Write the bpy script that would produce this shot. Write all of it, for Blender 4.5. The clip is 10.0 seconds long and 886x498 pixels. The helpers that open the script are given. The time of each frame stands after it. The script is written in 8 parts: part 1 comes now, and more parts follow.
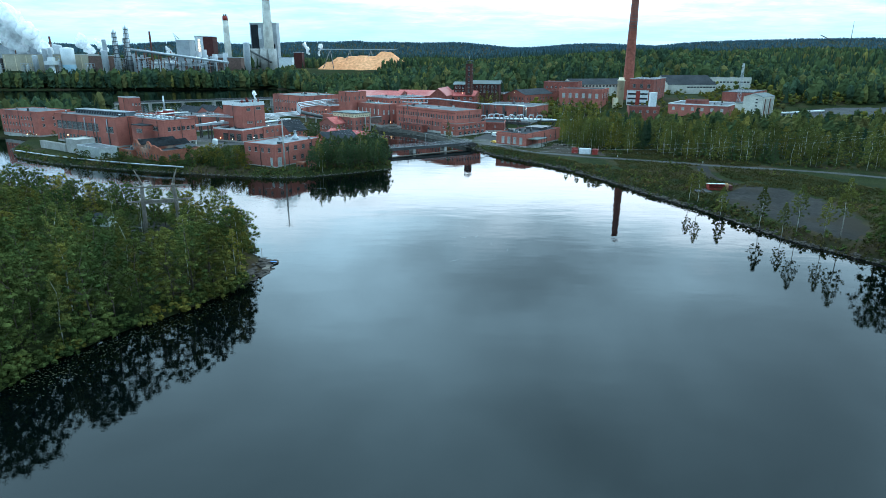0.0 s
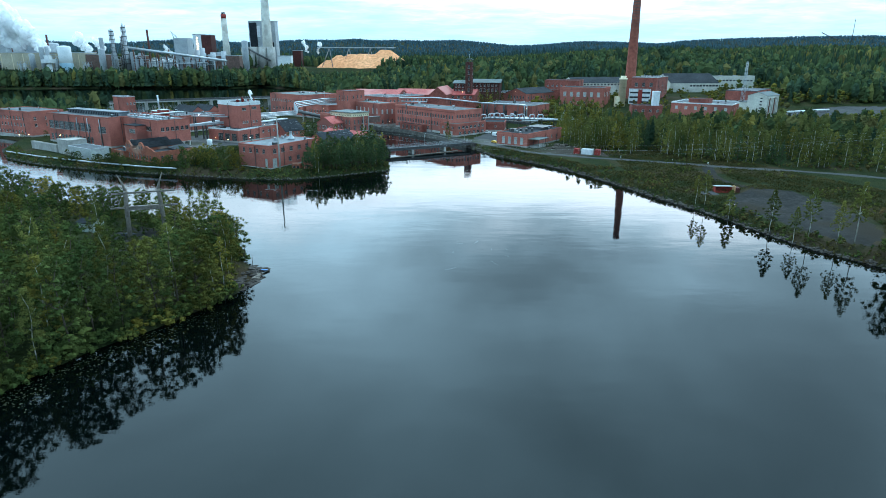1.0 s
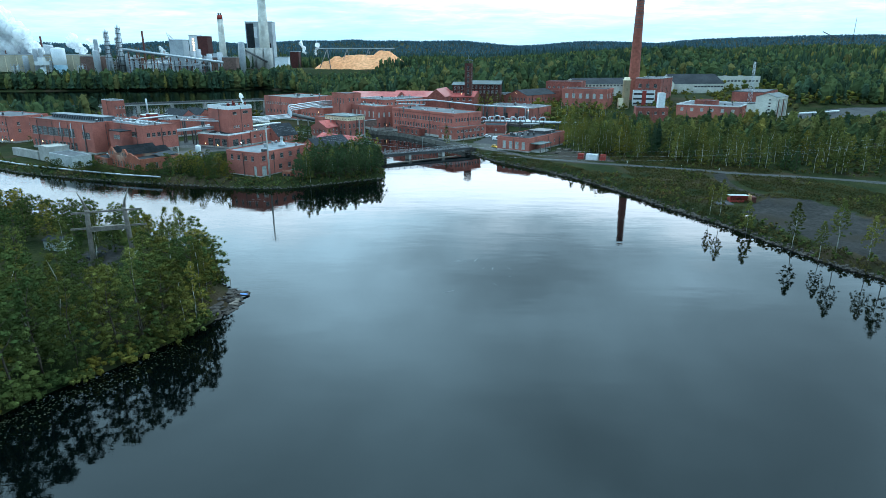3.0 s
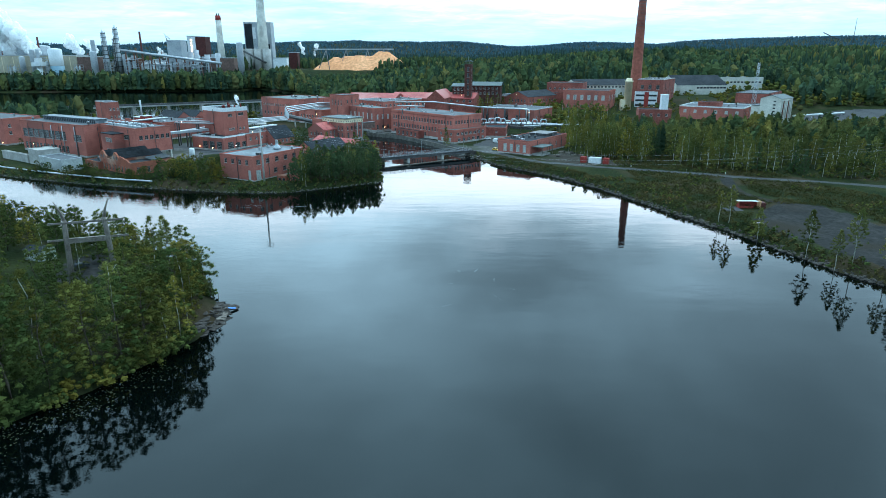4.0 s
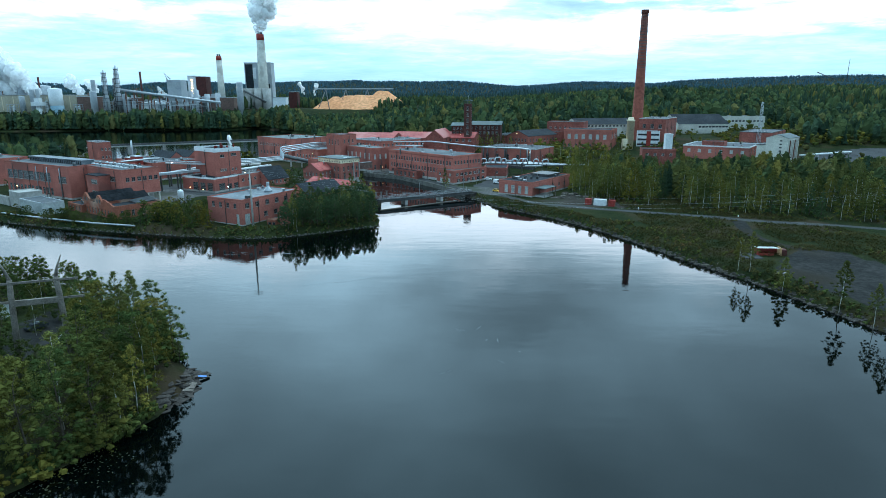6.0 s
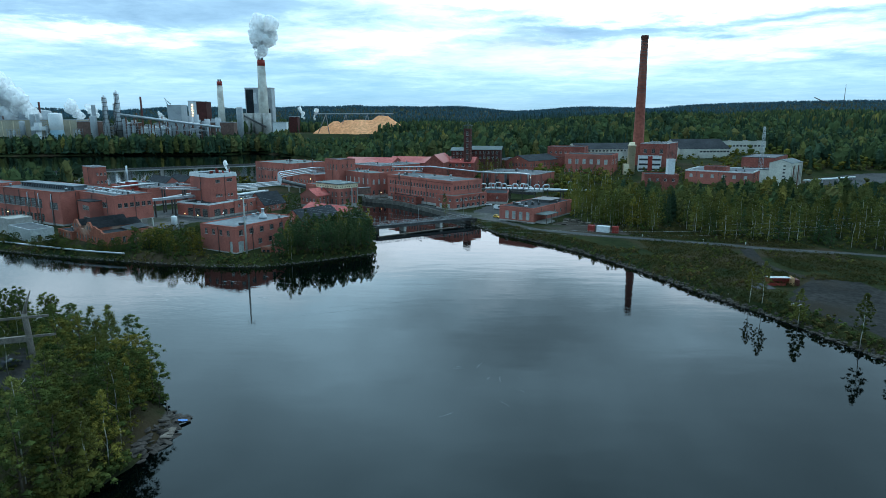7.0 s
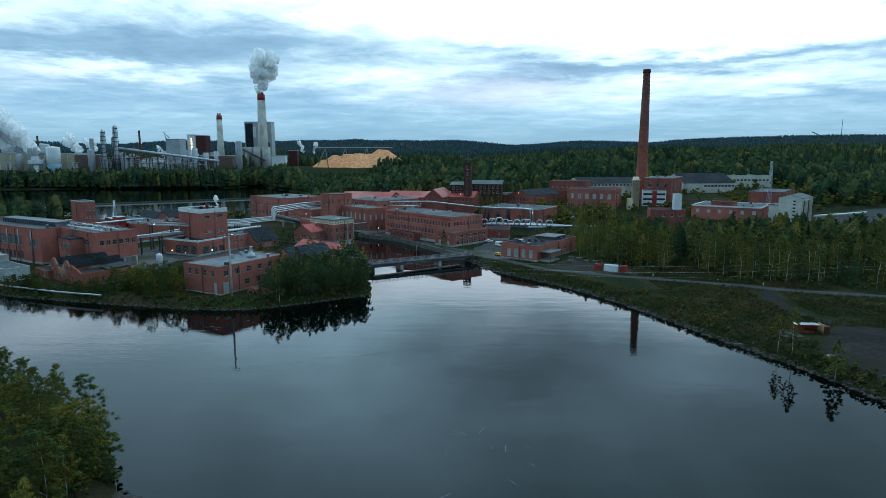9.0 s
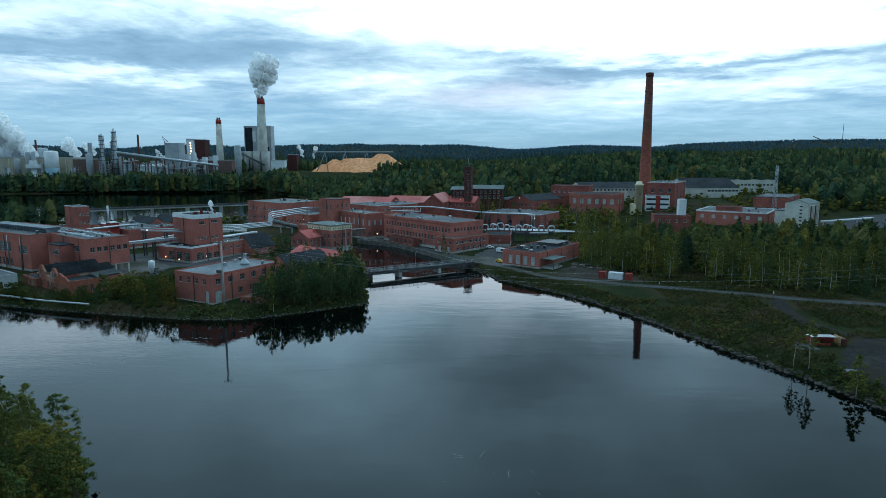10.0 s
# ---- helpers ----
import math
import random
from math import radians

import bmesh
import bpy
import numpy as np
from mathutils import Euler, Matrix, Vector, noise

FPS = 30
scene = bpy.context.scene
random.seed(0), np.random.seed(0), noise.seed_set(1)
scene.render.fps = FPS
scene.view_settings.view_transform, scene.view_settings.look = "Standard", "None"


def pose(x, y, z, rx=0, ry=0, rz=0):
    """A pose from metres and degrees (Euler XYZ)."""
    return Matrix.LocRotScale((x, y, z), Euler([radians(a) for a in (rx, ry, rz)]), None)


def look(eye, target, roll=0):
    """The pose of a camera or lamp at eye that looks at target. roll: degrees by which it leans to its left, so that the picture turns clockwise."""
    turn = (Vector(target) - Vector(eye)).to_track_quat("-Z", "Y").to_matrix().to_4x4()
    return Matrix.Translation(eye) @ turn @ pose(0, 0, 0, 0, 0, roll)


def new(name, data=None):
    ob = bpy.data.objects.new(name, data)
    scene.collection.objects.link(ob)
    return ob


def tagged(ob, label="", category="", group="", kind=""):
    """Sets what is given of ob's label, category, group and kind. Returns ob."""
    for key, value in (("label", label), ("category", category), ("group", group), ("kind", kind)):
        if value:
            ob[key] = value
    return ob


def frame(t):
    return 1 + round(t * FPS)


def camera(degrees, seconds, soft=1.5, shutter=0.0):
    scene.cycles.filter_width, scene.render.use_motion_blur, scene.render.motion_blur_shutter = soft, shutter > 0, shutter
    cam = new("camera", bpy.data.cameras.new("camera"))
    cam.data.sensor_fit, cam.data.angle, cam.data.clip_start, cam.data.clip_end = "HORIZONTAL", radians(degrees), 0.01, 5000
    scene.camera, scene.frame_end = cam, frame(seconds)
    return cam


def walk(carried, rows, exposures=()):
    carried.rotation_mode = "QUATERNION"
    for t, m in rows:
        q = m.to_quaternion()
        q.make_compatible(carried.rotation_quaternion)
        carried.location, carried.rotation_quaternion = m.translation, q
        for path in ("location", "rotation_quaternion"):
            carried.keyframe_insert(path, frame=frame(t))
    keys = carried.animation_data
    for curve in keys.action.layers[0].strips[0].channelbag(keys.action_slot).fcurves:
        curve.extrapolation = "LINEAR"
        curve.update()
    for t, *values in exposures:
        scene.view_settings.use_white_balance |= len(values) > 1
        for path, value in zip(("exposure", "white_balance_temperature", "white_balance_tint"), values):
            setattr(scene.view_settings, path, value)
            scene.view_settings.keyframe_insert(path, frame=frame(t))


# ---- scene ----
PATH = [
    (0, (0.37, -13.63, 49.16), (-1.29, 81.75, 19.16), 0.21),
    (0.5, (0.55, -10.29, 49.25), (-1.16, 85.02, 19.02), 0.18),
    (1, (0.73, -6.94, 49.35), (-0.97, 88.35, 19.07), 0.17),
    (1.5, (0.90, -3.57, 49.49), (-0.81, 91.74, 19.28), 0.10),
    (2, (1.06, -0.17, 49.65), (-0.69, 95.13, 19.41), 0.04),
    (2.5, (1.20, 3.24, 49.78), (-0.57, 98.54, 19.54), -0.01),
    (4, (1.32, 13.75, 49.95), (-0.39, 109.09, 19.82), -0.01),
    (4.5, (1.36, 17.24, 50.00), (-0.33, 112.71, 20.27), -0.02),
    (5, (1.40, 20.75, 50.03), (-0.29, 116.59, 21.52), -0.05),
    (5.5, (1.43, 24.25, 50.03), (-0.28, 120.65, 23.50), -0.07),
    (7, (1.54, 34.82, 50.12), (-0.15, 132.63, 29.40), -0.05),
    (7.5, (1.60, 38.33, 50.15), (-0.09, 136.47, 31.03), -0.03),
    (8, (1.64, 41.86, 50.18), (-0.05, 140.31, 32.69), -0.01),
    (8.5, (1.68, 45.39, 50.20), (0.00, 144.03, 33.86), -0.02),
    (9, (1.77, 48.91, 50.20), (0.06, 147.68, 34.70), -0.01),
    (9.5, (1.85, 52.41, 50.18), (0.10, 151.27, 35.19), -0.03),
    (10, (1.95, 55.92, 50.18), (0.14, 154.80, 35.37), 0.01),
]
cam = camera(71.5, 10.0, soft=0.75)
walk(cam, [(t, look(eye, target, roll)) for t, eye, target, roll in PATH],
     exposures=[(0, 0.75, 5500, 2), (4.3, 0.75, 5500, 2), (5.5, 0.62, 5500, 2), (7, 0.06, 5500, 2), (8, -0.2, 5500, 2), (9, -0.37, 5500, 2), (10, -0.41, 5500, 2)])

# ---- sky, clouds and sun ----
SUN_EL, SUN_AZ = radians(69), radians(18)      # a weak sun far behind the cloud

world = bpy.data.worlds.new("sky")
scene.world = world
world.use_nodes = True
wn, wl_ = world.node_tree.nodes, world.node_tree.links
wn.clear()


def wnode(kind, **values):
    n = wn.new(kind)
    for key, value in values.items():
        n.inputs[key].default_value = value
    return n


def wmath(op, a, b=None, c=None):
    n = wn.new("ShaderNodeMath")
    n.operation = op
    for i, v in enumerate((a, b, c)):
        if v is None:
            continue
        if isinstance(v, (int, float)):
            n.inputs[i].default_value = v
        else:
            wl_.new(v, n.inputs[i])
    return n.outputs[0]


def wramp(fac, stops):
    n = wn.new("ShaderNodeValToRGB")
    els = n.color_ramp.elements
    while len(els) < len(stops):
        els.new(0.5)
    for el, (pos, col) in zip(els, stops):
        el.position, el.color = pos, (*col, 1)
    wl_.new(fac, n.inputs[0])
    return n.outputs[0]


def wmix(fac, a, b, blend="MIX"):
    n = wn.new("ShaderNodeMix")
    n.data_type, n.blend_type = "RGBA", blend
    for sock, v in ((n.inputs[0], fac), (n.inputs[6], a), (n.inputs[7], b)):
        if isinstance(v, (int, float)):
            sock.default_value = v
        elif isinstance(v, tuple):
            sock.default_value = (*v, 1)
        else:
            wl_.new(v, sock)
    return n.outputs[2]


coord = wn.new("ShaderNodeTexCoord")
sep = wn.new("ShaderNodeSeparateXYZ")
wl_.new(coord.outputs["Generated"], sep.inputs[0])
dx, dy, dz = sep.outputs
up = wmath("MAXIMUM", dz, 0.0)
# clouds lie on a flat layer: the direction is spread out over it, so that they close up to streaks towards the horizon
spread = wmath("DIVIDE", 1.0, wmath("ADD", up, 0.075))
comb = wn.new("ShaderNodeCombineXYZ")
wl_.new(wmath("MULTIPLY", dx, spread), comb.inputs[0])
wl_.new(wmath("MULTIPLY", dy, spread), comb.inputs[1])
comb.inputs[2].default_value = 3.7


def wnoise(scale, detail, rough, distort=0.0, shift=0.0):
    m = wn.new("ShaderNodeMapping")
    m.inputs["Location"].default_value = (shift, shift * 0.6, shift * 0.3)
    wl_.new(comb.outputs[0], m.inputs[0])
    n = wnode("ShaderNodeTexNoise", Scale=scale, Detail=detail, Roughness=rough, Distortion=distort)
    wl_.new(m.outputs[0], n.inputs["Vector"])
    return n.outputs[0]


# bearing and height over the horizon in degrees, frayed by noise
fray_a, fray_e = wnoise(1.1, 6, 0.6, 0.2, 2.3), wnoise(1.5, 7, 0.62, 0.2, 7.7)
bearing = wmath("ADD", wmath("MULTIPLY", wmath("ARCTAN2", dx, dy), 57.3), wmath("MULTIPLY", wmath("SUBTRACT", fray_a, 0.5), 20.0))
elev0 = wmath("MULTIPLY", wmath("ARCSINE", up), 57.3)
elev = wmath("ADD", elev0, wmath("MULTIPLY", wmath("SUBTRACT", fray_e, 0.5), wmath("ADD", wmath("MULTIPLY", elev0, 0.55), 1.0)))


def clouds(rows):
    """A sum of soft cloud banks: bearing, elevation, half widths, tilt, depth."""
    total = None
    for a0, e0, wa, we, tilt, depth in rows:
        u = wmath("SUBTRACT", bearing, a0)
        v = wmath("SUBTRACT", wmath("SUBTRACT", elev, e0), wmath("MULTIPLY", u, tilt))
        u, v = wmath("DIVIDE", u, wa), wmath("DIVIDE", v, we)
        g = wmath("MULTIPLY", wmath("EXPONENT", wmath("MULTIPLY", wmath("ADD", wmath("MULTIPLY", u, u), wmath("MULTIPLY", v, v)), -1.0)), depth)
        total = g if total is None else wmath("ADD", total, g)
    return total


sky = wn.new("ShaderNodeTexSky")
sky.sky_type, sky.sun_disc, sky.sun_elevation, sky.sun_rotation = "NISHITA", False, SUN_EL, SUN_AZ
sky.air_density, sky.dust_density, sky.ozone_density = 1.0, 0.6, 3.0
clear = wmix(1.0, sky.outputs[0], (0.11, 0.11, 0.11), "MULTIPLY")
# low part of the sky: pale blue gaps behind the cloud
gap = wramp(up, [(0.0, (0.22, 0.50, 0.72)), (0.05, (0.31, 0.64, 0.88)), (0.22, (0.62, 0.92, 1.12)), (1.0, (0.75, 1.05, 1.25))])
blue = wmix(0.7, clear, gap)
# the low clouds: grey-blue banks in streaks before a bright, thin veil
streak = wmath("ADD", wmath("MULTIPLY", wnoise(0.42, 8, 0.56, 0.3, 9.3), 0.55), wmath("MULTIPLY", wnoise(2.1, 9, 0.66, 0.4, 4.1), 0.45))
low = wmath("ADD", wmath("ADD", 0.5, wmath("MULTIPLY", wmath("SUBTRACT", streak, 0.5), 1.0)), clouds((
    (-36, 12.2, 6, 0.9, 0.0, 0.20), (-31, 8.2, 11, 1.3, 0.0, 0.26), (-15, 9.9, 12, 1.6, 0.02, 0.20), (-24, 4.6, 16, 1.6, 0.0, 0.16),
    (13, 7.0, 10, 0.9, 0.03, 0.26), (29, 7.6, 9, 0.7, 0.03, 0.22), (34, 10.6, 4, 0.5, 0.02, 0.22), (3, 8.6, 4, 0.5, 0.0, 0.16), (30, 4.4, 9, 0.6, 0.0, 0.08),
    (13, 12.0, 22, 3.4, 0.0, -0.42), (-24, 14.2, 15, 1.6, 0.0, -0.28), (-28, 6.6, 9, 0.6, 0.0, -0.14), (-6, 6.6, 5, 1.1, 0.0, -0.10), (24, 5.6, 10, 0.8, 0.0, -0.08))))
veil = wramp(low, [(0.27, (2.1, 2.15, 2.2)), (0.44, (1.28, 1.45, 1.53)), (0.54, (0.86, 1.05, 1.14)), (0.66, (0.52, 0.73, 0.90)), (0.84, (0.35, 0.52, 0.68))])
flush_ = clouds(((4, 5.4, 7, 1.3, 0.0, 0.5), (-33, 6.2, 4, 0.4, 0.0, 0.35)))
veil = wmix(flush_, veil, (1.25, 1.12, 1.2))
near_horizon = wramp(wmath("DIVIDE", elev, 6.0), [(0.0, (0.95, 0.95, 0.95)), (0.45, (0.72, 0.72, 0.72)), (1.0, (0, 0, 0))])
veil = wmix(near_horizon, veil, blue)
# the deck overhead: one grey sheet with thicker and thinner places
thick = wmath("MULTIPLY", wmath("SUBTRACT", wnoise(1.3, 6, 0.55, 0.3, 12.9), 0.5), 1.5)
field = wmath("ADD", thick, clouds((
    (8, 19.5, 10, 4.0, 0.0, -1.05), (17, 34, 12, 6.0, 0.0, -0.5), (-12, 18, 10, 6.0, 0.0, 0.50), (21, 19, 5, 2.5, 0.0, 0.35),
    (3, 11.5, 15, 2.6, 0.0, 0.35), (-6, 29, 12, 6, 0.0, 0.30), (32, 22, 11, 14, 0.0, -0.75), (-38, 24, 12, 10, 0.0, -0.3))))
deck = wramp(up, [(0.0, (1.1, 1.35, 1.5)), (0.2, (1.36, 1.70, 1.86)), (0.30, (1.02, 1.38, 1.56)), (0.6, (0.96, 1.38, 1.56)), (1.0, (1.0, 1.35, 1.5))])
deck = wmix(1.0, deck, wmath("POWER", 2.0, field), "MULTIPLY")
overcast = wmix(wramp(wmath("DIVIDE", elev, 18.0), [(0.66, (0, 0, 0)), (0.92, (1, 1, 1))]), veil, deck)
# evening: the sky behind the hidden sun is far dimmer
dusk = wramp(wmath("ADD", wmath("MULTIPLY", dy, 0.5), 0.5), [(0.18, (0.52, 0.55, 0.58)), (0.45, (0.82, 0.84, 0.86)), (0.62, (1, 1, 1))])
overcast = wmix(1.0, overcast, dusk, "MULTIPLY")
bg = wn.new("ShaderNodeBackground")
wl_.new(overcast, bg.inputs[0])
bg.inputs[1].default_value = 1.0
wout = wn.new("ShaderNodeOutputWorld")
wl_.new(bg.outputs[0], wout.inputs[0])

sun_data = bpy.data.lights.new("sun", "SUN")
sun_data.energy, sun_data.angle, sun_data.color = 0.8, radians(30), (1.0, 0.96, 0.90)
sun = new("sun", sun_data)
sun.matrix_world = look((0, 0, 300), (-12, -36, 200))


# ---- materials ----
def surf(name, c1, c2, scale=0.15, rough=0.8, metal=0.0, bump=0.15, bscale=2.0, rnd=0.0, c3=None, fine_=8.0, mottle=1.0):
    """A rough surface with variation at two scales, in metres of the world."""
    m = bpy.data.materials.new(name)
    m.use_nodes = True
    nt = m.node_tree
    n, l = nt.nodes, nt.links
    bsdf = n["Principled BSDF"]
    bsdf.inputs["Roughness"].default_value, bsdf.inputs["Metallic"].default_value = rough, metal
    bsdf.inputs["Specular IOR Level"].default_value = 0.03 if rough >= 0.9 else 0.2 if rough >= 0.55 else 0.5
    pos = n.new("ShaderNodeNewGeometry")
    a = n.new("ShaderNodeTexNoise")
    a.inputs["Scale"].default_value, a.inputs["Detail"].default_value, a.inputs["Roughness"].default_value = scale, 6, 0.65
    b = n.new("ShaderNodeTexNoise")
    b.inputs["Scale"].default_value, b.inputs["Detail"].default_value = scale * fine_, 4
    for t_ in (a, b):
        l.new(pos.outputs["Position"], t_.inputs["Vector"])
    r1 = n.new("ShaderNodeValToRGB")
    r1.color_ramp.elements[0].position, r1.color_ramp.elements[1].position = 0.35, 0.66
    r1.color_ramp.elements[0].color, r1.color_ramp.elements[1].color = (*c1, 1), (*c2, 1)
    l.new(a.outputs[0], r1.inputs[0])
    mx = n.new("ShaderNodeMix")
    mx.data_type, mx.blend_type = "RGBA", "MULTIPLY"
    mx.inputs[0].default_value = 1.0
    r2 = n.new("ShaderNodeValToRGB")
    r2.color_ramp.elements[0].position, r2.color_ramp.elements[1].position = 0.3, 0.7
    r2.color_ramp.elements[0].color, r2.color_ramp.elements[1].color = (*[1 - 0.3 * mottle] * 3, 1), (*[1 + 0.2 * mottle] * 3, 1)
    l.new(b.outputs[0], r2.inputs[0])
    l.new(r1.outputs[0], mx.inputs[6])
    l.new(r2.outputs[0], mx.inputs[7])
    col = mx.outputs[2]
    if c3:
        c = n.new("ShaderNodeTexNoise")
        c.inputs["Scale"].default_value, c.inputs["Detail"].default_value = scale * 0.37, 5
        l.new(pos.outputs["Position"], c.inputs["Vector"])
        r3 = n.new("ShaderNodeValToRGB")
        r3.color_ramp.elements[0].position, r3.color_ramp.elements[1].position = 0.52, 0.62
        l.new(c.outputs[0], r3.inputs[0])
        m3 = n.new("ShaderNodeMix")
        m3.data_type = "RGBA"
        l.new(r3.outputs[0], m3.inputs[0])
        l.new(col, m3.inputs[6])
        m3.inputs[7].default_value = (*c3, 1)
        col = m3.outputs[2]
    if rnd:
        info = n.new("ShaderNodeObjectInfo")
        hsv = n.new("ShaderNodeHueSaturation")
        mr = n.new("ShaderNodeMapRange")
        mr.inputs["To Min"].default_value, mr.inputs["To Max"].default_value = 1 - rnd, 1 + rnd
        l.new(info.outputs["Random"], mr.inputs[0])
        l.new(mr.outputs[0], hsv.inputs["Value"])
        l.new(col, hsv.inputs["Color"])
        col = hsv.outputs[0]
    l.new(col, bsdf.inputs["Base Color"])
    if bump:
        bn_ = n.new("ShaderNodeTexNoise")
        bn_.inputs["Scale"].default_value, bn_.inputs["Detail"].default_value = bscale, 5
        l.new(pos.outputs["Position"], bn_.inputs["Vector"])
        bp = n.new("ShaderNodeBump")
        bp.inputs["Strength"].default_value, bp.inputs["Distance"].default_value = bump, 0.3
        l.new(bn_.outputs[0], bp.inputs["Height"])
        l.new(bp.outputs[0], bsdf.inputs["Normal"])
    return m


def leafy(name, c1, c2, c3, turn=0.35, joined=False):
    """Leaves: a cool and a warm green, with a share of turned leaves (c3) on some plants. joined: many plants in one mesh."""
    m = bpy.data.materials.new(name)
    m.use_nodes = True
    nt = m.node_tree
    n, l = nt.nodes, nt.links
    n.clear()
    geo, info = n.new("ShaderNodeNewGeometry"), n.new("ShaderNodeObjectInfo")
    own = geo.outputs["Random Per Island"] if joined else info.outputs["Random"]
    a = n.new("ShaderNodeTexNoise")
    a.inputs["Scale"].default_value, a.inputs["Detail"].default_value = 0.12, 4
    l.new(geo.outputs["Position"], a.inputs["Vector"])
    r = n.new("ShaderNodeValToRGB")
    r.color_ramp.elements[0].position, r.color_ramp.elements[1].position = 0.35, 0.68
    r.color_ramp.elements[0].color, r.color_ramp.elements[1].color = (*c1, 1), (*c2, 1)
    l.new(a.outputs[0], r.inputs[0])
    mr = n.new("ShaderNodeMapRange")
    mr.inputs["From Min"].default_value, mr.inputs["From Max"].default_value = 0.72, 1.0
    mr.inputs["To Min"].default_value, mr.inputs["To Max"].default_value = 0.0, turn
    l.new(own, mr.inputs[0])
    mx = n.new("ShaderNodeMix")
    mx.data_type = "RGBA"
    l.new(mr.outputs[0], mx.inputs[0])
    l.new(r.outputs[0], mx.inputs[6])
    mx.inputs[7].default_value = (*c3, 1)
    v = n.new("ShaderNodeMapRange")
    v.inputs["To Min"].default_value, v.inputs["To Max"].default_value = (0.9, 1.1) if joined else (0.75, 1.25)
    l.new(geo.outputs["Random Per Island"], v.inputs[0])
    hs = n.new("ShaderNodeHueSaturation")
    # each plant has a tone of its own: the fractional part of its random number, spread out
    fr, tone, mul = n.new("ShaderNodeMath"), n.new("ShaderNodeMapRange"), n.new("ShaderNodeMath")
    fr.operation, mul.operation = "FRACT", "MULTIPLY"
    sc = n.new("ShaderNodeMath")
    sc.operation = "MULTIPLY"
    sc.inputs[1].default_value = 7.31
    l.new(own, sc.inputs[0])
    l.new(sc.outputs[0], fr.inputs[0])
    l.new(fr.outputs[0], tone.inputs[0])
    tone.inputs["To Min"].default_value, tone.inputs["To Max"].default_value = 0.7, 1.35
    l.new(tone.outputs[0], mul.inputs[0])
    l.new(v.outputs[0], mul.inputs[1])
    l.new(mul.outputs[0], hs.inputs["Value"])
    l.new(mx.outputs[2], hs.inputs["Color"])
    d, t_ = n.new("ShaderNodeBsdfDiffuse"), n.new("ShaderNodeBsdfTranslucent")
    l.new(hs.outputs[0], d.inputs["Color"])
    l.new(hs.outputs[0], t_.inputs["Color"])
    ms = n.new("ShaderNodeMixShader")
    ms.inputs[0].default_value = 0.10
    l.new(d.outputs[0], ms.inputs[1])
    l.new(t_.outputs[0], ms.inputs[2])
    out = n.new("ShaderNodeOutputMaterial")
    l.new(ms.outputs[0], out.inputs[0])
    return m


def plain(name, col, rough=0.5, metal=0.0, emit=0.0):
    m = bpy.data.materials.new(name)
    m.use_nodes = True
    b = m.node_tree.nodes["Principled BSDF"]
    b.inputs["Base Color"].default_value = (*col, 1)
    b.inputs["Roughness"].default_value, b.inputs["Metallic"].default_value = rough, metal
    if emit:
        b.inputs["Emission Color"].default_value, b.inputs["Emission Strength"].default_value = (*col, 1), emit
    return m


BRICK = surf("red_brick", (0.31, 0.112, 0.088), (0.42, 0.152, 0.118), 0.16, 0.9, bump=0.1, bscale=6, rnd=0.16, c3=(0.25, 0.102, 0.084), fine_=14.0, mottle=0.75)
BRICK_DARK = surf("dark_brick", (0.20, 0.066, 0.053), (0.29, 0.097, 0.074), 0.12, 0.85, bump=0.1, bscale=6, rnd=0.15)
BRICK_BROWN = surf("brown_brick", (0.13, 0.085, 0.07), (0.19, 0.12, 0.1), 0.12, 0.85)
BRICK_TOWER = surf("soot_dark_brick", (0.075, 0.036, 0.032), (0.12, 0.055, 0.047), 0.14, 0.9, bump=0.1, bscale=6)
BRICK_OLD = surf("weathered_brick", (0.30, 0.11, 0.07), (0.22, 0.085, 0.06), 0.25, 0.9, bump=0.3, bscale=3, c3=(0.36, 0.25, 0.19))
PAINT_RED = surf("red_paint", (0.22, 0.032, 0.026), (0.30, 0.05, 0.038), 0.3, 0.6)
ROOF_RED = surf("red_sheet_roof", (0.27, 0.045, 0.042), (0.37, 0.085, 0.072), 0.10, 0.6, bump=0.1, bscale=1.2, c3=(0.40, 0.16, 0.14))
ROOF = surf("bitumen_roof", (0.042, 0.047, 0.053), (0.085, 0.093, 0.102), 0.13, 0.7, bump=0.1, c3=(0.10, 0.11, 0.12))
ROOF_PALE = surf("silvered_roof", (0.075, 0.088, 0.10), (0.165, 0.187, 0.21), 0.12, 0.55, bump=0.1, c3=(0.05, 0.055, 0.06))
ROOF_DARK = surf("dark_sheet_roof", (0.017, 0.020, 0.024), (0.036, 0.040, 0.046), 0.1, 0.65)
ROOF_GREEN = surf("grey_green_roof", (0.055, 0.075, 0.077), (0.10, 0.128, 0.126), 0.13, 0.6, c3=(0.07, 0.085, 0.085))
METAL = surf("galvanised_steel", (0.32, 0.34, 0.36), (0.48, 0.50, 0.52), 0.2, 0.38, 0.6, bump=0.03, mottle=0.4)
METAL_DARK = surf("dark_steel", (0.05, 0.05, 0.052), (0.10, 0.10, 0.10), 0.3, 0.5, 0.4)
RUST = surf("rusty_steel", (0.10, 0.05, 0.035), (0.2, 0.09, 0.06), 0.3, 0.7, 0.2)
WHITE = surf("white_sheet", (0.58, 0.60, 0.61), (0.68, 0.69, 0.70), 0.12, 0.5, bump=0.03, c3=(0.6, 0.61, 0.6), mottle=0.4)
OFFWHITE = surf("weathered_white_sheet", (0.34, 0.36, 0.35), (0.46, 0.47, 0.46), 0.15, 0.6, bump=0.05, c3=(0.30, 0.31, 0.29), mottle=0.6)
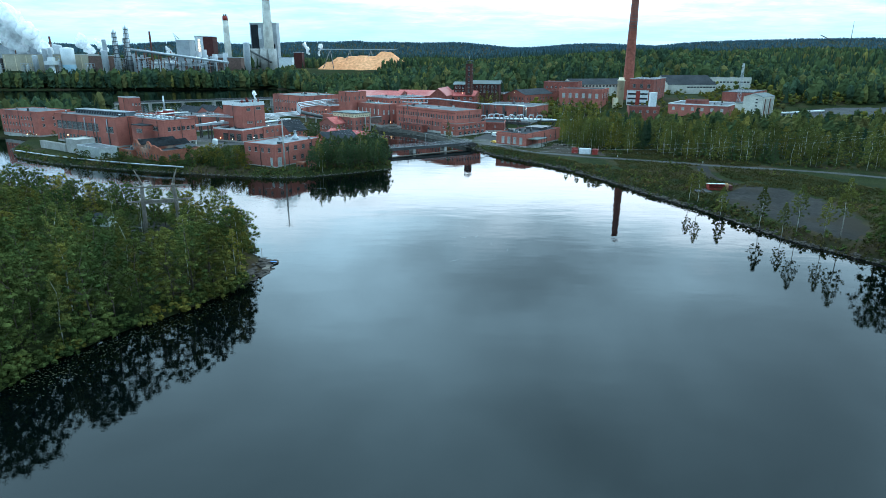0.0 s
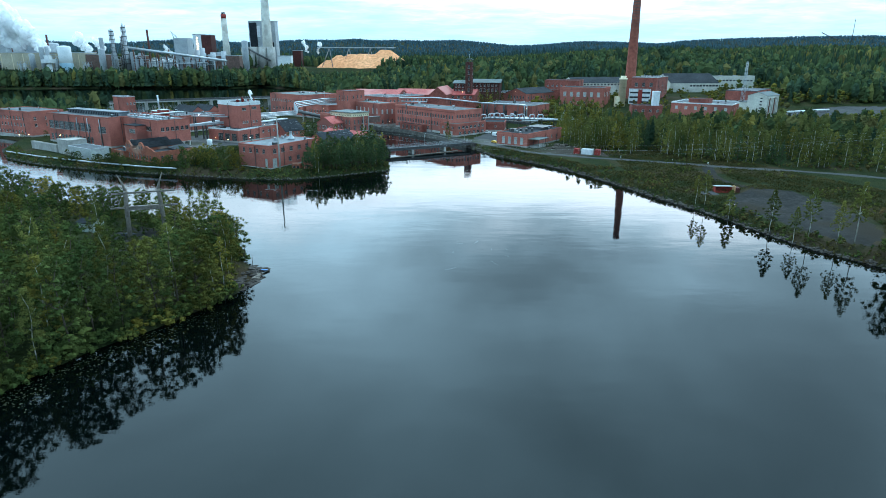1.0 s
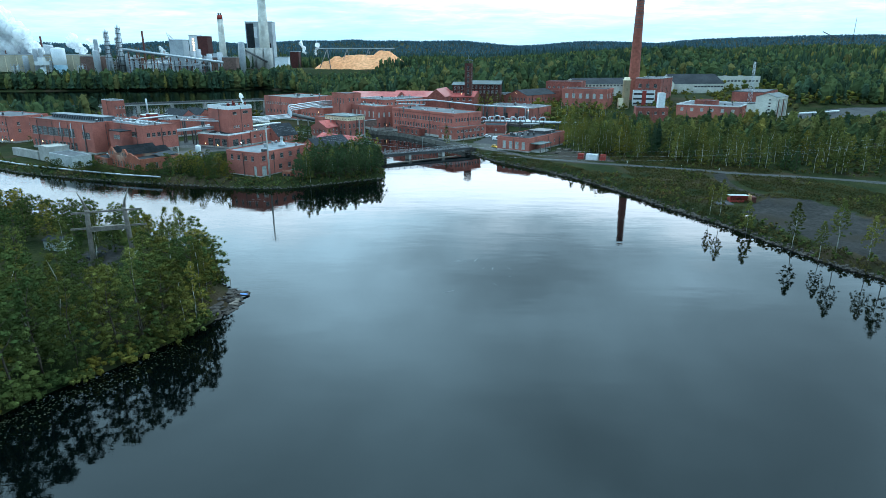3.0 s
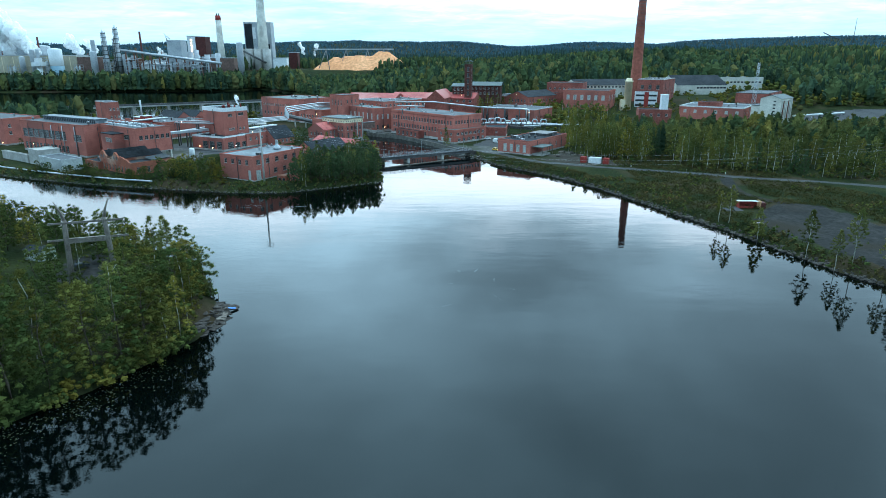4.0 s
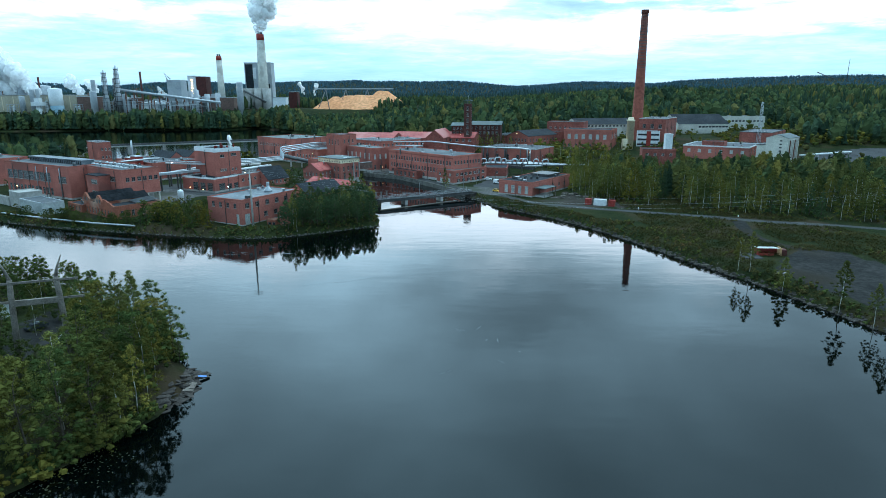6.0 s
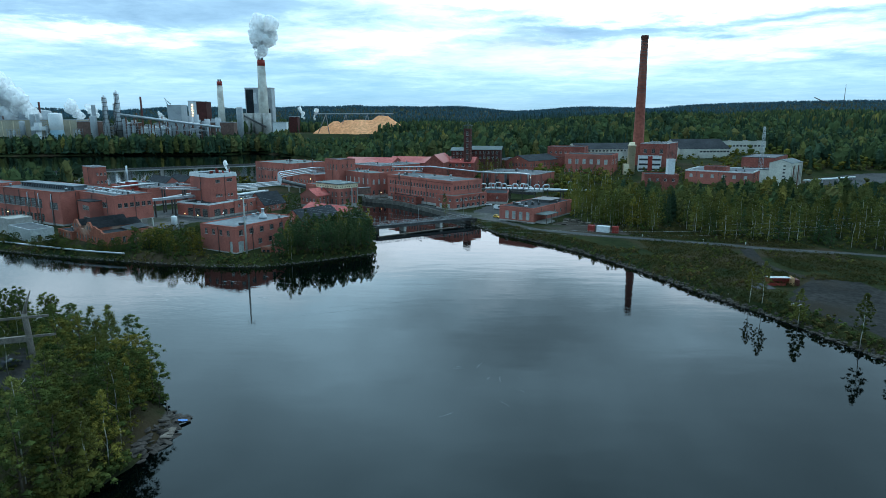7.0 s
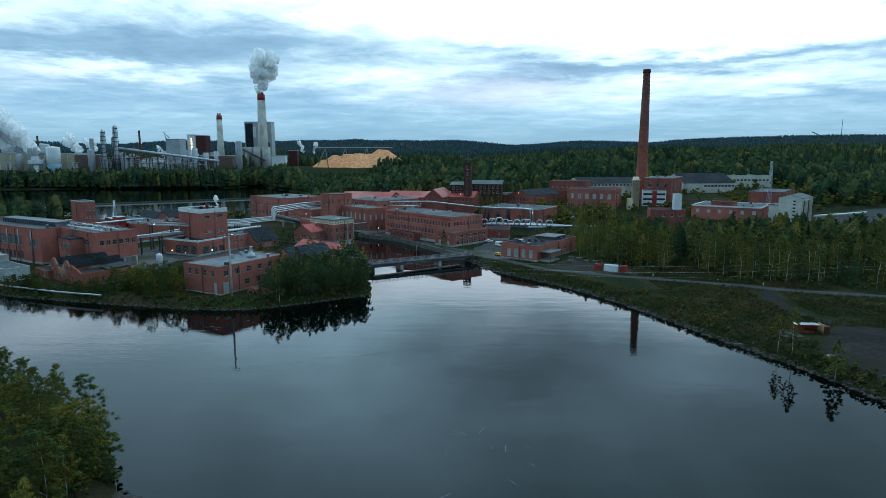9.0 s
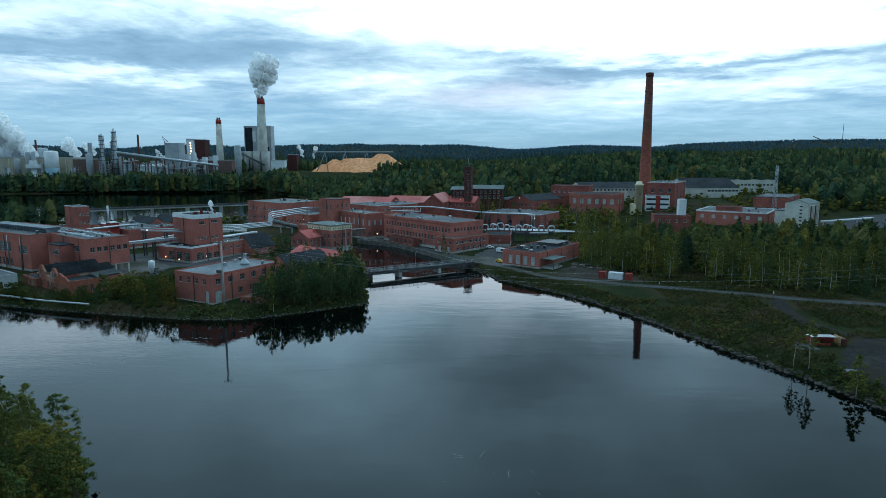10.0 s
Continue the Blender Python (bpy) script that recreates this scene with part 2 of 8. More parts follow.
PALE = surf("pale_grey_sheet", (0.28, 0.30, 0.32), (0.40, 0.42, 0.44), 0.1, 0.5, bump=0.03, mottle=0.4)
CREAM = surf("cream_render", (0.60, 0.51, 0.34), (0.72, 0.63, 0.45), 0.2, 0.85, mottle=0.4)
CONCRETE = surf("concrete", (0.28, 0.27, 0.25), (0.42, 0.41, 0.385), 0.12, 0.85, bump=0.15, c3=(0.24, 0.23, 0.21), mottle=0.4)
CONCRETE_PALE = surf("pale_concrete", (0.45, 0.43, 0.38), (0.58, 0.56, 0.5), 0.15, 0.85, bump=0.1, c3=(0.36, 0.34, 0.30), mottle=0.4)
STONE_WALL = surf("granite_blocks", (0.07, 0.066, 0.058), (0.17, 0.16, 0.145), 0.4, 0.85, bump=0.5, bscale=1.0)
FOREST = leafy("forest_leaves", (0.040, 0.060, 0.027), (0.072, 0.090, 0.036), (0.15, 0.105, 0.034), 0.5, True)
FOREST_BIRCH = leafy("forest_birch_leaves", (0.078, 0.090, 0.030), (0.130, 0.128, 0.040), (0.23, 0.165, 0.034), 0.5, True)
FOREST_NEEDLE = leafy("forest_needles", (0.028, 0.048, 0.030), (0.048, 0.070, 0.040), (0.062, 0.08, 0.04), 0.4, True)
RUSTY = leafy("rusty_scrub", (0.075, 0.055, 0.026), (0.11, 0.07, 0.03), (0.2, 0.09, 0.03), 0.6)
STONE = surf("granite", (0.028, 0.024, 0.021), (0.075, 0.066, 0.058), 0.5, 0.85, bump=0.5, bscale=1.5)
ASPHALT = surf("asphalt", (0.045, 0.046, 0.048), (0.072, 0.072, 0.074), 0.1, 0.9, bump=0.1, c3=(0.065, 0.065, 0.066))
GRAVEL = surf("gravel", (0.020, 0.020, 0.0195), (0.036, 0.035, 0.033), 0.09, 0.95, bump=0.3, c3=(0.026, 0.023, 0.018))
WOOD = surf("weathered_wood", (0.11, 0.095, 0.08), (0.2, 0.175, 0.15), 0.8, 0.85, bump=0.3, bscale=5)
WOOD_FRESH = surf("fresh_wood", (0.42, 0.25, 0.12), (0.55, 0.34, 0.17), 0.8, 0.8)
CHIPS = surf("wood_chips", (0.58, 0.26, 0.12), (0.68, 0.34, 0.17), 0.03, 0.95, bump=0.3, bscale=0.5)
BARK = surf("bark", (0.05, 0.04, 0.03), (0.11, 0.09, 0.07), 1.5, 0.95, bump=0.4)
BIRCH_BARK = surf("birch_bark", (0.55, 0.53, 0.48), (0.36, 0.34, 0.30), 1.2, 0.85, bump=0.2, c3=(0.12, 0.11, 0.1))
LEAF = leafy("broad_leaves", (0.034, 0.052, 0.017), (0.074, 0.086, 0.024), (0.24, 0.16, 0.02), 0.42)
LEAF_BIRCH = leafy("birch_leaves", (0.060, 0.074, 0.022), (0.130, 0.128, 0.034), (0.25, 0.185, 0.024), 0.42)
NEEDLE = leafy("needles", (0.034, 0.056, 0.026), (0.058, 0.080, 0.034), (0.09, 0.095, 0.035), 0.35)
SCRUB = leafy("scrub_leaves", (0.036, 0.042, 0.015), (0.084, 0.070, 0.028), (0.13, 0.075, 0.025), 0.5)
GLASS = plain("window_glass", (0.03, 0.035, 0.04), 0.08)
GLASS_PALE = surf("blinds_behind_glass", (0.30, 0.33, 0.32), (0.42, 0.44, 0.42), 0.2, 0.3)
FRAME_WHITE = plain("window_frame_white", (0.55, 0.54, 0.5), 0.5)
FRAME_BROWN = plain("window_frame_grey", (0.24, 0.235, 0.215), 0.6)
LAMP = plain("lamp_warm", (1.0, 0.55, 0.22), 0.5, 0, 6.0)
LAMP_WHITE = plain("lamp_white", (1.0, 0.88, 0.95), 0.5, 0, 6.0)
YELLOW = plain("yellow_paint", (0.62, 0.38, 0.03), 0.4)
CAR_WHITE = plain("car_white", (0.75, 0.76, 0.77), 0.3)
TYRE = plain("rubber", (0.02, 0.02, 0.02), 0.8)
BLUE_TARP = plain("blue_tarpaulin", (0.05, 0.16, 0.45), 0.5)


ROOF_DARK.node_tree.nodes["Principled BSDF"].inputs["Specular IOR Level"].default_value = 0.03


# water: dark, smooth, faintly rippled in drifting patches
WATER = bpy.data.materials.new("river_water")
WATER.use_nodes = True
n_, l_ = WATER.node_tree.nodes, WATER.node_tree.links
wb = n_["Principled BSDF"]
wb.inputs["Base Color"].default_value = (0.0004, 0.0012, 0.0013, 1)
wb.inputs["Roughness"].default_value, wb.inputs["IOR"].default_value = 0.03, 1.333
geo_ = n_.new("ShaderNodeNewGeometry")


def ripple(scale, stretch, detail):
    mp = n_.new("ShaderNodeMapping")
    mp.inputs["Scale"].default_value = stretch
    l_.new(geo_.outputs["Position"], mp.inputs[0])
    t_ = n_.new("ShaderNodeTexNoise")
    t_.inputs["Scale"].default_value, t_.inputs["Detail"].default_value = scale, detail
    l_.new(mp.outputs[0], t_.inputs["Vector"])
    return t_.outputs[0]


small, swell, patch = ripple(0.9, (0.6, 1.5, 1), 3), ripple(0.10, (0.6, 1.4, 1), 2), ripple(0.018, (1, 1.6, 1), 4)
pr = n_.new("ShaderNodeMapRange")
pr.inputs["From Min"].default_value, pr.inputs["From Max"].default_value = 0.45, 0.68
pr.inputs["To Min"].default_value, pr.inputs["To Max"].default_value = 0.12, 1.0
l_.new(patch, pr.inputs[0])
# the current ruffles the water round the wooded point and the factory shore
sx_, fl, ad = n_.new("ShaderNodeSeparateXYZ"), n_.new("ShaderNodeMapRange"), n_.new("ShaderNodeMath")
l_.new(geo_.outputs["Position"], sx_.inputs[0])
l_.new(sx_.outputs[0], fl.inputs[0])
fl.inputs["From Min"].default_value, fl.inputs["From Max"].default_value = -20, -90
fl.inputs["To Min"].default_value, fl.inputs["To Max"].default_value = 0.0, 1.7
ad.operation = "ADD"
l_.new(pr.outputs[0], ad.inputs[0])
l_.new(fl.outputs[0], ad.inputs[1])
mm = n_.new("ShaderNodeMath")
mm.operation = "MULTIPLY"
l_.new(small, mm.inputs[0])
l_.new(ad.outputs[0], mm.inputs[1])
b1, b2 = n_.new("ShaderNodeBump"), n_.new("ShaderNodeBump")
b1.inputs["Strength"].default_value, b1.inputs["Distance"].default_value = 0.5, 0.014
b2.inputs["Strength"].default_value, b2.inputs["Distance"].default_value = 0.6, 0.055
l_.new(mm.outputs[0], b1.inputs["Height"])
l_.new(swell, b2.inputs["Height"])
l_.new(b1.outputs[0], b2.inputs["Normal"])
l_.new(b2.outputs[0], wb.inputs["Normal"])


# ---- mesh helpers ----
def mesh_of(name, bm, *mats):
    me = bpy.data.meshes.new(name)
    bm.to_mesh(me)
    bm.free()
    for m in mats:
        me.materials.append(m)
    return me


def part(name, bm, material, parent, label=""):
    """Links a bmesh as one mesh object under a thing or a part."""
    ob = new(name, mesh_of(name, bm, material) if isinstance(bm, bmesh.types.BMesh) else bm)
    ob.parent = parent
    return tagged(ob, label)


def thing(name, m, label, category, group="", kind=""):
    ob = new(name)
    ob.matrix_world = m
    return tagged(ob, label, category, group, kind)


def box(bm, x0, x1, y0, y1, z0, z1):
    vs = [bm.verts.new(p) for p in ((x0, y0, z0), (x1, y0, z0), (x1, y1, z0), (x0, y1, z0), (x0, y0, z1), (x1, y0, z1), (x1, y1, z1), (x0, y1, z1))]
    for f in ((3, 2, 1, 0), (4, 5, 6, 7), (0, 1, 5, 4), (1, 2, 6, 5), (2, 3, 7, 6), (3, 0, 4, 7)):
        bm.faces.new([vs[i] for i in f])
    return bm


def boxes(*rows):
    bm = bmesh.new()
    for r in rows:
        box(bm, *r)
    return bm


def lathe(bm, rings, x=0.0, y=0.0, seg=20, cap=True):
    """A turned body from (radius, height) rings."""
    loops = [[bm.verts.new((x + r * math.cos(2 * math.pi * i / seg), y + r * math.sin(2 * math.pi * i / seg), z)) for i in range(seg)] for r, z in rings]
    for a, b in zip(loops, loops[1:]):
        for i in range(seg):
            j = (i + 1) % seg
            f = bm.faces.new((a[i], a[j], b[j], b[i]))
            f.smooth = True
    if cap:
        bm.faces.new(loops[-1])
        bm.faces.new(loops[0][::-1])
    return bm


def tube(bm, pts, r, seg=8, r_end=None):
    """A round bar along a line of points."""
    pts = [Vector(p) for p in pts]
    loops = []
    for i, p in enumerate(pts):
        d = (pts[min(i + 1, len(pts) - 1)] - pts[max(i - 1, 0)]).normalized()
        side = d.cross(Vector((0, 0, 1)))
        side = side.normalized() if side.length > 1e-3 else Vector((1, 0, 0))
        other = side.cross(d).normalized()
        rr = r if r_end is None else r + (r_end - r) * i / (len(pts) - 1)
        loops.append([bm.verts.new(p + side * (rr * math.cos(2 * math.pi * k / seg)) + other * (rr * math.sin(2 * math.pi * k / seg))) for k in range(seg)])
    for a, b in zip(loops, loops[1:]):
        for k in range(seg):
            j = (k + 1) % seg
            bm.faces.new((a[k], a[j], b[j], b[k])).smooth = True
    bm.faces.new(loops[0][::-1])
    bm.faces.new(loops[-1])
    return bm


def array_mesh(name, verts, quads, *mats):
    """A mesh from arrays of corners and of quads."""
    me = bpy.data.meshes.new(name)
    me.vertices.add(len(verts))
    me.vertices.foreach_set("co", np.asarray(verts, np.float32).ravel())
    me.loops.add(quads.size)
    me.loops.foreach_set("vertex_index", quads.ravel().astype(np.int32))
    me.polygons.add(len(quads))
    me.polygons.foreach_set("loop_start", np.arange(0, quads.size, 4, dtype=np.int32))
    me.polygons.foreach_set("loop_total", np.full(len(quads), 4, np.int32))
    me.polygons.foreach_set("use_smooth", np.zeros(len(quads), bool))
    me.update(calc_edges=True)
    for m in mats:
        me.materials.append(m)
    return me


# ---- the lie of the land ----
LAKE = [(-95, -70), (-80, 20), (-71, 50), (-69, 62), (-68.5, 70), (-67, 77), (-62, 88), (-55.3, 97), (-48.6, 109), (-45.8, 115), (-45.6, 120),
        (-44.5, 128.5), (-48, 132.6), (-52.5, 138.6), (-60, 148), (-73, 159), (-95, 172), (-130, 189), (-180, 212), (-240, 235), (-420, 262),
        (-420, 385), (-330, 378), (-276, 364), (-253, 350), (-239, 316), (-217, 288), (-191, 272), (-171, 264.5), (-152, 257.5), (-138, 253.5),
        (-123.5, 250), (-109, 246.5), (-95, 243.5), (-83, 241), (-72, 240.5), (-64, 241), (-55, 245), (-47, 250), (-38, 256), (-28, 261.5),
        (-29, 275), (-36, 300), (-45, 330), (-54, 370), (-58, 402), (-55, 412), (-31, 396), (-11, 366), (1, 345), (9, 331), (14.2, 320), (21, 305),
        (33.5, 289), (41.5, 279), (50.2, 266), (57.8, 251.6), (66.4, 231), (72.3, 214.5), (78.6, 200), (84, 188), (88, 175), (91.5, 164), (94.8, 153),
        (99, 146), (103, 140), (107, 133), (111, 118), (116, 80), (120, 20), (124, -70)]
RIVER = [(-900, 440), (-420, 458), (-330, 478), (-250, 496), (-185, 506), (-150, 530), (-122, 580), (-112, 650), (-120, 720), (-180, 800), (-285, 965),
         (-332, 908), (-412, 902), (-531, 893), (-900, 850)]


def signed(poly, x, y):
    """Metres to the polygon's edge, positive inside."""
    d, inside = np.full(x.shape, 1e9), np.zeros(x.shape, bool)
    for (ax, ay), (bx, by) in zip(poly, poly[1:] + poly[:1]):
        t = np.clip(((x - ax) * (bx - ax) + (y - ay) * (by - ay)) / ((bx - ax) ** 2 + (by - ay) ** 2), 0, 1)
        d = np.minimum(d, np.hypot(x - ax - t * (bx - ax), y - ay - t * (by - ay)))
        if ay != by:
            inside ^= ((ay > y) != (by > y)) & (x < (bx - ax) * (y - ay) / (by - ay) + ax)
    return np.where(inside, d, -d)


def wave(x, y, step, seed):
    """Smooth random heights on a lattice of that step."""
    g = np.random.RandomState(seed).rand(64, 64)
    u, v = x / step, y / step
    i, j = np.floor(u).astype(int), np.floor(v).astype(int)
    fu, fv = u - i, v - j
    fu, fv = fu * fu * (3 - 2 * fu), fv * fv * (3 - 2 * fv)
    p = lambda a, b: g[a % 64, b % 64]
    return (p(i, j) * (1 - fu) + p(i + 1, j) * fu) * (1 - fv) + (p(i, j + 1) * (1 - fu) + p(i + 1, j + 1) * fu) * fv


def ease(v, a, b):
    t = np.clip((v - a) / (b - a), 0, 1)
    return t * t * (3 - 2 * t)


def land(x, y):
    """Height of the ground."""
    x, y = np.asarray(x, float), np.asarray(y, float)
    wet = np.maximum(signed(LAKE, x, y), signed(RIVER, x, y))
    inland = -wet
    base = 2.3 * ease(inland, -0.6, 4.5) + 0.25 * (wave(x, y, 6, 3) - 0.5) * ease(inland, 0.5, 6)
    hill = 9.5 * ease(y, 425, 540) * ease(x, -140, -20) + 3.0 * ease(x, 120, 190) * ease(y, 250, 330)
    hill += 1.2 * ease(inland, 6, 24) * (x < -40) * (y < 240)
    hill += (8.0 + 17.0 * wave(x, y, 240, 12) * (0.4 + 0.6 * ease(x, 20, 200))) * ease(y, 560, 900) * ease(x, -120, 60) + (24.0 * ease(inland, 15, 90) * ease(y, 850, 950) * (1 - ease(x, -300, -240)) + (7.0 * ease(inland, 10, 60) * ease(y, 780, 900) + 17.0 * ease(y, 950, 1030)) * ease(x, -300, -240)) * (1 - ease(x, -120, 60))
    hill += 13.0 * ease(y, 1450, 2300) * (0.3 + 1.1 * wave(x, y, 500, 9))
    hill += 12.0 * ease(x, 150, 420) * ease(y, 600, 1100)
    rim = 106.0 + 40.0 * np.exp(-((x - 2500) / 800) ** 2) + 34.0 * (wave(x, 0 * y, 430, 8) - 0.5) + 12.0 * (wave(x, 0 * y, 130, 18) - 0.5)
    hill += (rim - hill) * ease(y, 2400, 4300)
    z = base + hill * ease(inland, 0, 12)
    return np.where(wet > 0, np.maximum(-3.0, -0.35 * wet) - 0.15, z)


def height(x, y):
    return float(land(np.array([x]), np.array([y]))[0])


def spread_axis(lo, hi, step, end_lo, end_hi):
    a = list(np.arange(lo, hi + 0.1, step))
    s, v = step, lo
    while v > end_lo:
        s *= 1.12
        v -= s
        a.insert(0, v)
    s, v = step, hi
    while v < end_hi:
        s *= 1.09
        v += s
        a.append(v)
    return np.array(a)


gx, gy = spread_axis(-260, 240, 2.3, -3800, 3800), spread_axis(40, 440, 2.3, -900, 4750)
GX, GY = np.meshgrid(gx, gy)
GZ = land(GX, GY)
nx, ny = len(gx), len(gy)
idx = np.arange(nx * ny).reshape(ny, nx)
quads = np.stack([idx[:-1, :-1], idx[:-1, 1:], idx[1:, 1:], idx[1:, :-1]], -1).reshape(-1, 4)

# rough grass, moss and bare soil
GROUND = surf("rough_grass", (0.012, 0.019, 0.007), (0.028, 0.032, 0.012), 0.08, 0.95, bump=0.8, bscale=1.3, c3=(0.038, 0.030, 0.018), fine_=16)
ground = new("ground", array_mesh("ground", np.stack([GX, GY, GZ], -1).reshape(-1, 3), quads, GROUND))
tagged(ground, "rough grassy river banks with soil and low hills", "ground", kind="structure")
for p in ground.data.polygons:
    p.use_smooth = True

bm = bmesh.new()
bm.faces.new([bm.verts.new(p) for p in ((-1500, -700, 0), (1000, -700, 0), (1000, 1100, 0), (-1500, 1100, 0))])
tagged(part("water", bm, WATER, None), "dark calm river water mirroring the cloudy sky", "water", kind="structure")


def strip(name, pts, width, material, label, category, lift=0.06):
    """A road that follows the ground."""
    pts = [Vector((p[0], p[1])) for p in pts]
    fine_pts = []
    for i in range(len(pts) - 1):
        p0, p1, p2, p3 = pts[max(i - 1, 0)], pts[i], pts[i + 1], pts[min(i + 2, len(pts) - 1)]
        k = max(2, int((p2 - p1).length / 3))
        for s in range(k):
            t = s / k
            fine_pts.append(0.5 * ((2 * p1) + (p2 - p0) * t + (2 * p0 - 5 * p1 + 4 * p2 - p3) * t * t + (3 * p1 - p0 - 3 * p2 + p3) * t ** 3))
    fine_pts.append(pts[-1])
    bm = bmesh.new()
    rows = []
    for i, p in enumerate(fine_pts):
        d = (fine_pts[min(i + 1, len(fine_pts) - 1)] - fine_pts[max(i - 1, 0)]).normalized()
        s = Vector((d.y, -d.x))
        w = width * (1 + 0.10 * math.sin(i * 0.7) + 0.06 * math.sin(i * 1.9))
        row = []
        for u in (-0.5, -0.25, 0, 0.25, 0.5):
            q = p + s * (u * w)
            row.append(bm.verts.new((q.x, q.y, height(q.x, q.y) + lift - (0.0 if abs(u) < 0.4 else 0.05))))
        rows.append(row)
    for a, b in zip(rows, rows[1:]):
        for i in range(4):
            bm.faces.new((a[i], a[i + 1], b[i + 1], b[i]))
    return tagged(part(name, bm, material, None), label, category, kind="structure")


def patch_of(name, poly, material, label, category, lift=0.05, step=2.5):
    """A paved or bare area that follows the ground."""
    xs, ys = [p[0] for p in poly], [p[1] for p in poly]
    ax, ay = np.arange(min(xs), max(xs) + step, step), np.arange(min(ys), max(ys) + step, step)
    X, Y = np.meshgrid(ax, ay)
    D = signed(poly, X, Y) + 1.6 * (wave(X, Y, 4, 11) - 0.5)
    Z = land(X, Y) + np.where(D > 0, lift, -0.25 - 0.02 * np.abs(D))
    k = np.arange(X.size).reshape(X.shape)
    keep = (D[:-1, :-1] > -step) & (D[1:, 1:] > -step) & (D[1:, :-1] > -step) & (D[:-1, 1:] > -step)
    q = np.stack([k[:-1, :-1], k[:-1, 1:], k[1:, 1:], k[1:, :-1]], -1)[keep]
    return tagged(part(name, array_mesh(name, np.stack([X, Y, Z], -1).reshape(-1, 3), q, material), None, None), label, category, kind="structure")


ROAD = surf("worn_asphalt", (0.032, 0.034, 0.036), (0.050, 0.052, 0.054), 0.1, 0.85, bump=0.1, c3=(0.040, 0.038, 0.032))
strip("road", [(-60, 428), (-33, 411), (-14, 377), (6, 345), (24, 324), (38, 303), (55, 293), (66, 287), (80, 281), (102, 271.5), (115, 265), (123, 261), (144, 255), (162, 246), (185, 232), (230, 205)],
      4.6, ROAD, "grey asphalt road along the wooded bank", "road")
strip("road", [(112, 264), (107, 247), (105, 232), (109, 221), (119, 213)], 4.5, GRAVEL, "gravel track down to the turning place", "road", 0.10)
patch_of("gravel_yard", [(90, 193), (98, 205), (108, 217), (122, 214), (128, 197), (126, 178), (124, 166), (116, 152), (108, 144), (103, 149), (97, 162), (93, 176)], GRAVEL,
         "bare grey gravel turning place by the water", "yard")
patch_of("asphalt_yard", [(16, 340), (10, 352), (20, 380), (34, 384), (50, 380), (24, 334)], ASPHALT, "asphalt yard between brick buildings", "yard")
patch_of("asphalt_yard", [(-165, 330), (-128, 296), (-118, 300), (-122, 320), (-100, 322), (-96, 352), (-130, 372), (-170, 350)], ASPHALT, "asphalt yard among the factory halls", "yard")
patch_of("parking_lot", [(232, 436), (262, 442), (330, 462), (345, 492), (296, 488), (250, 470)], ASPHALT, "wet asphalt parking lot behind the silo building", "parking lot", 0.12)


# ---- buildings ----
window_meshes = {}


def window_mesh(w, h, style):
    """A window frame and its pane, facing -y, centred on its foot."""
    key = (round(w, 2), round(h, 2), style)
    if key not in window_meshes:
        f = 0.09 if w > 0.8 else 0.06
        cols, rws = {"cross": (2, 2), "grid": (max(2, round(w / 0.7)), max(2, round(h / 0.8))), "panel": (2, 3), "door": (2, 1), "slot": (1, 1)}[style]
        us, vs = [-w / 2], [0.0]
        for i in range(cols):
            a, b = -w / 2 + w * i / cols, -w / 2 + w * (i + 1) / cols
            us += [a + (f if i == 0 else 0.035), b - (f if i == cols - 1 else 0.035)]
        for i in range(rws):
            a, b = h * i / rws, h * (i + 1) / rws
            vs += [a + (f if i == 0 else 0.03), b - (f if i == rws - 1 else 0.03)]
        us.append(w / 2)
        vs.append(h)
        bm = bmesh.new()
        grid = [[bm.verts.new((u, 0, v)) for v in vs] for u in us]
        for i in range(len(us) - 1):
            for j in range(len(vs) - 1):
                if i % 2 == 0 or j % 2 == 0:
                    bm.faces.new((grid[i][j], grid[i + 1][j], grid[i + 1][j + 1], grid[i][j + 1]))
        out = bmesh.ops.extrude_face_region(bm, geom=bm.faces[:])
        bmesh.ops.translate(bm, vec=(0, 0.1, 0), verts=[v for v in out["geom"] if isinstance(v, bmesh.types.BMVert)])
        bmesh.ops.recalc_face_normals(bm, faces=bm.faces[:])
        pale = style in ("panel", "door")
        fr = mesh_of("window", bm, FRAME_WHITE if pale or style == "cross" else FRAME_BROWN)
        pane = mesh_of("pane", boxes((-w / 2 + f, w / 2 - f, 0.05, 0.07, f, h - f)), GLASS_PALE if pale else GLASS)
        window_meshes[key] = (fr, pane)
    return window_meshes[key]


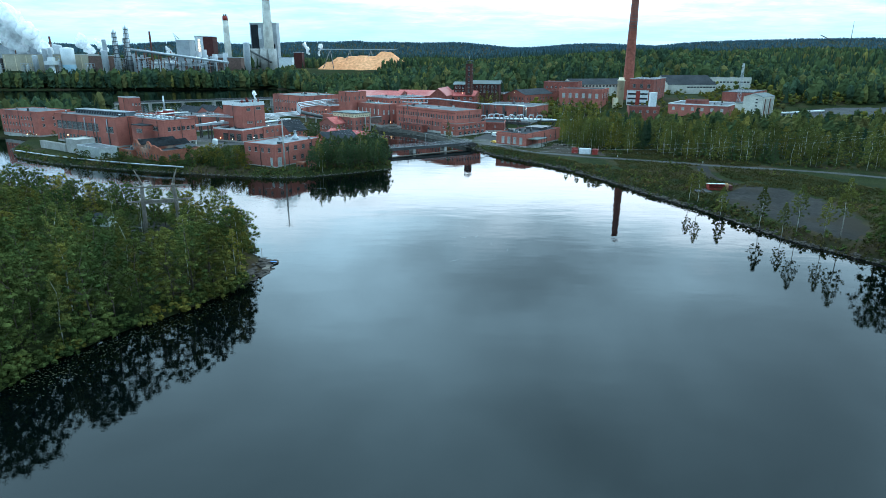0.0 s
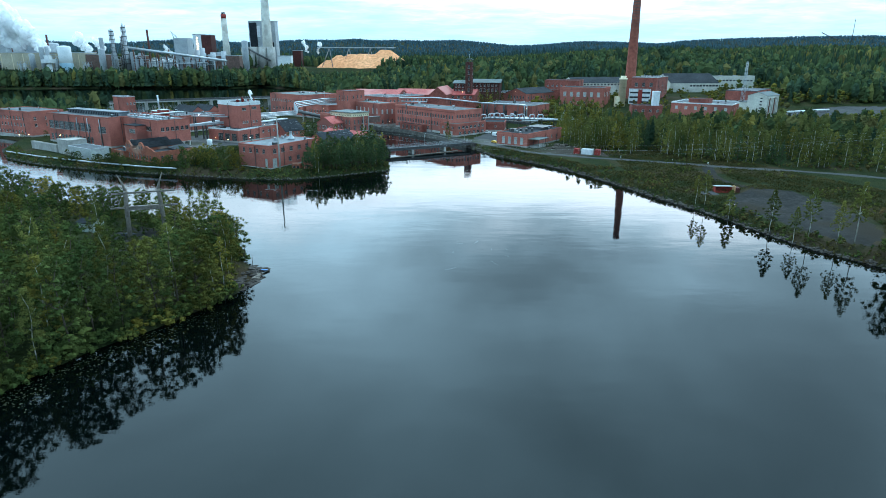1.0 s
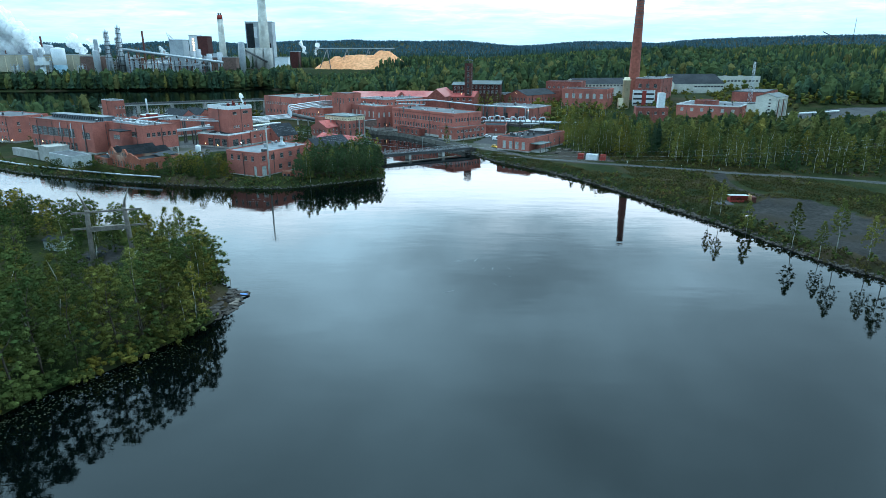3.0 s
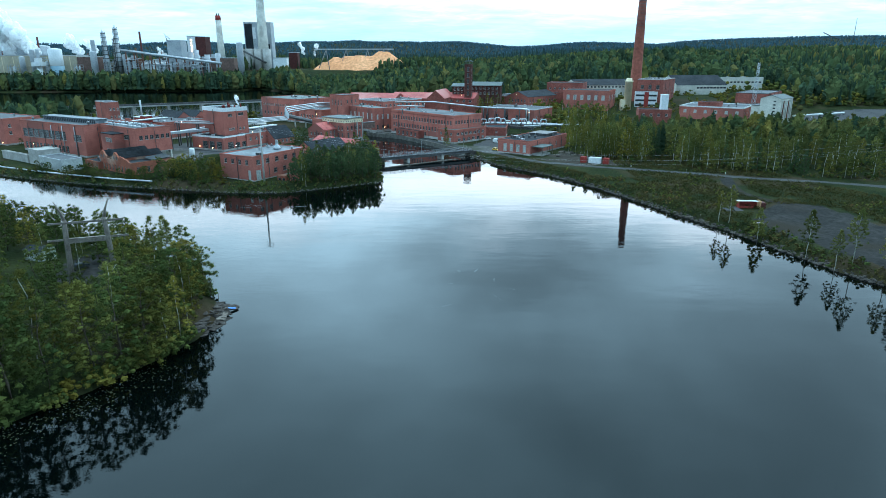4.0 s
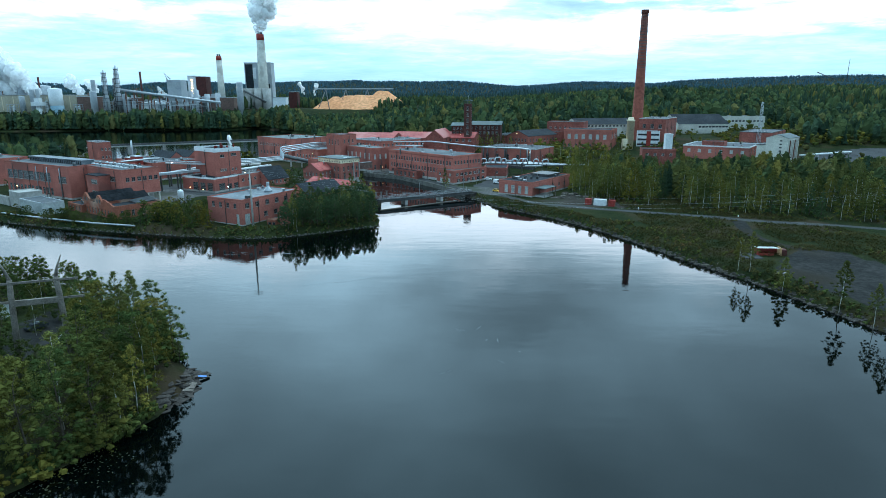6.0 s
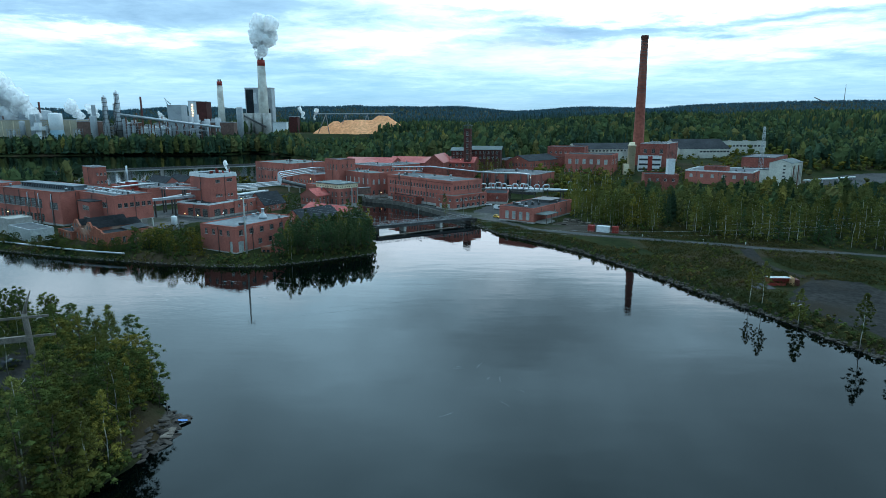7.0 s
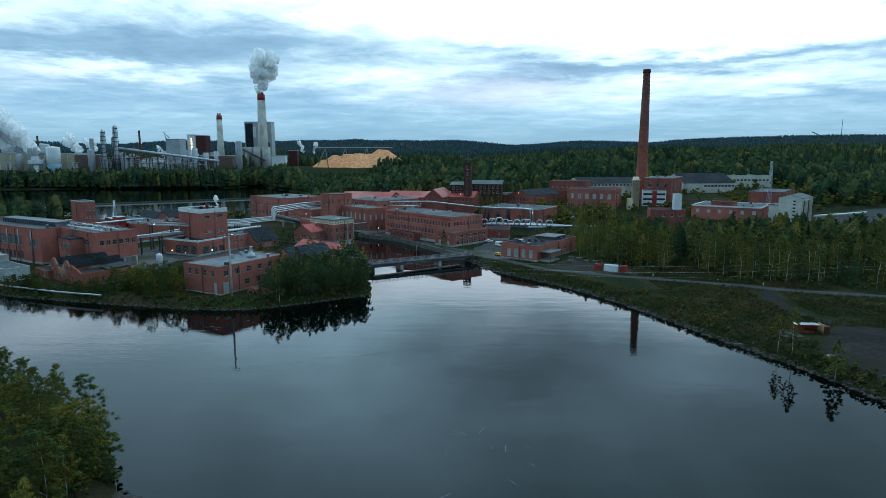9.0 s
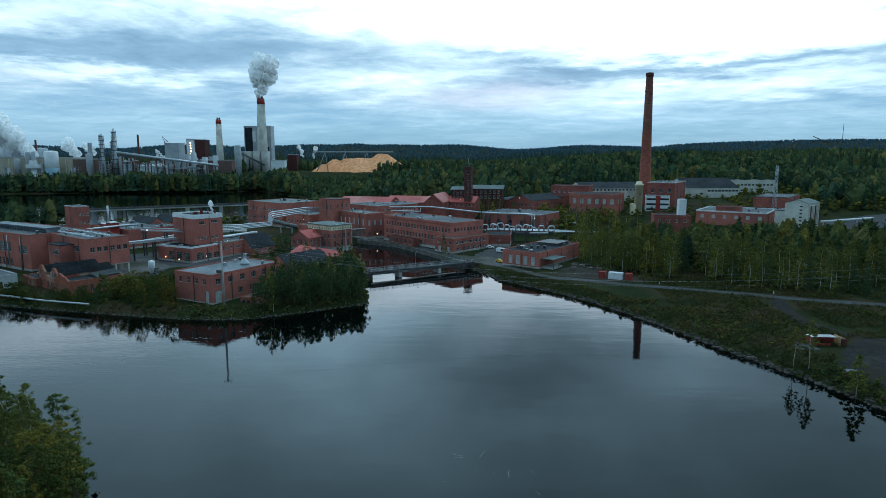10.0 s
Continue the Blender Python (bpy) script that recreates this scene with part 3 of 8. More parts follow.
def facade(bm, at, length, low, high, holes, deep=0.22):
    """One wall face with recessed openings. at(u, v, d) gives the corner; holes: (u0, u1, v0, v1)."""
    us = sorted({0.0, length, *[h[0] for h in holes], *[h[1] for h in holes]})
    vs = sorted({low, high, *[h[2] for h in holes], *[h[3] for h in holes]})
    for a, b in zip(vs, vs[1:]):
        run = None
        for c, d in zip(us, us[1:]):
            mu, mv = (c + d) / 2, (a + b) / 2
            hole = any(h[0] < mu < h[1] and h[2] < mv < h[3] for h in holes)
            if not hole:
                run = (run[0], d) if run else (c, d)
            if run and (hole or d == us[-1]):
                bm.faces.new([bm.verts.new(at(*p)) for p in ((run[0], a, 0), (run[1], a, 0), (run[1], b, 0), (run[0], b, 0))])
                run = None
    for u0, u1, v0, v1 in holes:
        ring = ((u0, v0), (u1, v0), (u1, v1), (u0, v1))
        for (p, q), (r, s) in zip(ring, ring[1:] + ring[:1]):
            bm.faces.new([bm.verts.new(at(*c)) for c in ((p, q, 0), (r, s, 0), (r, s, deep), (p, q, deep))])


FOOT = []
MASONRY = (BRICK, BRICK_DARK, BRICK_TOWER)
sill_meshes = {}


def sill_mesh(w):
    """A thin concrete sill below a window of that width."""
    key = round(w, 2)
    if key not in sill_meshes:
        sill_meshes[key] = mesh_of("sill", boxes((-w / 2 - 0.12, w / 2 + 0.12, -0.26, 0.08, -0.16, -0.01)), CONCRETE)
    return sill_meshes[key]




def building(name, label, near, rot, wl, wr, zt, zb, wall, roof, rows=(), trim=None, gable="", rise=0.0, vents=0, category="building", low=None, overhang=0.25):
    """A house on a rectangle. near: its corner next to the river; the left face runs wl back along -x from it, the right face wr along +y.
    rows: (face, foot above ground, height, width, number, from, to, style). gable: the axis of the ridge, or none for a flat roof."""
    root = thing(name, pose(near[0], near[1], zb, 0, 0, rot), label, category)
    FOOT.append((near[0], near[1], math.cos(radians(rot)), math.sin(radians(rot)), wl, wr))
    h = zt - zb
    lo = -2.0 if low is None else low
    holes, wins = {"L": [], "R": []}, []
    for face, z0, wh, ww, count, u0, u1, style in rows:
        for i in range(count):
            u = (u0 + u1) / 2 if count == 1 else u0 + (u1 - u0) * i / (count - 1)
            holes[face].append((u - ww / 2, u + ww / 2, z0, z0 + wh))
            wins.append((face, u, z0, ww, wh, style))
    bm = bmesh.new()
    facade(bm, lambda u, v, d: (-wl + u, d, v), wl, lo, h, holes["L"])
    facade(bm, lambda u, v, d: (-d, u, v), wr, lo, h, holes["R"])
    for quad in (((0, wr), (-wl, wr)), ((-wl, wr), (-wl, 0))):
        (a, b), (c, d) = quad
        bm.faces.new([bm.verts.new(p) for p in ((a, b, lo), (c, d, lo), (c, d, h), (a, b, h))])
    o = overhang
    if not gable:
        bm.faces.new([bm.verts.new(p) for p in ((-wl, 0, h), (0, 0, h), (0, wr, h), (-wl, wr, h))])
        part("wall", bm, wall, root)
        part("roof", boxes((-wl + 0.3, -0.3, 0.3, wr - 0.3, h + 0.004, h + 0.16)), roof, root)
        t = 0.8 if trim is WHITE else 0.45
        part("parapet", boxes((-wl - 0.06, 0.06, -0.06, 0.3, h, h + t), (-wl - 0.06, 0.06, wr - 0.3, wr + 0.06, h, h + t), (-wl - 0.06, -wl + 0.3, 0.3, wr - 0.3, h, h + t), (-0.3, 0.06, 0.3, wr - 0.3, h, h + t)),
             trim or wall, root)
    else:
        if gable == "y":     # ridge along y: gable ends on the left face
            tri = [((-wl, 0, h), (0, 0, h), (-wl / 2, 0, h + rise)), ((0, wr, h), (-wl, wr, h), (-wl / 2, wr, h + rise))]
            slopes = [((0, -o), (-wl / 2, -o), (-wl / 2, wr + o), (0, wr + o), o), ((-wl, -o), (-wl / 2, -o), (-wl / 2, wr + o), (-wl, wr + o), -o)]
        else:
            tri = [((0, 0, h), (0, wr, h), (0, wr / 2, h + rise)), ((-wl, wr, h), (-wl, 0, h), (-wl, wr / 2, h + rise))]
            slopes = []
        for tr in tri:
            bm.faces.new([bm.verts.new(p) for p in tr])
        part("wall", bm, wall, root)
        bm = bmesh.new()
        th = 0.18
        if gable == "y":
            k = rise / (wl / 2)
            prof = [(o, h - o * k), (-wl / 2, h + rise), (-wl - o, h - o * k)]
            pts = lambda y, up: [(x, y, z + up) for x, z in prof]
            a, b = -o, wr + o
            ends = (a, b)
        else:
            k = rise / (wr / 2)
            prof = [(-o, h - o * k), (wr / 2, h + rise), (wr + o, h - o * k)]
            pts = lambda x, up: [(x, y, z + up) for y, z in prof]
            ends = (o, -wl - o)
        lo_a, lo_b, hi_a, hi_b = [[bm.verts.new(p) for p in pts(e, u)] for u in (0.02, th) for e in ends]
        for i in range(2):
            for f in ((hi_a[i], hi_a[i + 1], hi_b[i + 1], hi_b[i]), (lo_a[i], lo_b[i], lo_b[i + 1], lo_a[i + 1]), (lo_a[i], lo_a[i + 1], hi_a[i + 1], hi_a[i]), (lo_b[i], hi_b[i], hi_b[i + 1], lo_b[i + 1])):
                bm.faces.new(f)
        for i in (0, 2):
            bm.faces.new((lo_a[i], hi_a[i], hi_b[i], lo_b[i]))
        bmesh.ops.recalc_face_normals(bm, faces=bm.faces)
        part("roof", bm, roof, root)
    for face, u, z0, ww, wh, style in wins:
        fr, pane = window_mesh(ww, wh, style)
        w = new("door" if style == "door" else "window", fr)
        w.parent = root
        w.matrix_basis = pose(-wl + u, 0.14, z0) if face == "L" else pose(-0.14, u, z0, 0, 0, 90)
        p = new("pane", pane)
        p.parent = w
        if style != "door" and wall in MASONRY:
            sill = new("sill", sill_mesh(ww))
            sill.parent = w
    if wall in MASONRY and h > 3.5 and category == "building":
        for name_, a, b, d in (("plinth", lo, 0.7, 0.07), ("cornice", h - 0.75, h - 0.35, 0.09)):
            if name_ == "plinth" and lo > 0:
                continue
            part(name_, boxes((-wl - d, d, -d, -0.003, a, b), (0.003, d, -0.003, wr + d, a, b)), CONCRETE if name_ == "plinth" else wall, root)
        for face, span in (("L", wl), ("R", wr)):
            for k in range(int(span / 13)):
                u = (k + 0.5) * span / int(span / 13) + 0.4
                bar = (-wl + u, -wl + u + 0.16, -0.26, -0.1, -0.5, h - 0.2) if face == "L" else (0.1, 0.26, u, u + 0.16, -0.5, h - 0.2)
                part("downpipe", boxes(bar), METAL_DARK, root)
    rng = random.Random(name + str(near[0]))
    for i in range(vents):
        x, y = -rng.uniform(1.5, wl - 1.5), rng.uniform(1.5, wr - 1.5)
        s, t = rng.uniform(0.4, 1.1), rng.uniform(0.5, 1.3)
        if rng.random() < 0.5:
            bm = lathe(bmesh.new(), [(s * 0.5, h + 0.15), (s * 0.5, h + 0.15 + t), (s * 0.75, h + 0.2 + t), (s * 0.1, h + 0.5 + t)], x, y, 12)
        else:
            bm = boxes((x - s, x + s, y - s * 0.7, y + s * 0.7, h + 0.15, h + 0.15 + t), (x - s - 0.08, x + s + 0.08, y - s * 0.7 - 0.08, y + s * 0.7 + 0.08, h + 0.15 + t, h + 0.23 + t))
        part("roof_vent", bm, METAL if rng.random() < 0.6 else METAL_DARK, root)
    return root


# the factory on the point: the pump house at the water
pump = building("pump_house", "two-storey red brick pump house with grey flat roof", (-77, 251.1), -28, 18, 31, 11.7, 2, BRICK, ROOF_PALE,
         [("L", 6.6, 1.9, 1.5, 4, 3, 14.5, "grid"), ("L", 0.3, 4.2, 1.5, 1, 15.6, 15.6, "door"), ("R", 0.3, 4.2, 2.6, 1, 2.6, 2.6, "door"),
          ("R", 6.6, 1.9, 2.0, 6, 2.8, 28.5, "grid"), ("R", 2.2, 1.9, 1.9, 4, 12, 28, "grid")], vents=5)
bm = lathe(bmesh.new(), [(1.6, 9.8), (1.6, 10.6), (0.6, 11.8), (0.6, 13.6), (0.75, 13.7)], -7, 21, 16)
part("roof_cowl", bm, METAL, pump, "flared galvanised roof cowl")
part("roof_hatch", boxes((-2.8, -1.0, 4.5, 6.0, 9.8, 10.9)), METAL_DARK, pump)

tower = building("tower_block", "tall windowless red brick block with white roof edge", (-119.4, 339), -39.4, 20, 14.5, 22.6, 2.5, BRICK, ROOF_DARK,
         [("R", 16.2, 1.4, 2.4, 1, 4, 4, "grid"), ("R", 16.6, 1.4, 3.2, 1, 10.5, 10.5, "grid"), ("R", 9.2, 1.2, 1.0, 3, 3, 5.6, "cross"), ("R", 9.2, 1.2, 1.2, 2, 9.5, 11.5, "cross")], trim=WHITE)
part("fascia", boxes((-20.2, 0.1, -0.12, -0.07, 18.9, 20.1), (0.07, 0.12, -0.1, 14.7, 18.9, 20.1)), WHITE, tower, "white sheet fascia")
for x, y, r, h in ((-5, 7, 0.7, 1.6), (-7.5, 8, 0.5, 2.4), (-3, 9, 0.4, 1.2), (-9, 6, 0.9, 1.0), (-1.8, 12, 0.4, 1.9)):
    part("roof_vent", lathe(bmesh.new(), [(r, 20.25), (r, 20.25 + h), (r * 1.3, 20.3 + h), (r * 0.2, 20.6 + h)], x, y, 10), PAINT_RED, tower)
building("annex", "low red brick annex with white roof edge", (-117, 329.1), -26, 22.1, 17.5, 9.0, 2.5, BRICK, ROOF_DARK,
         [("L", 0.6, 4.0, 3.6, 3, 9, 19, "grid"), ("R", 0.6, 3.5, 4, 1, 5, 5, "grid"), ("R", 0.6, 2.8, 3, 2, 10, 14.5, "grid")], trim=WHITE, vents=3)
building("annex", "long low red brick wing with grey roof", (-109.5, 343.1), -26, 9, 32, 9.4, 2.5, BRICK, ROOF,
         [("R", 3.5, 1.5, 1.6, 7, 3, 29, "cross")], trim=METAL, vents=2)
hall = building("factory_hall", "large red brick hall with flat grey roof on concrete legs", (-144.5, 295.5), -36, 42, 17, 17.3, 2.5, BRICK, ROOF,
         [("R", 9.8, 1.9, 1.7, 6, 2.4, 15.4, "grid"), ("L", 9.6, 2.0, 2.0, 4, 4, 13, "cross"), ("L", 5.6, 2.0, 2.0, 4, 4, 13, "cross"), ("L", 9.6, 2.2, 5.5, 1, 33, 33, "grid")], vents=8, low=4.0)
part("lower_wall", boxes((-41.7, -6, 3.5, 16.7, -2, 4.0)), CONCRETE, hall, "recessed concrete ground floor")
part("floor_slab", boxes((-42, 0, 0, 17, 3.7, 4.0)), CONCRETE, hall)
for i in range(4):
    part("column", boxes((-0.7, -0.05, 0.4 + i * 5.2, 1.0 + i * 5.2, -1, 3.7)), CONCRETE_PALE, hall)
for i in range(3):
    part("column", boxes((-7.5 - i * 8, -6.8 - i * 8, 0.1, 0.8, -1, 3.7)), CONCRETE_PALE, hall)
dome = mesh_of("skylight", lathe(bmesh.new(), [(0.95, 0), (0.95, 0.25), (0.8, 0.5), (0.45, 0.72), (0.05, 0.8)], seg=14), PALE)
for i in range(9):
    for j in range(2):
        s = new("skylight", dome)
        s.parent, s.matrix_basis = hall, pose(-6 - i * 3.9, 5 + j * 6.5, 14.96)
part("stair_tower", boxes((-22, -11, -5.5, 0.0, -2, 12.2)), BRICK, hall)
part("stair_tower_roof", boxes((-22.2, -10.8, -5.7, 0.0, 12.2, 12.5)), ROOF_DARK, hall)
fr, pane = window_mesh(5.5, 2.0, "grid")
for x, z in ((-14.5, 8.6), (-14.5, 3.5)):
    w = new("window", fr)
    w.parent, w.matrix_basis = hall, pose(x, -5.62, z)
    p = new("pane", pane)
    p.parent = w
left = building("factory_hall", "long red brick hall with clerestory and large windows", (-175.6, 307.6), -29, 56, 26, 17.4, 2.5, BRICK, ROOF,
         [("L", 7.2, 4.2, 4.6, 8, 4, 38, "grid"), ("L", 7.2, 3.2, 6.5, 1, 50, 50, "grid"), ("L", 1.0, 3.4, 2.2, 12, 3, 40, "grid")], vents=6)
part("clerestory", boxes((-50, -4, 9, 15, 14.4, 16.9), (-50.4, -3.6, 8.6, 15.4, 16.9, 17.2)), ROOF_PALE, left, "glazed metal clerestory along the roof")
for i in range(30):
    part("slat", boxes((-49.4 + i * 1.52, -48.6 + i * 1.52, 8.9, 8.98, 14.8, 16.6)), GLASS, left)
for x in (-27, -17.5, -7):
    bm = tube(bmesh.new(), [(x, -0.35, 0), (x, -0.35, 13.8), (x, 0.6, 14.6)], 0.22)
    part("downpipe", bm, METAL, left)
building("office_block", "red brick office block with rows of windows", (-244, 349), -28, 40, 20, 16.4, 2.5, BRICK, ROOF,
         [("L", 1.5, 1.6, 1.5, 10, 3, 33, "cross"), ("L", 5.5, 1.8, 1.5, 10, 3, 33, "cross"), ("L", 9.3, 1.8, 1.5, 10, 3, 33, "cross"), ("R", 5.5, 1.8, 1.5, 3, 3, 16, "cross"), ("R", 9.3, 1.8, 1.5, 3, 3, 16, "cross")], vents=4)
building("tower_block", "square red brick tower above the hall roofs", (-225.5, 420), -40, 17, 8, 20.2, 3, BRICK, ROOF,
         [("R", 12, 1.6, 1.2, 3, 2.5, 7, "cross"), ("R", 7, 1.6, 1.2, 3, 2.5, 7, "cross")], trim=METAL)
for k in range(2):
    building("workshop", "brick workshop with dark pitched sheet roof", (-172.0 + 7.7 * k, 400.0 + 8.5 * k), -42, 27 - 4 * k, 11.3, 11.0, 2.5, BRICK, ROOF_DARK,
             [("R", 3, 2, 1.4, 3, 2.5, 8.8, "cross"), ("R", 8.6, 1.2, 0.9, 1, 5.6, 5.6, "slot")], gable="x", rise=4.6)
building("annex", "low red-painted rooftop plant room", (-183, 385), -40, 26, 16, 8.5, 2.5, BRICK, ROOF, [("L", 2.5, 2, 2, 6, 3, 23, "cross")], vents=6)
building("annex", "low flat-roofed brick building behind the hall", (-168, 372), -36, 42, 30, 12.0, 2.5, BRICK, ROOF, [("L", 3, 2, 2, 8, 3, 38, "cross")], vents=14)

# the ruined boiler house and the sheds on the quay
ruin = building("old_boiler_house", "weathered half-ruined old brick boiler house with two gables and black roofs", (-131.2, 262.4), -37, 27, 19, 7.0, 2, BRICK_OLD, ROOF_DARK,
         [("L", 0.9, 2.4, 1.1, 9, 2.5, 24.5, "grid"), ("R", 1, 2.4, 1.2, 4, 3, 16, "grid")], trim=BRICK_OLD)
for gx in (-24.2, -12.6):
    bm = bmesh.new()
    prof = [(-3.4, 5.0), (3.4, 5.0), (3.4, 6.4), (2.2, 7.1), (1.5, 8.0), (0.6, 8.7), (-0.6, 8.7), (-1.5, 8.0), (-2.2, 7.1), (-3.4, 6.4)]
    a_, b_ = [bm.verts.new((gx + px, -0.12, pz)) for px, pz in prof], [bm.verts.new((gx + px, 0.55, pz)) for px, pz in prof]
    bm.faces.new(a_)
    bm.faces.new(b_[::-1])
    for i in range(len(prof)):
        j = (i + 1) % len(prof)
        bm.faces.new((a_[j], a_[i], b_[i], b_[j]))
    bmesh.ops.recalc_face_normals(bm, faces=bm.faces)
    part("gable_wall", bm, BRICK_OLD, ruin, "stepped brick gable")
    for k in (-1.1, 1.1):
        part("niche", boxes((gx + k - 0.45, gx + k + 0.45, -0.2, -0.13, 5.6, 7.0)), METAL_DARK, ruin)
    for k in (-3.35, 3.0):
        part("upper_wall", boxes((gx + k, gx + k + 0.35, 0.6, 18.6, 5.2, 6.6)), BRICK_OLD, ruin)
    bm = bmesh.new()
    rv = [[bm.verts.new((gx + px, py, pz)) for py in (0.6, 18.9)] for px, pz in ((-3.9, 6.4), (0, 8.6), (3.9, 6.4))]
    for p, q in zip(rv, rv[1:]):
        bm.faces.new((p[0], q[0], q[1], p[1]))
    bmesh.ops.solidify(bm, geom=bm.faces[:], thickness=0.22)
    part("gable_roof", bm, ROOF_DARK, ruin, "black sheet gable roof")
bm = bmesh.new()
prof = [(-9.1, 5.0), (0, 5.0), (0, 5.5), (-1.6, 5.7), (-3, 6.5), (-5.2, 6.7), (-7.0, 7.3), (-9.1, 7.4)]
a_, b_ = [bm.verts.new((px, -0.1, pz)) for px, pz in prof], [bm.verts.new((px, 0.5, pz)) for px, pz in prof]
bm.faces.new(a_)
bm.faces.new(b_[::-1])
for i in range(len(prof)):
    j = (i + 1) % len(prof)
    bm.faces.new((a_[j], a_[i], b_[i], b_[j]))
bmesh.ops.recalc_face_normals(bm, faces=bm.faces)
part("broken_wall", bm, BRICK_OLD, ruin, "crumbling brick wall with ragged top")
bm = bmesh.new()
bm.faces.new([bm.verts.new(p) for p in ((-8.4, 9.5, 6.0), (-0.6, 9.5, 5.6), (-0.6, 18.4, 6.2), (-8.4, 18.4, 6.6))])
bmesh.ops.solidify(bm, geom=bm.faces[:], thickness=0.2)
part("lean_roof", bm, ROOF, ruin, "sagging grey sheet roof")
building("annex", "low collapsed brick annex beside the boiler house", (-152.6, 276.4), -37, 13, 9, 5.2, 2, BRICK_OLD, ROOF_DARK, [("L", 0.8, 1.8, 1.0, 4, 2, 11, "grid")], vents=4)
shed = building("shed", "white corrugated shed with grey roof on the quay", (-164.8, 270.2), -34.4, 21, 8.5, 7.0, 2.2, OFFWHITE, ROOF, [("R", 0.3, 2.6, 1.4, 1, 3, 3, "slot")], gable="", trim=METAL)
for i in range(41):
    part("rib", boxes((-20.8 + i * 0.5, -20.7 + i * 0.5, -0.05, -0.003, -1, 4.5)), OFFWHITE, shed)
building("shed", "square grey concrete switch house", (-184.4, 285.4), -36, 11, 9, 8.8, 2.2, CONCRETE, CONCRETE, [("R", 0.4, 2.4, 1.3, 1, 3, 3, "slot")])
building("quay_wall", "long low concrete wall on the quay", (-195, 293), -33, 26, 1.6, 5.6, 2.2, CONCRETE, CONCRETE, category="wall")

building("brick_wing", "long red brick hall with a strip of windows", (-114.7, 470), -40.7, 43, 34, 18.6, 3, BRICK, ROOF_GREEN,
         [("L", 10.2, 1.7, 1.2, 16, 3, 39, "cross"), ("R", 10.2, 1.7, 1.2, 10, 3, 30, "cross"), ("L", 4, 2.2, 1.6, 9, 4, 38, "grid")], vents=9)
building("brick_wing", "low brick wing beside the pipe bridge", (-92, 452), -40, 26, 20, 12.5, 3, BRICK, ROOF, [("L", 4, 2, 1.4, 7, 3, 23, "cross"), ("R", 4, 2, 1.4, 5, 3, 17, "cross")], vents=5)
building("gabled_house", "brick house with a steep grey slate roof", (-97.5, 353.5), -36, 15, 14, 5.6, 2.5, BRICK, ROOF_DARK, [("R", 1.0, 1.5, 1.2, 4, 3, 11, "cross")], gable="y", rise=6.0)
building("annex", "flat-roofed brick lean-to by the channel", (-75, 398), -44, 20, 16, 11.0, 3, BRICK, ROOF, [("L", 3, 2, 1.4, 5, 3, 17, "cross")], vents=4)

# buildings beside the channel
yel = building("mill_house", "red brick mill house with cream cornice and flat roof", (-61.4, 370), -41, 19.9, 13.4, 14.4, 3, BRICK, ROOF_GREEN,
         [("R", 0.8, 3.2, 1.3, 3, 2.5, 11, "grid"), ("R", 5.2, 2.4, 1.1, 4, 2.2, 11.5, "grid"), ("L", 5.2, 2.4, 1.1, 6, 2.2, 17.5, "grid"), ("L", 0.8, 2.8, 1.3, 5, 2.5, 17.5, "grid")], trim=CREAM, vents=3)
part("cornice", boxes((-20.1, 0.2, -0.2, -0.004, 9.5, 11.35), (0.004, 0.2, -0.004, 13.5, 9.5, 11.35)), CREAM, yel, "cream rendered cornice")
part("roof_slab", boxes((-20.6, 0.7, -0.7, 14.1, 11.86, 12.2)), ROOF_GREEN, yel)
for y in (8.6, 12.6):
    part("pilaster", boxes((0.21, 0.6, y, y + 0.6, -2, 9.5)), CONCRETE, yel)
for k in range(13):
    part("vent_slot", boxes((-19 + k * 1.5, -18.5 + k * 1.5, -0.23, -0.205, 10.0, 10.6)), METAL_DARK, yel)
for k in range(8):
    part("vent_slot", boxes((0.205, 0.23, 1 + k * 1.6, 1.5 + k * 1.6, 10.0, 10.6)), METAL_DARK, yel)
building("gabled_house", "brick house with red pitched sheet roof", (-72.7, 366.8), -34, 13, 19, 8.8, 3, BRICK, ROOF_RED,
         [("R", 0.8, 2.0, 1.1, 6, 2.5, 16.5, "cross"), ("R", 3.6, 1.7, 1.1, 6, 2.5, 16.5, "cross"), ("L", 2.6, 1.8, 1.1, 4, 2.5, 10.5, "cross")], gable="y", rise=3.6)
building("gabled_house", "low building with red sheet roof behind the trees", (-47, 304), -38, 30, 12, 8.0, 2.5, BRICK, ROOF_RED, [("R", 1.2, 1.6, 1.2, 3, 3, 9, "cross")], gable="x", rise=3.0)
building("gabled_house", "low building with black pitched roof behind the trees", (-58.6, 278.5), -38, 14, 20, 9.3, 2.5, BRICK, ROOF_DARK, [("L", 1.2, 1.6, 1.2, 4, 3, 11, "cross"), ("R", 1.2, 1.6, 1.2, 5, 3, 17, "cross")], gable="y", rise=4.3)
building("machine_hall", "red brick machine hall with tall windows", (-49.6, 412.1), -50, 43, 13, 17, 3, BRICK, ROOF_GREEN,
         [("L", 7.4, 3.6, 1.5, 8, 4, 40, "panel"), ("R", 7.4, 3.0, 1.4, 3, 2.5, 10.5, "panel"), ("L", 1.5, 2.5, 1.6, 6, 5, 38, "grid"), ("R", 1.2, 2.6, 1.3, 3, 2.5, 10.5, "grid")], vents=7)
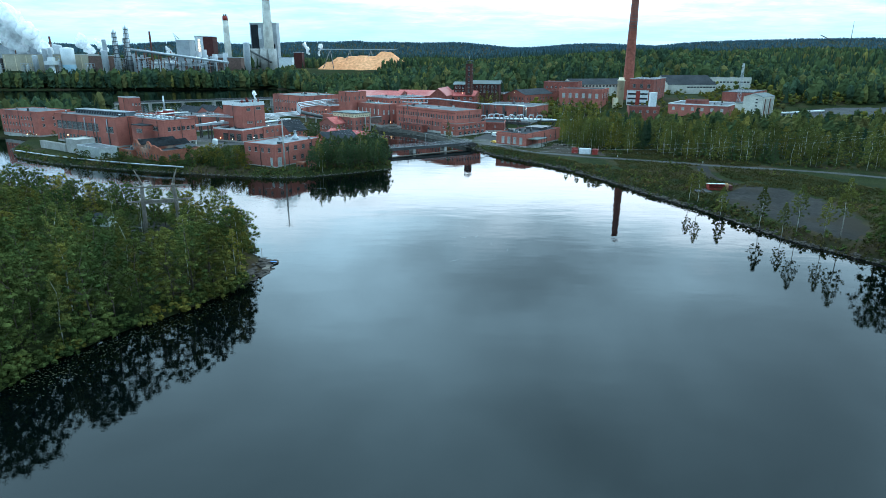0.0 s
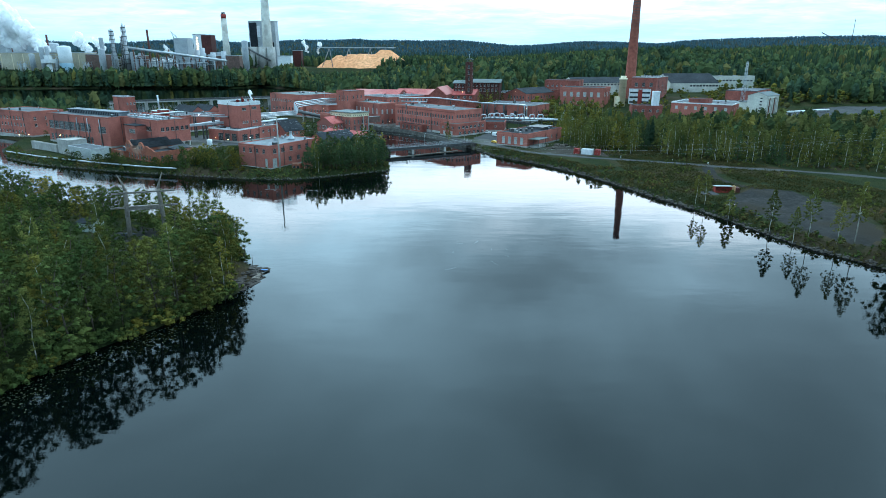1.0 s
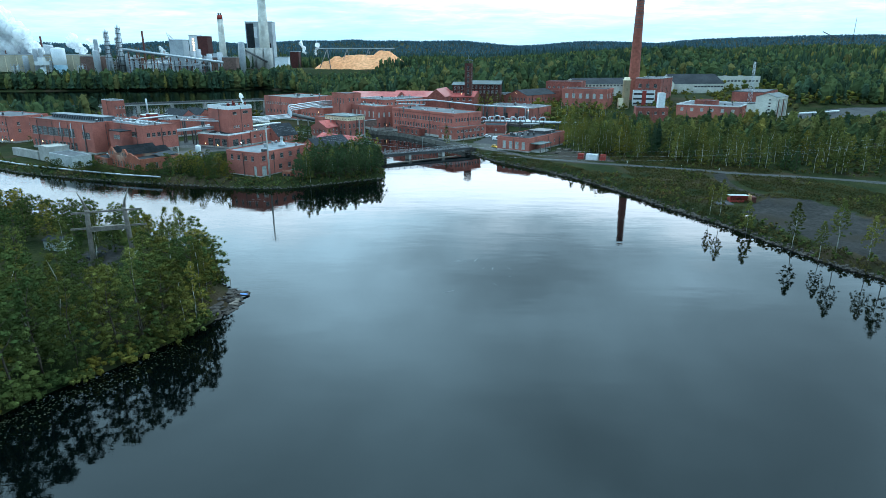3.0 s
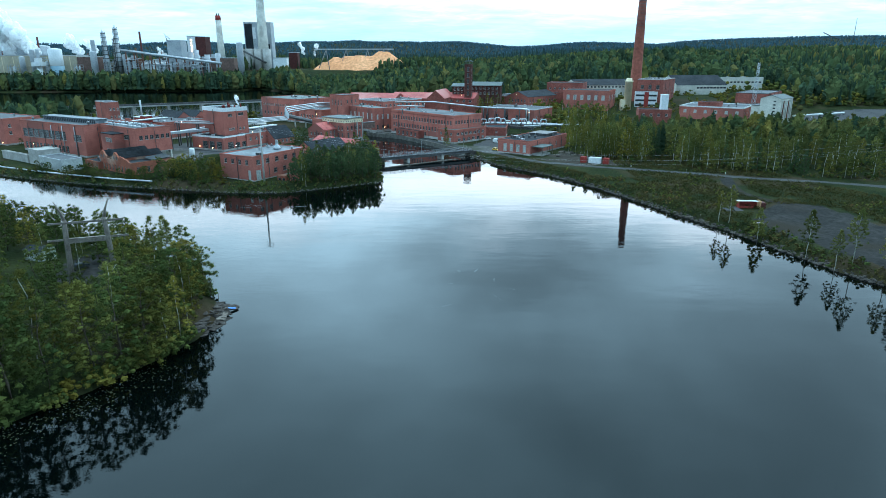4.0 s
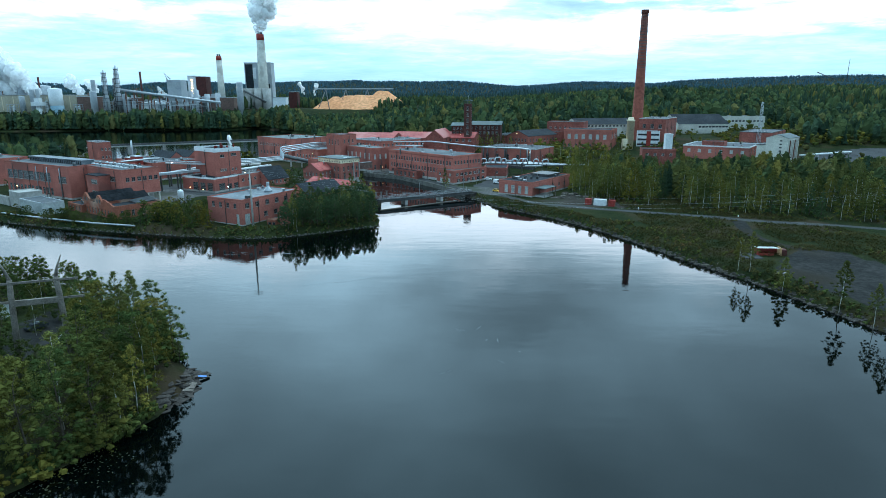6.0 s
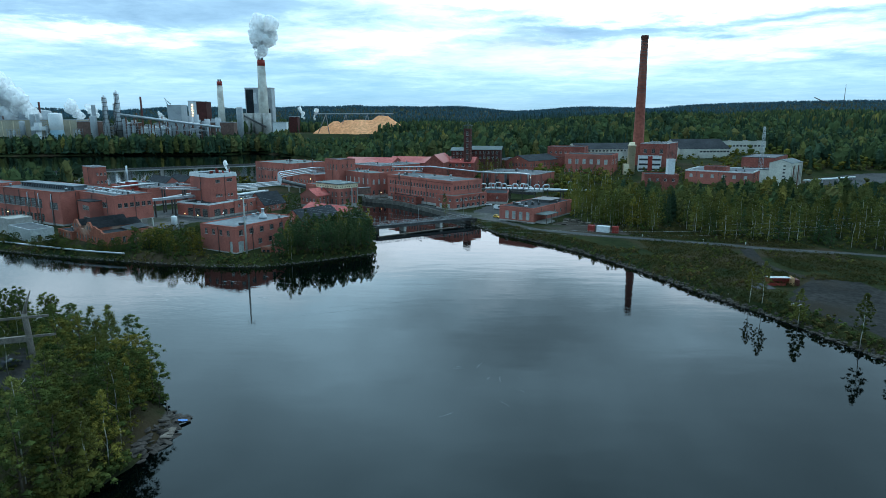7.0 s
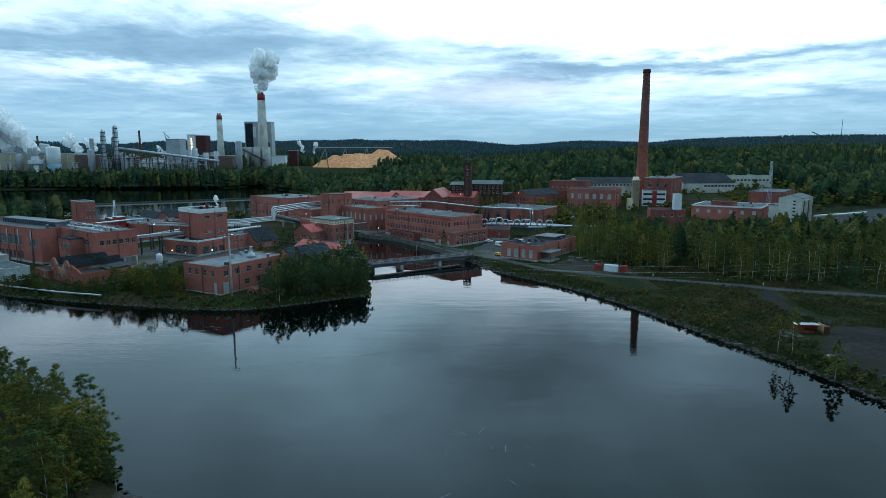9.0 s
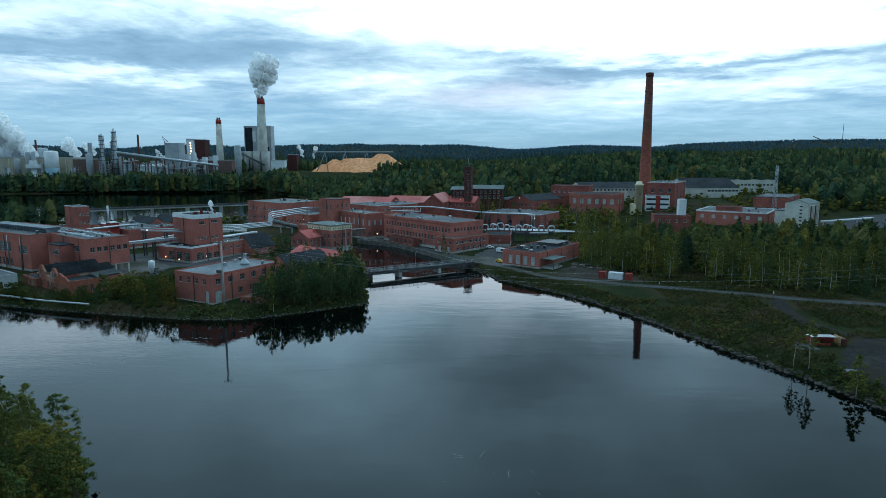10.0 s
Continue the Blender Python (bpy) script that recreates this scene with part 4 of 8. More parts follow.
building("brick_block", "taller red brick block with arched windows", (-72.1, 432), -42, 15, 13, 24, 3, BRICK, ROOF,
         [("L", 14.6, 3.6, 1.0, 4, 3, 12, "grid"), ("R", 16, 2.2, 1.0, 3, 3, 10, "grid")], trim=BRICK_DARK)
building("brick_wing", "long low brick wing with white roof edge", (-47, 440), -44, 30, 36, 19.5, 3, BRICK, ROOF, [("L", 13, 1.6, 1.6, 7, 3, 27, "cross"), ("R", 13, 1.6, 1.6, 9, 3, 33, "cross")], trim=METAL, vents=6)
mill = building("paper_mill", "long three-storey red brick mill with rows of windows", (1.0, 367), -48, 59.5, 22, 16.6, 3, BRICK, ROOF,
         [("L", 8.6, 2.3, 1.35, 22, 3, 57, "grid"), ("L", 4.0, 2.4, 1.35, 20, 3, 54, "grid"), ("R", 9.2, 2.0, 1.2, 9, 2, 20, "grid"), ("L", 0.5, 2.2, 1.6, 9, 4, 34, "grid")], vents=8)
part("gutter", boxes((-59.7, 0.15, -0.2, -0.07, 12.3, 12.8)), BRICK_DARK, mill)
building("annex", "two-storey brick annex with grey roof", (1.4, 360), -44, 13, 27, 9.4, 2.5, BRICK, ROOF_GREEN,
         [("L", 4.3, 1.3, 1.5, 3, 2.5, 10.5, "cross"), ("L", 0.8, 2.0, 2.0, 2, 3.5, 9.5, "door"), ("R", 4.2, 1.5, 2.2, 7, 3, 24, "cross"), ("R", 0.7, 1.8, 2.2, 6, 4, 24, "cross")])
building("shed", "brown-brick low wing with canopy along the mill", (-20, 384), -48, 22, 5, 6.0, 2.6, BRICK_DARK, ROOF_DARK, [("L", 0.6, 2.2, 1.6, 5, 3, 19, "grid")])
building("garage", "small blank red brick garage block", (32, 384.4), -8, 13.5, 18, 8.1, 3, BRICK_DARK, ROOF_DARK, [("L", 2.4, 1.2, 1.0, 1, 8, 8, "cross")])
boiler = building("boiler_house", "red brick boiler house carrying silver pipes", (55, 436), -32, 41, 30, 14.3, 3, BRICK, ROOF,
         [("L", 2.0, 5.5, 2.2, 5, 5, 36, "grid"), ("R", 5, 2, 1.6, 4, 4, 26, "cross")], trim=METAL, vents=6)
gate = building("gate_house", "single-storey red brick house with tall pale windows", (38.6, 317.7), -36, 18.5, 40, 9.0, 2.3, BRICK, ROOF_DARK,
         [("L", 1.4, 3.6, 1.9, 4, 4.2, 15.4, "panel"), ("R", 2.6, 1.6, 1.4, 4, 16, 34, "cross")], vents=7)
part("canopy_roof", boxes((0.3, 6.5, 1.0, 12.5, 4.3, 4.6)), ROOF_GREEN, gate, "grey sheet canopy")
for x, y in ((6.1, 1.4), (6.1, 6.5), (6.1, 12)):
    part("post", boxes((x - 0.12, x + 0.12, y - 0.12, y + 0.12, -1, 4.3)), WOOD, gate)
part("loading_ramp", boxes((0.05, 5.6, 2.5, 11, -1, 0.9)), CONCRETE, gate)
part("bench", boxes((-14, -3, -1.1, -0.5, 0.15, 0.5)), WOOD, gate)
part("raised_rooflight", boxes((-14, -4, 24, 36, 6.86, 7.9), (-14.3, -3.7, 23.7, 36.3, 7.9, 8.15)), METAL_DARK, gate)

for k in range(5):
    part("roof_vent", boxes((-16 + k * 2.6, -15.1 + k * 2.6, 8 + k * 1.5, 8.9 + k * 1.5, 6.87, 8.0), (-16.2 + k * 2.6, -14.9 + k * 2.6, 7.8 + k * 1.5, 9.1 + k * 1.5, 8.0, 8.2)), METAL_DARK, gate, "black roof vent")
for x, r in ((-38.5, 0.5), (-35.5, 0.35), (-29.5, 0.3), (-22, 0.5), (-21, 0.3), (-10.5, 0.35)):
    part("wall_flue", tube(bmesh.new(), [(x, -0.75, 0.5), (x, -0.75, 12.6)], r, 8), METAL_DARK, boiler, "black steel flue against the wall")
for k, x in enumerate((-37, -31, -26, -18, -13, -8, -3)):
    z = 3.6 + (k % 3) * 0.8
    part("branch_pipe", tube(bmesh.new(), [(x, -6.5, 3.0), (x, -6.5, z), (x + 0.6, -6.0, z + 0.5), (x + 2.4, -5.2, z + 0.5), (x + 3.0, -4.6, z), (x + 3.0, -4.4, 1.0)], 0.33, 8), WHITE, boiler, "white lagged branch pipe")
part("pipe_trench", boxes((-41, 2, -8.5, -4.0, -1, 0.9)), METAL_DARK, boiler)

# buildings up the slope
building("workers_hall", "red brick hall with dark pitched roof and lamp on its gable", (58.0, 501), -43, 21, 39, 18.6, 7, BRICK, ROOF_DARK, [("L", 2, 2.6, 1.3, 6, 3, 18, "grid"), ("L", 7.6, 2.2, 1.3, 6, 3, 18, "grid"), ("R", 2, 2.6, 1.3, 10, 3, 36, "grid"), ("R", 7.6, 2.0, 1.3, 10, 3, 36, "grid")], gable="y", rise=4.0)
building("workers_hall", "long dark red hall with flat roof", (42.4, 515.5), -43, 18, 26, 18.4, 7, BRICK_DARK, ROOF_DARK, [("L", 3, 2.2, 2.0, 5, 3, 17, "cross")], trim=METAL)
building("shed", "small red shed on the hall roof ridge", (84, 530), -42, 10, 12, 20.0, 8, BRICK_DARK, ROOF_DARK)
for k, (x, y, wl, wr, z) in enumerate(((-42, 470, 38, 24, 19.0), (-14, 478, 34, 26, 19.0), (16, 486, 30, 26, 18.5))):
    building("shed_hall", "long hall with a red sheet-metal roof", (x, y), -14, wl, wr, z, 3 + 2 * k, BRICK_DARK, ROOF_RED, [("L", 9, 1.6, 2, 6, 3, wl - 3, "cross")], gable="x", rise=3.6)
building("shed_hall", "red-roofed cross gable of the sheet-metal halls", (-6, 473), -14, 13, 30, 19.5, 6, BRICK_DARK, ROOF_RED, gable="y", rise=5.5)
wt_ = building("watch_tower", "slender dark brick tower with belvedere top", (13.6, 488), -15, 4.9, 4.9, 42.6, 9, BRICK_TOWER, ROOF_DARK,
         [("L", 12 + i * 4.3, 2.9, 1.5, 1, 2.7, 2.7, "grid") for i in range(5)] + [("R", 12 + i * 4.3, 2.9, 1.3, 1, 2.4, 2.4, "grid") for i in range(5)])
for x in (-4.7, -2.6, -0.5):
    for y in (0.2, 4.4):
        part("lantern_post", boxes((x, x + 0.3, y, y + 0.3, 34.0, 36.0)), METAL_DARK, wt_)
part("lantern_roof", boxes((-5.3, 0.4, -0.4, 5.3, 36.0, 36.35), (-4.2, -0.7, 0.7, 4.2, 36.35, 36.9)), ROOF_GREEN, wt_, "pale belvedere roof")
part("flagstaff", tube(bmesh.new(), [(-2.4, 2.4, 36.8), (-2.4, 2.4, 40)], 0.12, 6), METAL, wt_)
building("office_block", "dark brick office block with pale hipped roof", (36.5, 502), -10, 24, 15, 27.4, 9, BRICK_TOWER, ROOF_GREEN,
         [("L", 11.4 + i * 3.6, 2.2, 1.5, 7, 2.5, 21.5, "cross") for i in range(2)], gable="x", rise=2.2, overhang=1.2)
building("office_block", "dark brick wing with pale roof beside the tower", (8.8, 497), -10, 9, 15, 27.0, 9, BRICK_TOWER, ROOF_GREEN,
         [("L", 11.2 + i * 3.6, 2.2, 1.5, 3, 1.8, 7.2, "cross") for i in range(2)], gable="x", rise=1.8, overhang=1.0)
building("factory_block", "big red brick block with tall pale windows", (118.3, 496), -24, 35, 28, 23.3, 8, BRICK, ROOF_DARK,
         [("L", 8.6, 3.6, 2.4, 6, 4, 31, "panel"), ("L", 2.6, 2.2, 1.6, 6, 4, 31, "cross"), ("R", 8.6, 3.6, 2.4, 4, 4, 24, "panel")])
building("factory_block", "dark red flat-roofed brick factory block", (108, 545), -20, 30, 24, 27, 11, BRICK_DARK, ROOF_DARK, [("L", 11, 1.4, 1.8, 7, 3, 27, "cross")], trim=BRICK_DARK)
building("storage_hall", "long pale grey sheet-clad storage hall", (166, 590), 10, 56, 34, 23.8, 12, CONCRETE_PALE, ROOF_DARK, [("L", 9.6, 1.6, 2.0, 16, 3, 53, "grid")], gable="x", rise=4.6)
building("storage_hall", "wide hall with a dark pitched roof and pale walls", (249, 596), 6, 47, 40, 23.6, 12, CONCRETE_PALE, ROOF_DARK, [("L", 8.4, 1.5, 2.6, 9, 20, 45, "slot")], gable="x", rise=8)
building("storage_hall", "long pale storage hall at the forest edge", (302, 640), 0, 44, 22, 28.4, 14, CONCRETE_PALE, ROOF, [("L", 9.5, 1.5, 2.4, 12, 3, 41, "slot")])
building("brick_block", "dark red brick block below the chimney", (164, 512), -30, 20, 42, 31, 10, BRICK_DARK, ROOF,
         [("R", 8, 7, 1.3, 8, 4, 38, "grid"), ("L", 14, 3, 2.5, 3, 4, 16, "grid")], trim=METAL, vents=6)
pale = thing("pale_tower", pose(134, 500, 9), "cream rendered round stair tower", "tower")
part("shaft", lathe(bmesh.new(), [(2.9, -2), (2.9, 21.0), (3.2, 21.1), (3.2, 22.0), (2.2, 22.1), (2.2, 23.6), (1.9, 23.8)], seg=8), CREAM, pale)
part("annex", boxes((-5.5, -1, -2, 2, -2, 8)), CREAM, pale)
part("slot", boxes((-0.5, 0.5, -2.75, -2.6, 14, 15.6)), GLASS, pale)
g_ = building("striped_block", "white office block with dark window bands and red stripe", (158, 505), -14, 16.5, 10, 21.8, 10, WHITE, ROOF_DARK)
for i in range(3):
    part("window_band", boxes((-16, -0.5, -0.04, -0.004, 1.6 + i * 3.7, 3.0 + i * 3.7)), GLASS, g_)
part("stripe", boxes((-9.6, -6.4, -0.35, -0.05, -1, 12.2)), PAINT_RED, g_, "red stair stripe")
f_ = thing("white_tank_tower", pose(135.6, 420, 9), "white sheet-clad tower standing on a low building", "tower")
part("shaft", boxes((-2.1, 2.1, -2, 2, 5, 16.4), (-2.2, 2.2, -2.1, 2.1, 16.4, 16.7)), WHITE, f_)
building("shed", "dark red flat-roofed building among the trees", (139, 414), -10, 20, 14, 16.2, 6, BRICK_DARK, ROOF_DARK, [("L", 6.5, 1.6, 1.6, 4, 3, 17, "cross")])
building("long_shed", "long red brick shed with white roof edge", (196, 440), -34, 42, 40, 15.0, 5, BRICK, ROOF, [("L", 6.0, 2.2, 2.0, 6, 4, 38, "panel"), ("R", 6, 2, 1.6, 6, 4, 36, "cross")], trim=WHITE, vents=3)
building("shed", "red penthouse on the long shed", (184, 452), -34, 14, 12, 18.0, 5, BRICK_DARK, ROOF_DARK)
silo = building("silo_building", "tall pale concrete silo building with slot windows", (213, 426), -45, 13, 22, 22.4, 3, CONCRETE_PALE, ROOF_GREEN,
         [("L", 2.2 + i * 2.15, 0.9, 1.6, 1, 9, 9, "slot") for i in range(8)], gable="y", rise=2.2)
part("side_wing", boxes((-19, -13.02, 2, 18, -2, 14.5)), CONCRETE_PALE, silo)
part("side_roof", boxes((-19.4, -13.02, 1.6, 18.4, 14.5, 14.9)), ROOF, silo)
for i in range(7):
    part("fin", boxes((0.02, 0.5, 1 + i * 3.0, 1.6 + i * 3.0, -1, 18)), RUST if i % 3 == 1 else CONCRETE_PALE, silo)
building("old_school", "brick house with white-framed windows and hipped dark roof", (233, 486), -36, 22, 50, 22.0, 6, BRICK_DARK, ROOF,
         [("L", 6.8, 2.4, 1.4, 8, 2.5, 17.5, "cross"), ("L", 2.2, 2.4, 1.4, 8, 2.5, 17.5, "cross"), ("R", 6.8, 2.4, 1.4, 16, 3, 56, "cross")], gable="", trim=ROOF, vents=3)

# the brick chimney
ch = thing("chimney", pose(151.9, 546, 10), "very tall tapering red brick chimney, sooty at the top", "chimney")
CHIMNEY = surf("chimney_brick", (0.26, 0.085, 0.06), (0.34, 0.115, 0.08), 0.06, 0.85, bump=0.1)
cn, cl = CHIMNEY.node_tree.nodes, CHIMNEY.node_tree.links
cp, cs, cr, cm = cn.new("ShaderNodeNewGeometry"), cn.new("ShaderNodeSeparateXYZ"), cn.new("ShaderNodeValToRGB"), cn.new("ShaderNodeMix")
cmr = cn.new("ShaderNodeMapRange")
cmr.inputs["From Min"].default_value, cmr.inputs["From Max"].default_value = 40, 115
cl.new(cp.outputs["Position"], cs.inputs[0])
cl.new(cs.outputs[2], cmr.inputs[0])
cl.new(cmr.outputs[0], cr.inputs[0])
cr.color_ramp.elements[0].color, cr.color_ramp.elements[1].color = (1, 1, 1, 1), (0.30, 0.34, 0.36, 1)
cm.data_type, cm.blend_type = "RGBA", "MULTIPLY"
cm.inputs[0].default_value = 1.0
src = cn["Principled BSDF"].inputs["Base Color"].links[0].from_socket
cl.new(src, cm.inputs[6])
cl.new(cr.outputs[0], cm.inputs[7])
cl.new(cm.outputs[2], cn["Principled BSDF"].inputs["Base Color"])
part("shaft", lathe(bmesh.new(), [(5.6, -3), (5.3, 2), (4.35, 22), (3.5, 60), (2.62, 101)], seg=28), CHIMNEY, ch)
part("crown", lathe(bmesh.new(), [(2.62, 101), (2.95, 101.4), (2.95, 103.6), (2.75, 104), (2.0, 104), (2.0, 102)], seg=28), CHIMNEY, ch, "sooty brick chimney crown")
for i in range(18):
    z = 60 + i * 2.3
    r = 3.5 - (z - 60) / 41 * 0.88
    part("iron_band", lathe(bmesh.new(), [(r + 0.05, z), (r + 0.09, z + 0.05), (r + 0.09, z + 0.3), (r + 0.03, z + 0.35)], seg=24, cap=False), METAL_DARK, ch)

# lattice mast
mast = thing("lattice_mast", pose(220.5, 480, 6), "slender white lattice mast beside the brick house", "mast")
for sx in (-1, 1):
    for sy in (-1, 1):
        part("leg", tube(bmesh.new(), [(sx * 1.3, sy * 1.3, -1), (sx * 0.5, sy * 0.5, 38)], 0.12, 5), PALE, mast)
bm = bmesh.new()
for i in range(16):
    z, w = i * 2.4, 1.3 - i * 0.05
    for sx, sy, ex, ey in ((-1, -1, 1, -1), (1, -1, 1, 1), (1, 1, -1, 1), (-1, 1, -1, -1)):
        tube(bm, [(sx * w, sy * w, z), (ex * (w - 0.05), ey * (w - 0.05), z + 2.4)], 0.07, 4)
part("bracing", bm, PALE, mast)

# ---- pipes and bridges ----
def pipe(label, pts, r, m=METAL, name="pipe", posts=(), group="pipes of the factory"):
    root = thing(name, pose(0, 0, 0), label, "pipe", group)
    part("run", tube(bmesh.new(), pts, r, 10), m, root)
    for (x, y, z) in posts:
        part("post", boxes((x - 0.25, x + 0.25, y - 0.25, y + 0.25, height(x, y) - 0.5, z)), METAL_DARK if m is METAL else m, root)
    return root


for dz in (0.0, 1.6):
    pipe("silver insulated pipe along the wall of the boiler house", [(17.4, 409, 18.6), (30, 425, 16.6), (44, 435 + dz, 15.4), (48 + dz, 433.5, 15.2), (49.4 + dz, 433, 14.6), (49.6 + dz, 433, 5)], 0.5)
pipe("long silver pipe over the mill roofs", [(-38, 432, 19.8), (-13, 425, 20.6), (2, 417, 19.6), (17.4, 409, 18.6)], 0.45, posts=[(-22, 428, 19.4), (-2, 419.5, 19)])
pipe("silver pipe elbow on the roof", [(-36, 424, 18.2), (-22, 420, 18.2), (-18, 418.5, 18.2), (-18, 418.5, 20)], 0.38)
rng = random.Random(5)
rack = thing("pipe_rack", pose(34, 404, 3, 0, 0, -12), "steel rack with silver pipes and walkways", "pipe rack")
for i in range(8):
    for j in (0, 5):
        part("post", boxes((-14 + i * 7.5, -13.7 + i * 7.5, j, j + 0.3, -1, 6.4)), METAL_DARK, rack)
part("deck", boxes((-15, 40, -0.3, 5.6, 5.0, 5.3)), METAL_DARK, rack)
for k, (y, z, r) in enumerate(((0.6, 5.8, 0.35), (1.8, 5.9, 0.5), (3.0, 5.7, 0.3), (4.2, 6.0, 0.5), (5.2, 5.8, 0.35))):
    part("pipe", tube(bmesh.new(), [(-15 + k, y, z), (40 - 3 * k, y, z)], r, 8), METAL, rack)
for k in range(5):
    x = -10 + k * 6.5
    bm = tube(bmesh.new(), [(x, -0.5, 6.0), (x, -0.5, 8.2), (x + 0.6, -0.5, 8.9), (x + 2.2, -0.5, 8.9), (x + 2.8, -0.5, 8.2), (x + 2.8, -0.5, 6.0)], 0.38, 8)
    part("loop", bm, METAL, rack, "silver expansion loop")
pipe("silver expansion loop of a pipe line", [(44, 397, 8.2), (54, 395, 8.4), (54, 395, 11.4), (54.6, 395, 12.2), (56.8, 395, 12.2), (57.4, 395, 11.4), (57.4, 395, 9), (68, 395, 9.2), (82, 394, 9.4)], 0.5, posts=[(54, 395.8, 8), (66, 395.8, 8.7), (80, 394.8, 8.9)])

gantry = thing("pipe_bridge", pose(0, 0, 0), "covered silver pipe bridge between the halls", "pipe bridge")
for a, b, z, w in (((-146, 328), (-131, 346), 11.0, 2.2), ((-150, 350), (-127, 345), 14.6, 1.2), ((-150, 352.5), (-127, 347.5), 15.4, 0.9), ((-146, 333), (-137, 366), 10.6, 1.6)):
    d = (Vector(b) - Vector(a)).normalized()
    s = Vector((-d.y, d.x)) * (w / 2)
    bm = bmesh.new()
    low_, high_ = [], []
    for p in (Vector(a) - s, Vector(b) - s, Vector(b) + s, Vector(a) + s):
        low_.append(bm.verts.new((p.x, p.y, z)))
        high_.append(bm.verts.new((p.x, p.y, z + w * 0.55)))
    bm.faces.new(low_[::-1])
    bm.faces.new(high_)
    for i in range(4):
        bm.faces.new((low_[i], low_[(i + 1) % 4], high_[(i + 1) % 4], high_[i]))
    part("span", bm, METAL, gantry)
    L = (Vector(b) - Vector(a)).length
    for i in range(int(L / 12) + 1):
        p = Vector(a) + d * min(L - 0.5, i * 12 + 1)
        part("leg", boxes((p.x - 0.3, p.x + 0.3, p.y - 0.3, p.y + 0.3, 0.5, z)), METAL_DARK, gantry)
for k in range(4):
    zl, zh = 11.8 - 0.5 * k, 17.6 - 0.9 * k
    pipe("silver pipe line carried from the tower block to the far hall", [(-140, 398 - 5 * k, zl), (-121, 402 - 4 * k, zl), (-108.4 + k, 417 - 1.6 * k, zl), (-107.9 + k, 417.5 - 1.6 * k, zl + 0.6), (-107.7 + k, 417.7 - 1.4 * k, zh - 0.6), (-107.1 + k, 418.6 - 1.3 * k, zh), (-92, 442.5 - 0.3 * k, zh + 0.8), (-84, 444, zh + 0.9)], 0.3 if k % 2 else 0.4,
         posts=[(-134, 399.4 - 5 * k, zl - 0.3), (-121, 402 - 4 * k, zl - 0.3)])
walk_ = thing("covered_walkway", pose(0, 0, 0), "dark sloping conveyor gallery on concrete legs", "gallery")
part("gallery", tube(bmesh.new(), [(-114, 446, 9.6), (-86, 431, 5.4)], 1.3, 6), METAL_DARK, walk_)
for t_ in (0.2, 0.5, 0.8):
    part("leg", boxes((-114 + 28 * t_ - 0.4, -114 + 28 * t_ + 0.4, 446 - 15 * t_ - 0.4, 446 - 15 * t_ + 0.4, 0, 8.8 - 4.2 * t_)), CONCRETE, walk_)
deck_ = thing("pipe_deck", pose(-131, 396, 2.5, 0, 0, 18), "low concrete pipe deck with a dark underside", "deck")
part("slab", boxes((-12, 16, -5, 5, 6.2, 6.8)), CONCRETE, deck_)
for k in range(5):
    part("leg", boxes((-11 + k * 6.2, -10.4 + k * 6.2, -4.6, -4.0, -2, 6.2)), METAL_DARK, deck_)
wing_ = thing("roof_duct", pose(0, 0, 0), "pair of silver roof ducts along the low wing", "duct")
for k in (0.0, 1.7):
    part("duct", tube(bmesh.new(), [(-118.5 + k, 351, 10.6), (-104.5 + k, 378, 10.6)], 0.6, 8), METAL, wing_)
for t_ in (0.1, 0.4, 0.7, 0.95):
    part("saddle", boxes((-118.9 + 14 * t_, -115.6 + 14 * t_, 350.9 + 27 * t_, 351.3 + 27 * t_, 9.3, 10.2)), METAL_DARK, wing_)
hut_ = thing("roof_hut", pose(-183, 377, 2.5, 0, 0, -40), "red-painted rooftop hut with pale flat roof", "hut")
part("wall", boxes((-7, 1, 0, 4, -2, 12.2), (1.0, 8, 0, 4, -2, 13.4)), PAINT_RED, hut_)
part("roof_sheet", boxes((-7.3, 1, -0.3, 4.3, 12.2, 12.5), (1.0, 8.3, -0.3, 4.3, 13.4, 13.7)), METAL, hut_)
part("flue", lathe(bmesh.new(), [(0.5, 12), (0.5, 22)], -0.5, 2, 10), METAL, hut_)
pipe("silver duct across the hall roofs", [(-190, 346, 15.6), (-184, 353.9, 14.2), (-173, 377.6, 14.2), (-168, 381, 14.2)], 0.6)
link = thing("link_bridge", pose(-57.4, 384, 3, 0, 0, 40), "small enclosed brown link bridge between two houses", "bridge")
part("corridor", boxes((0, 13, -1.4, 1.4, 4.6, 8.0)), BRICK_BROWN, link)
part("roof_sheet", boxes((-0.1, 13.1, -1.6, 1.6, 8.0, 8.25)), METAL_DARK, link)
# the footbridge over the channel
br = thing("road_bridge", pose(9.2, 331, -1.0, 0, 0, 211), "low steel bridge with railings over the channel", "bridge")
BL = 50.0
part("deck", boxes((-1, BL, -2.3, 2.3, 3.9, 4.3)), ASPHALT, br)
part("girder", boxes((0, BL, -2.2, -1.9, 3.0, 3.9)), METAL_DARK, br)
part("girder", boxes((0, BL, 1.9, 2.2, 3.0, 3.9)), METAL_DARK, br)
post_me = mesh_of("railing_post", boxes((-0.05, 0.05, -0.05, 0.05, 0, 1.15)), METAL_DARK)
rail_me = mesh_of("cross_bar", boxes((0, 1.0, -0.03, 0.03, -0.03, 0.03)), METAL)
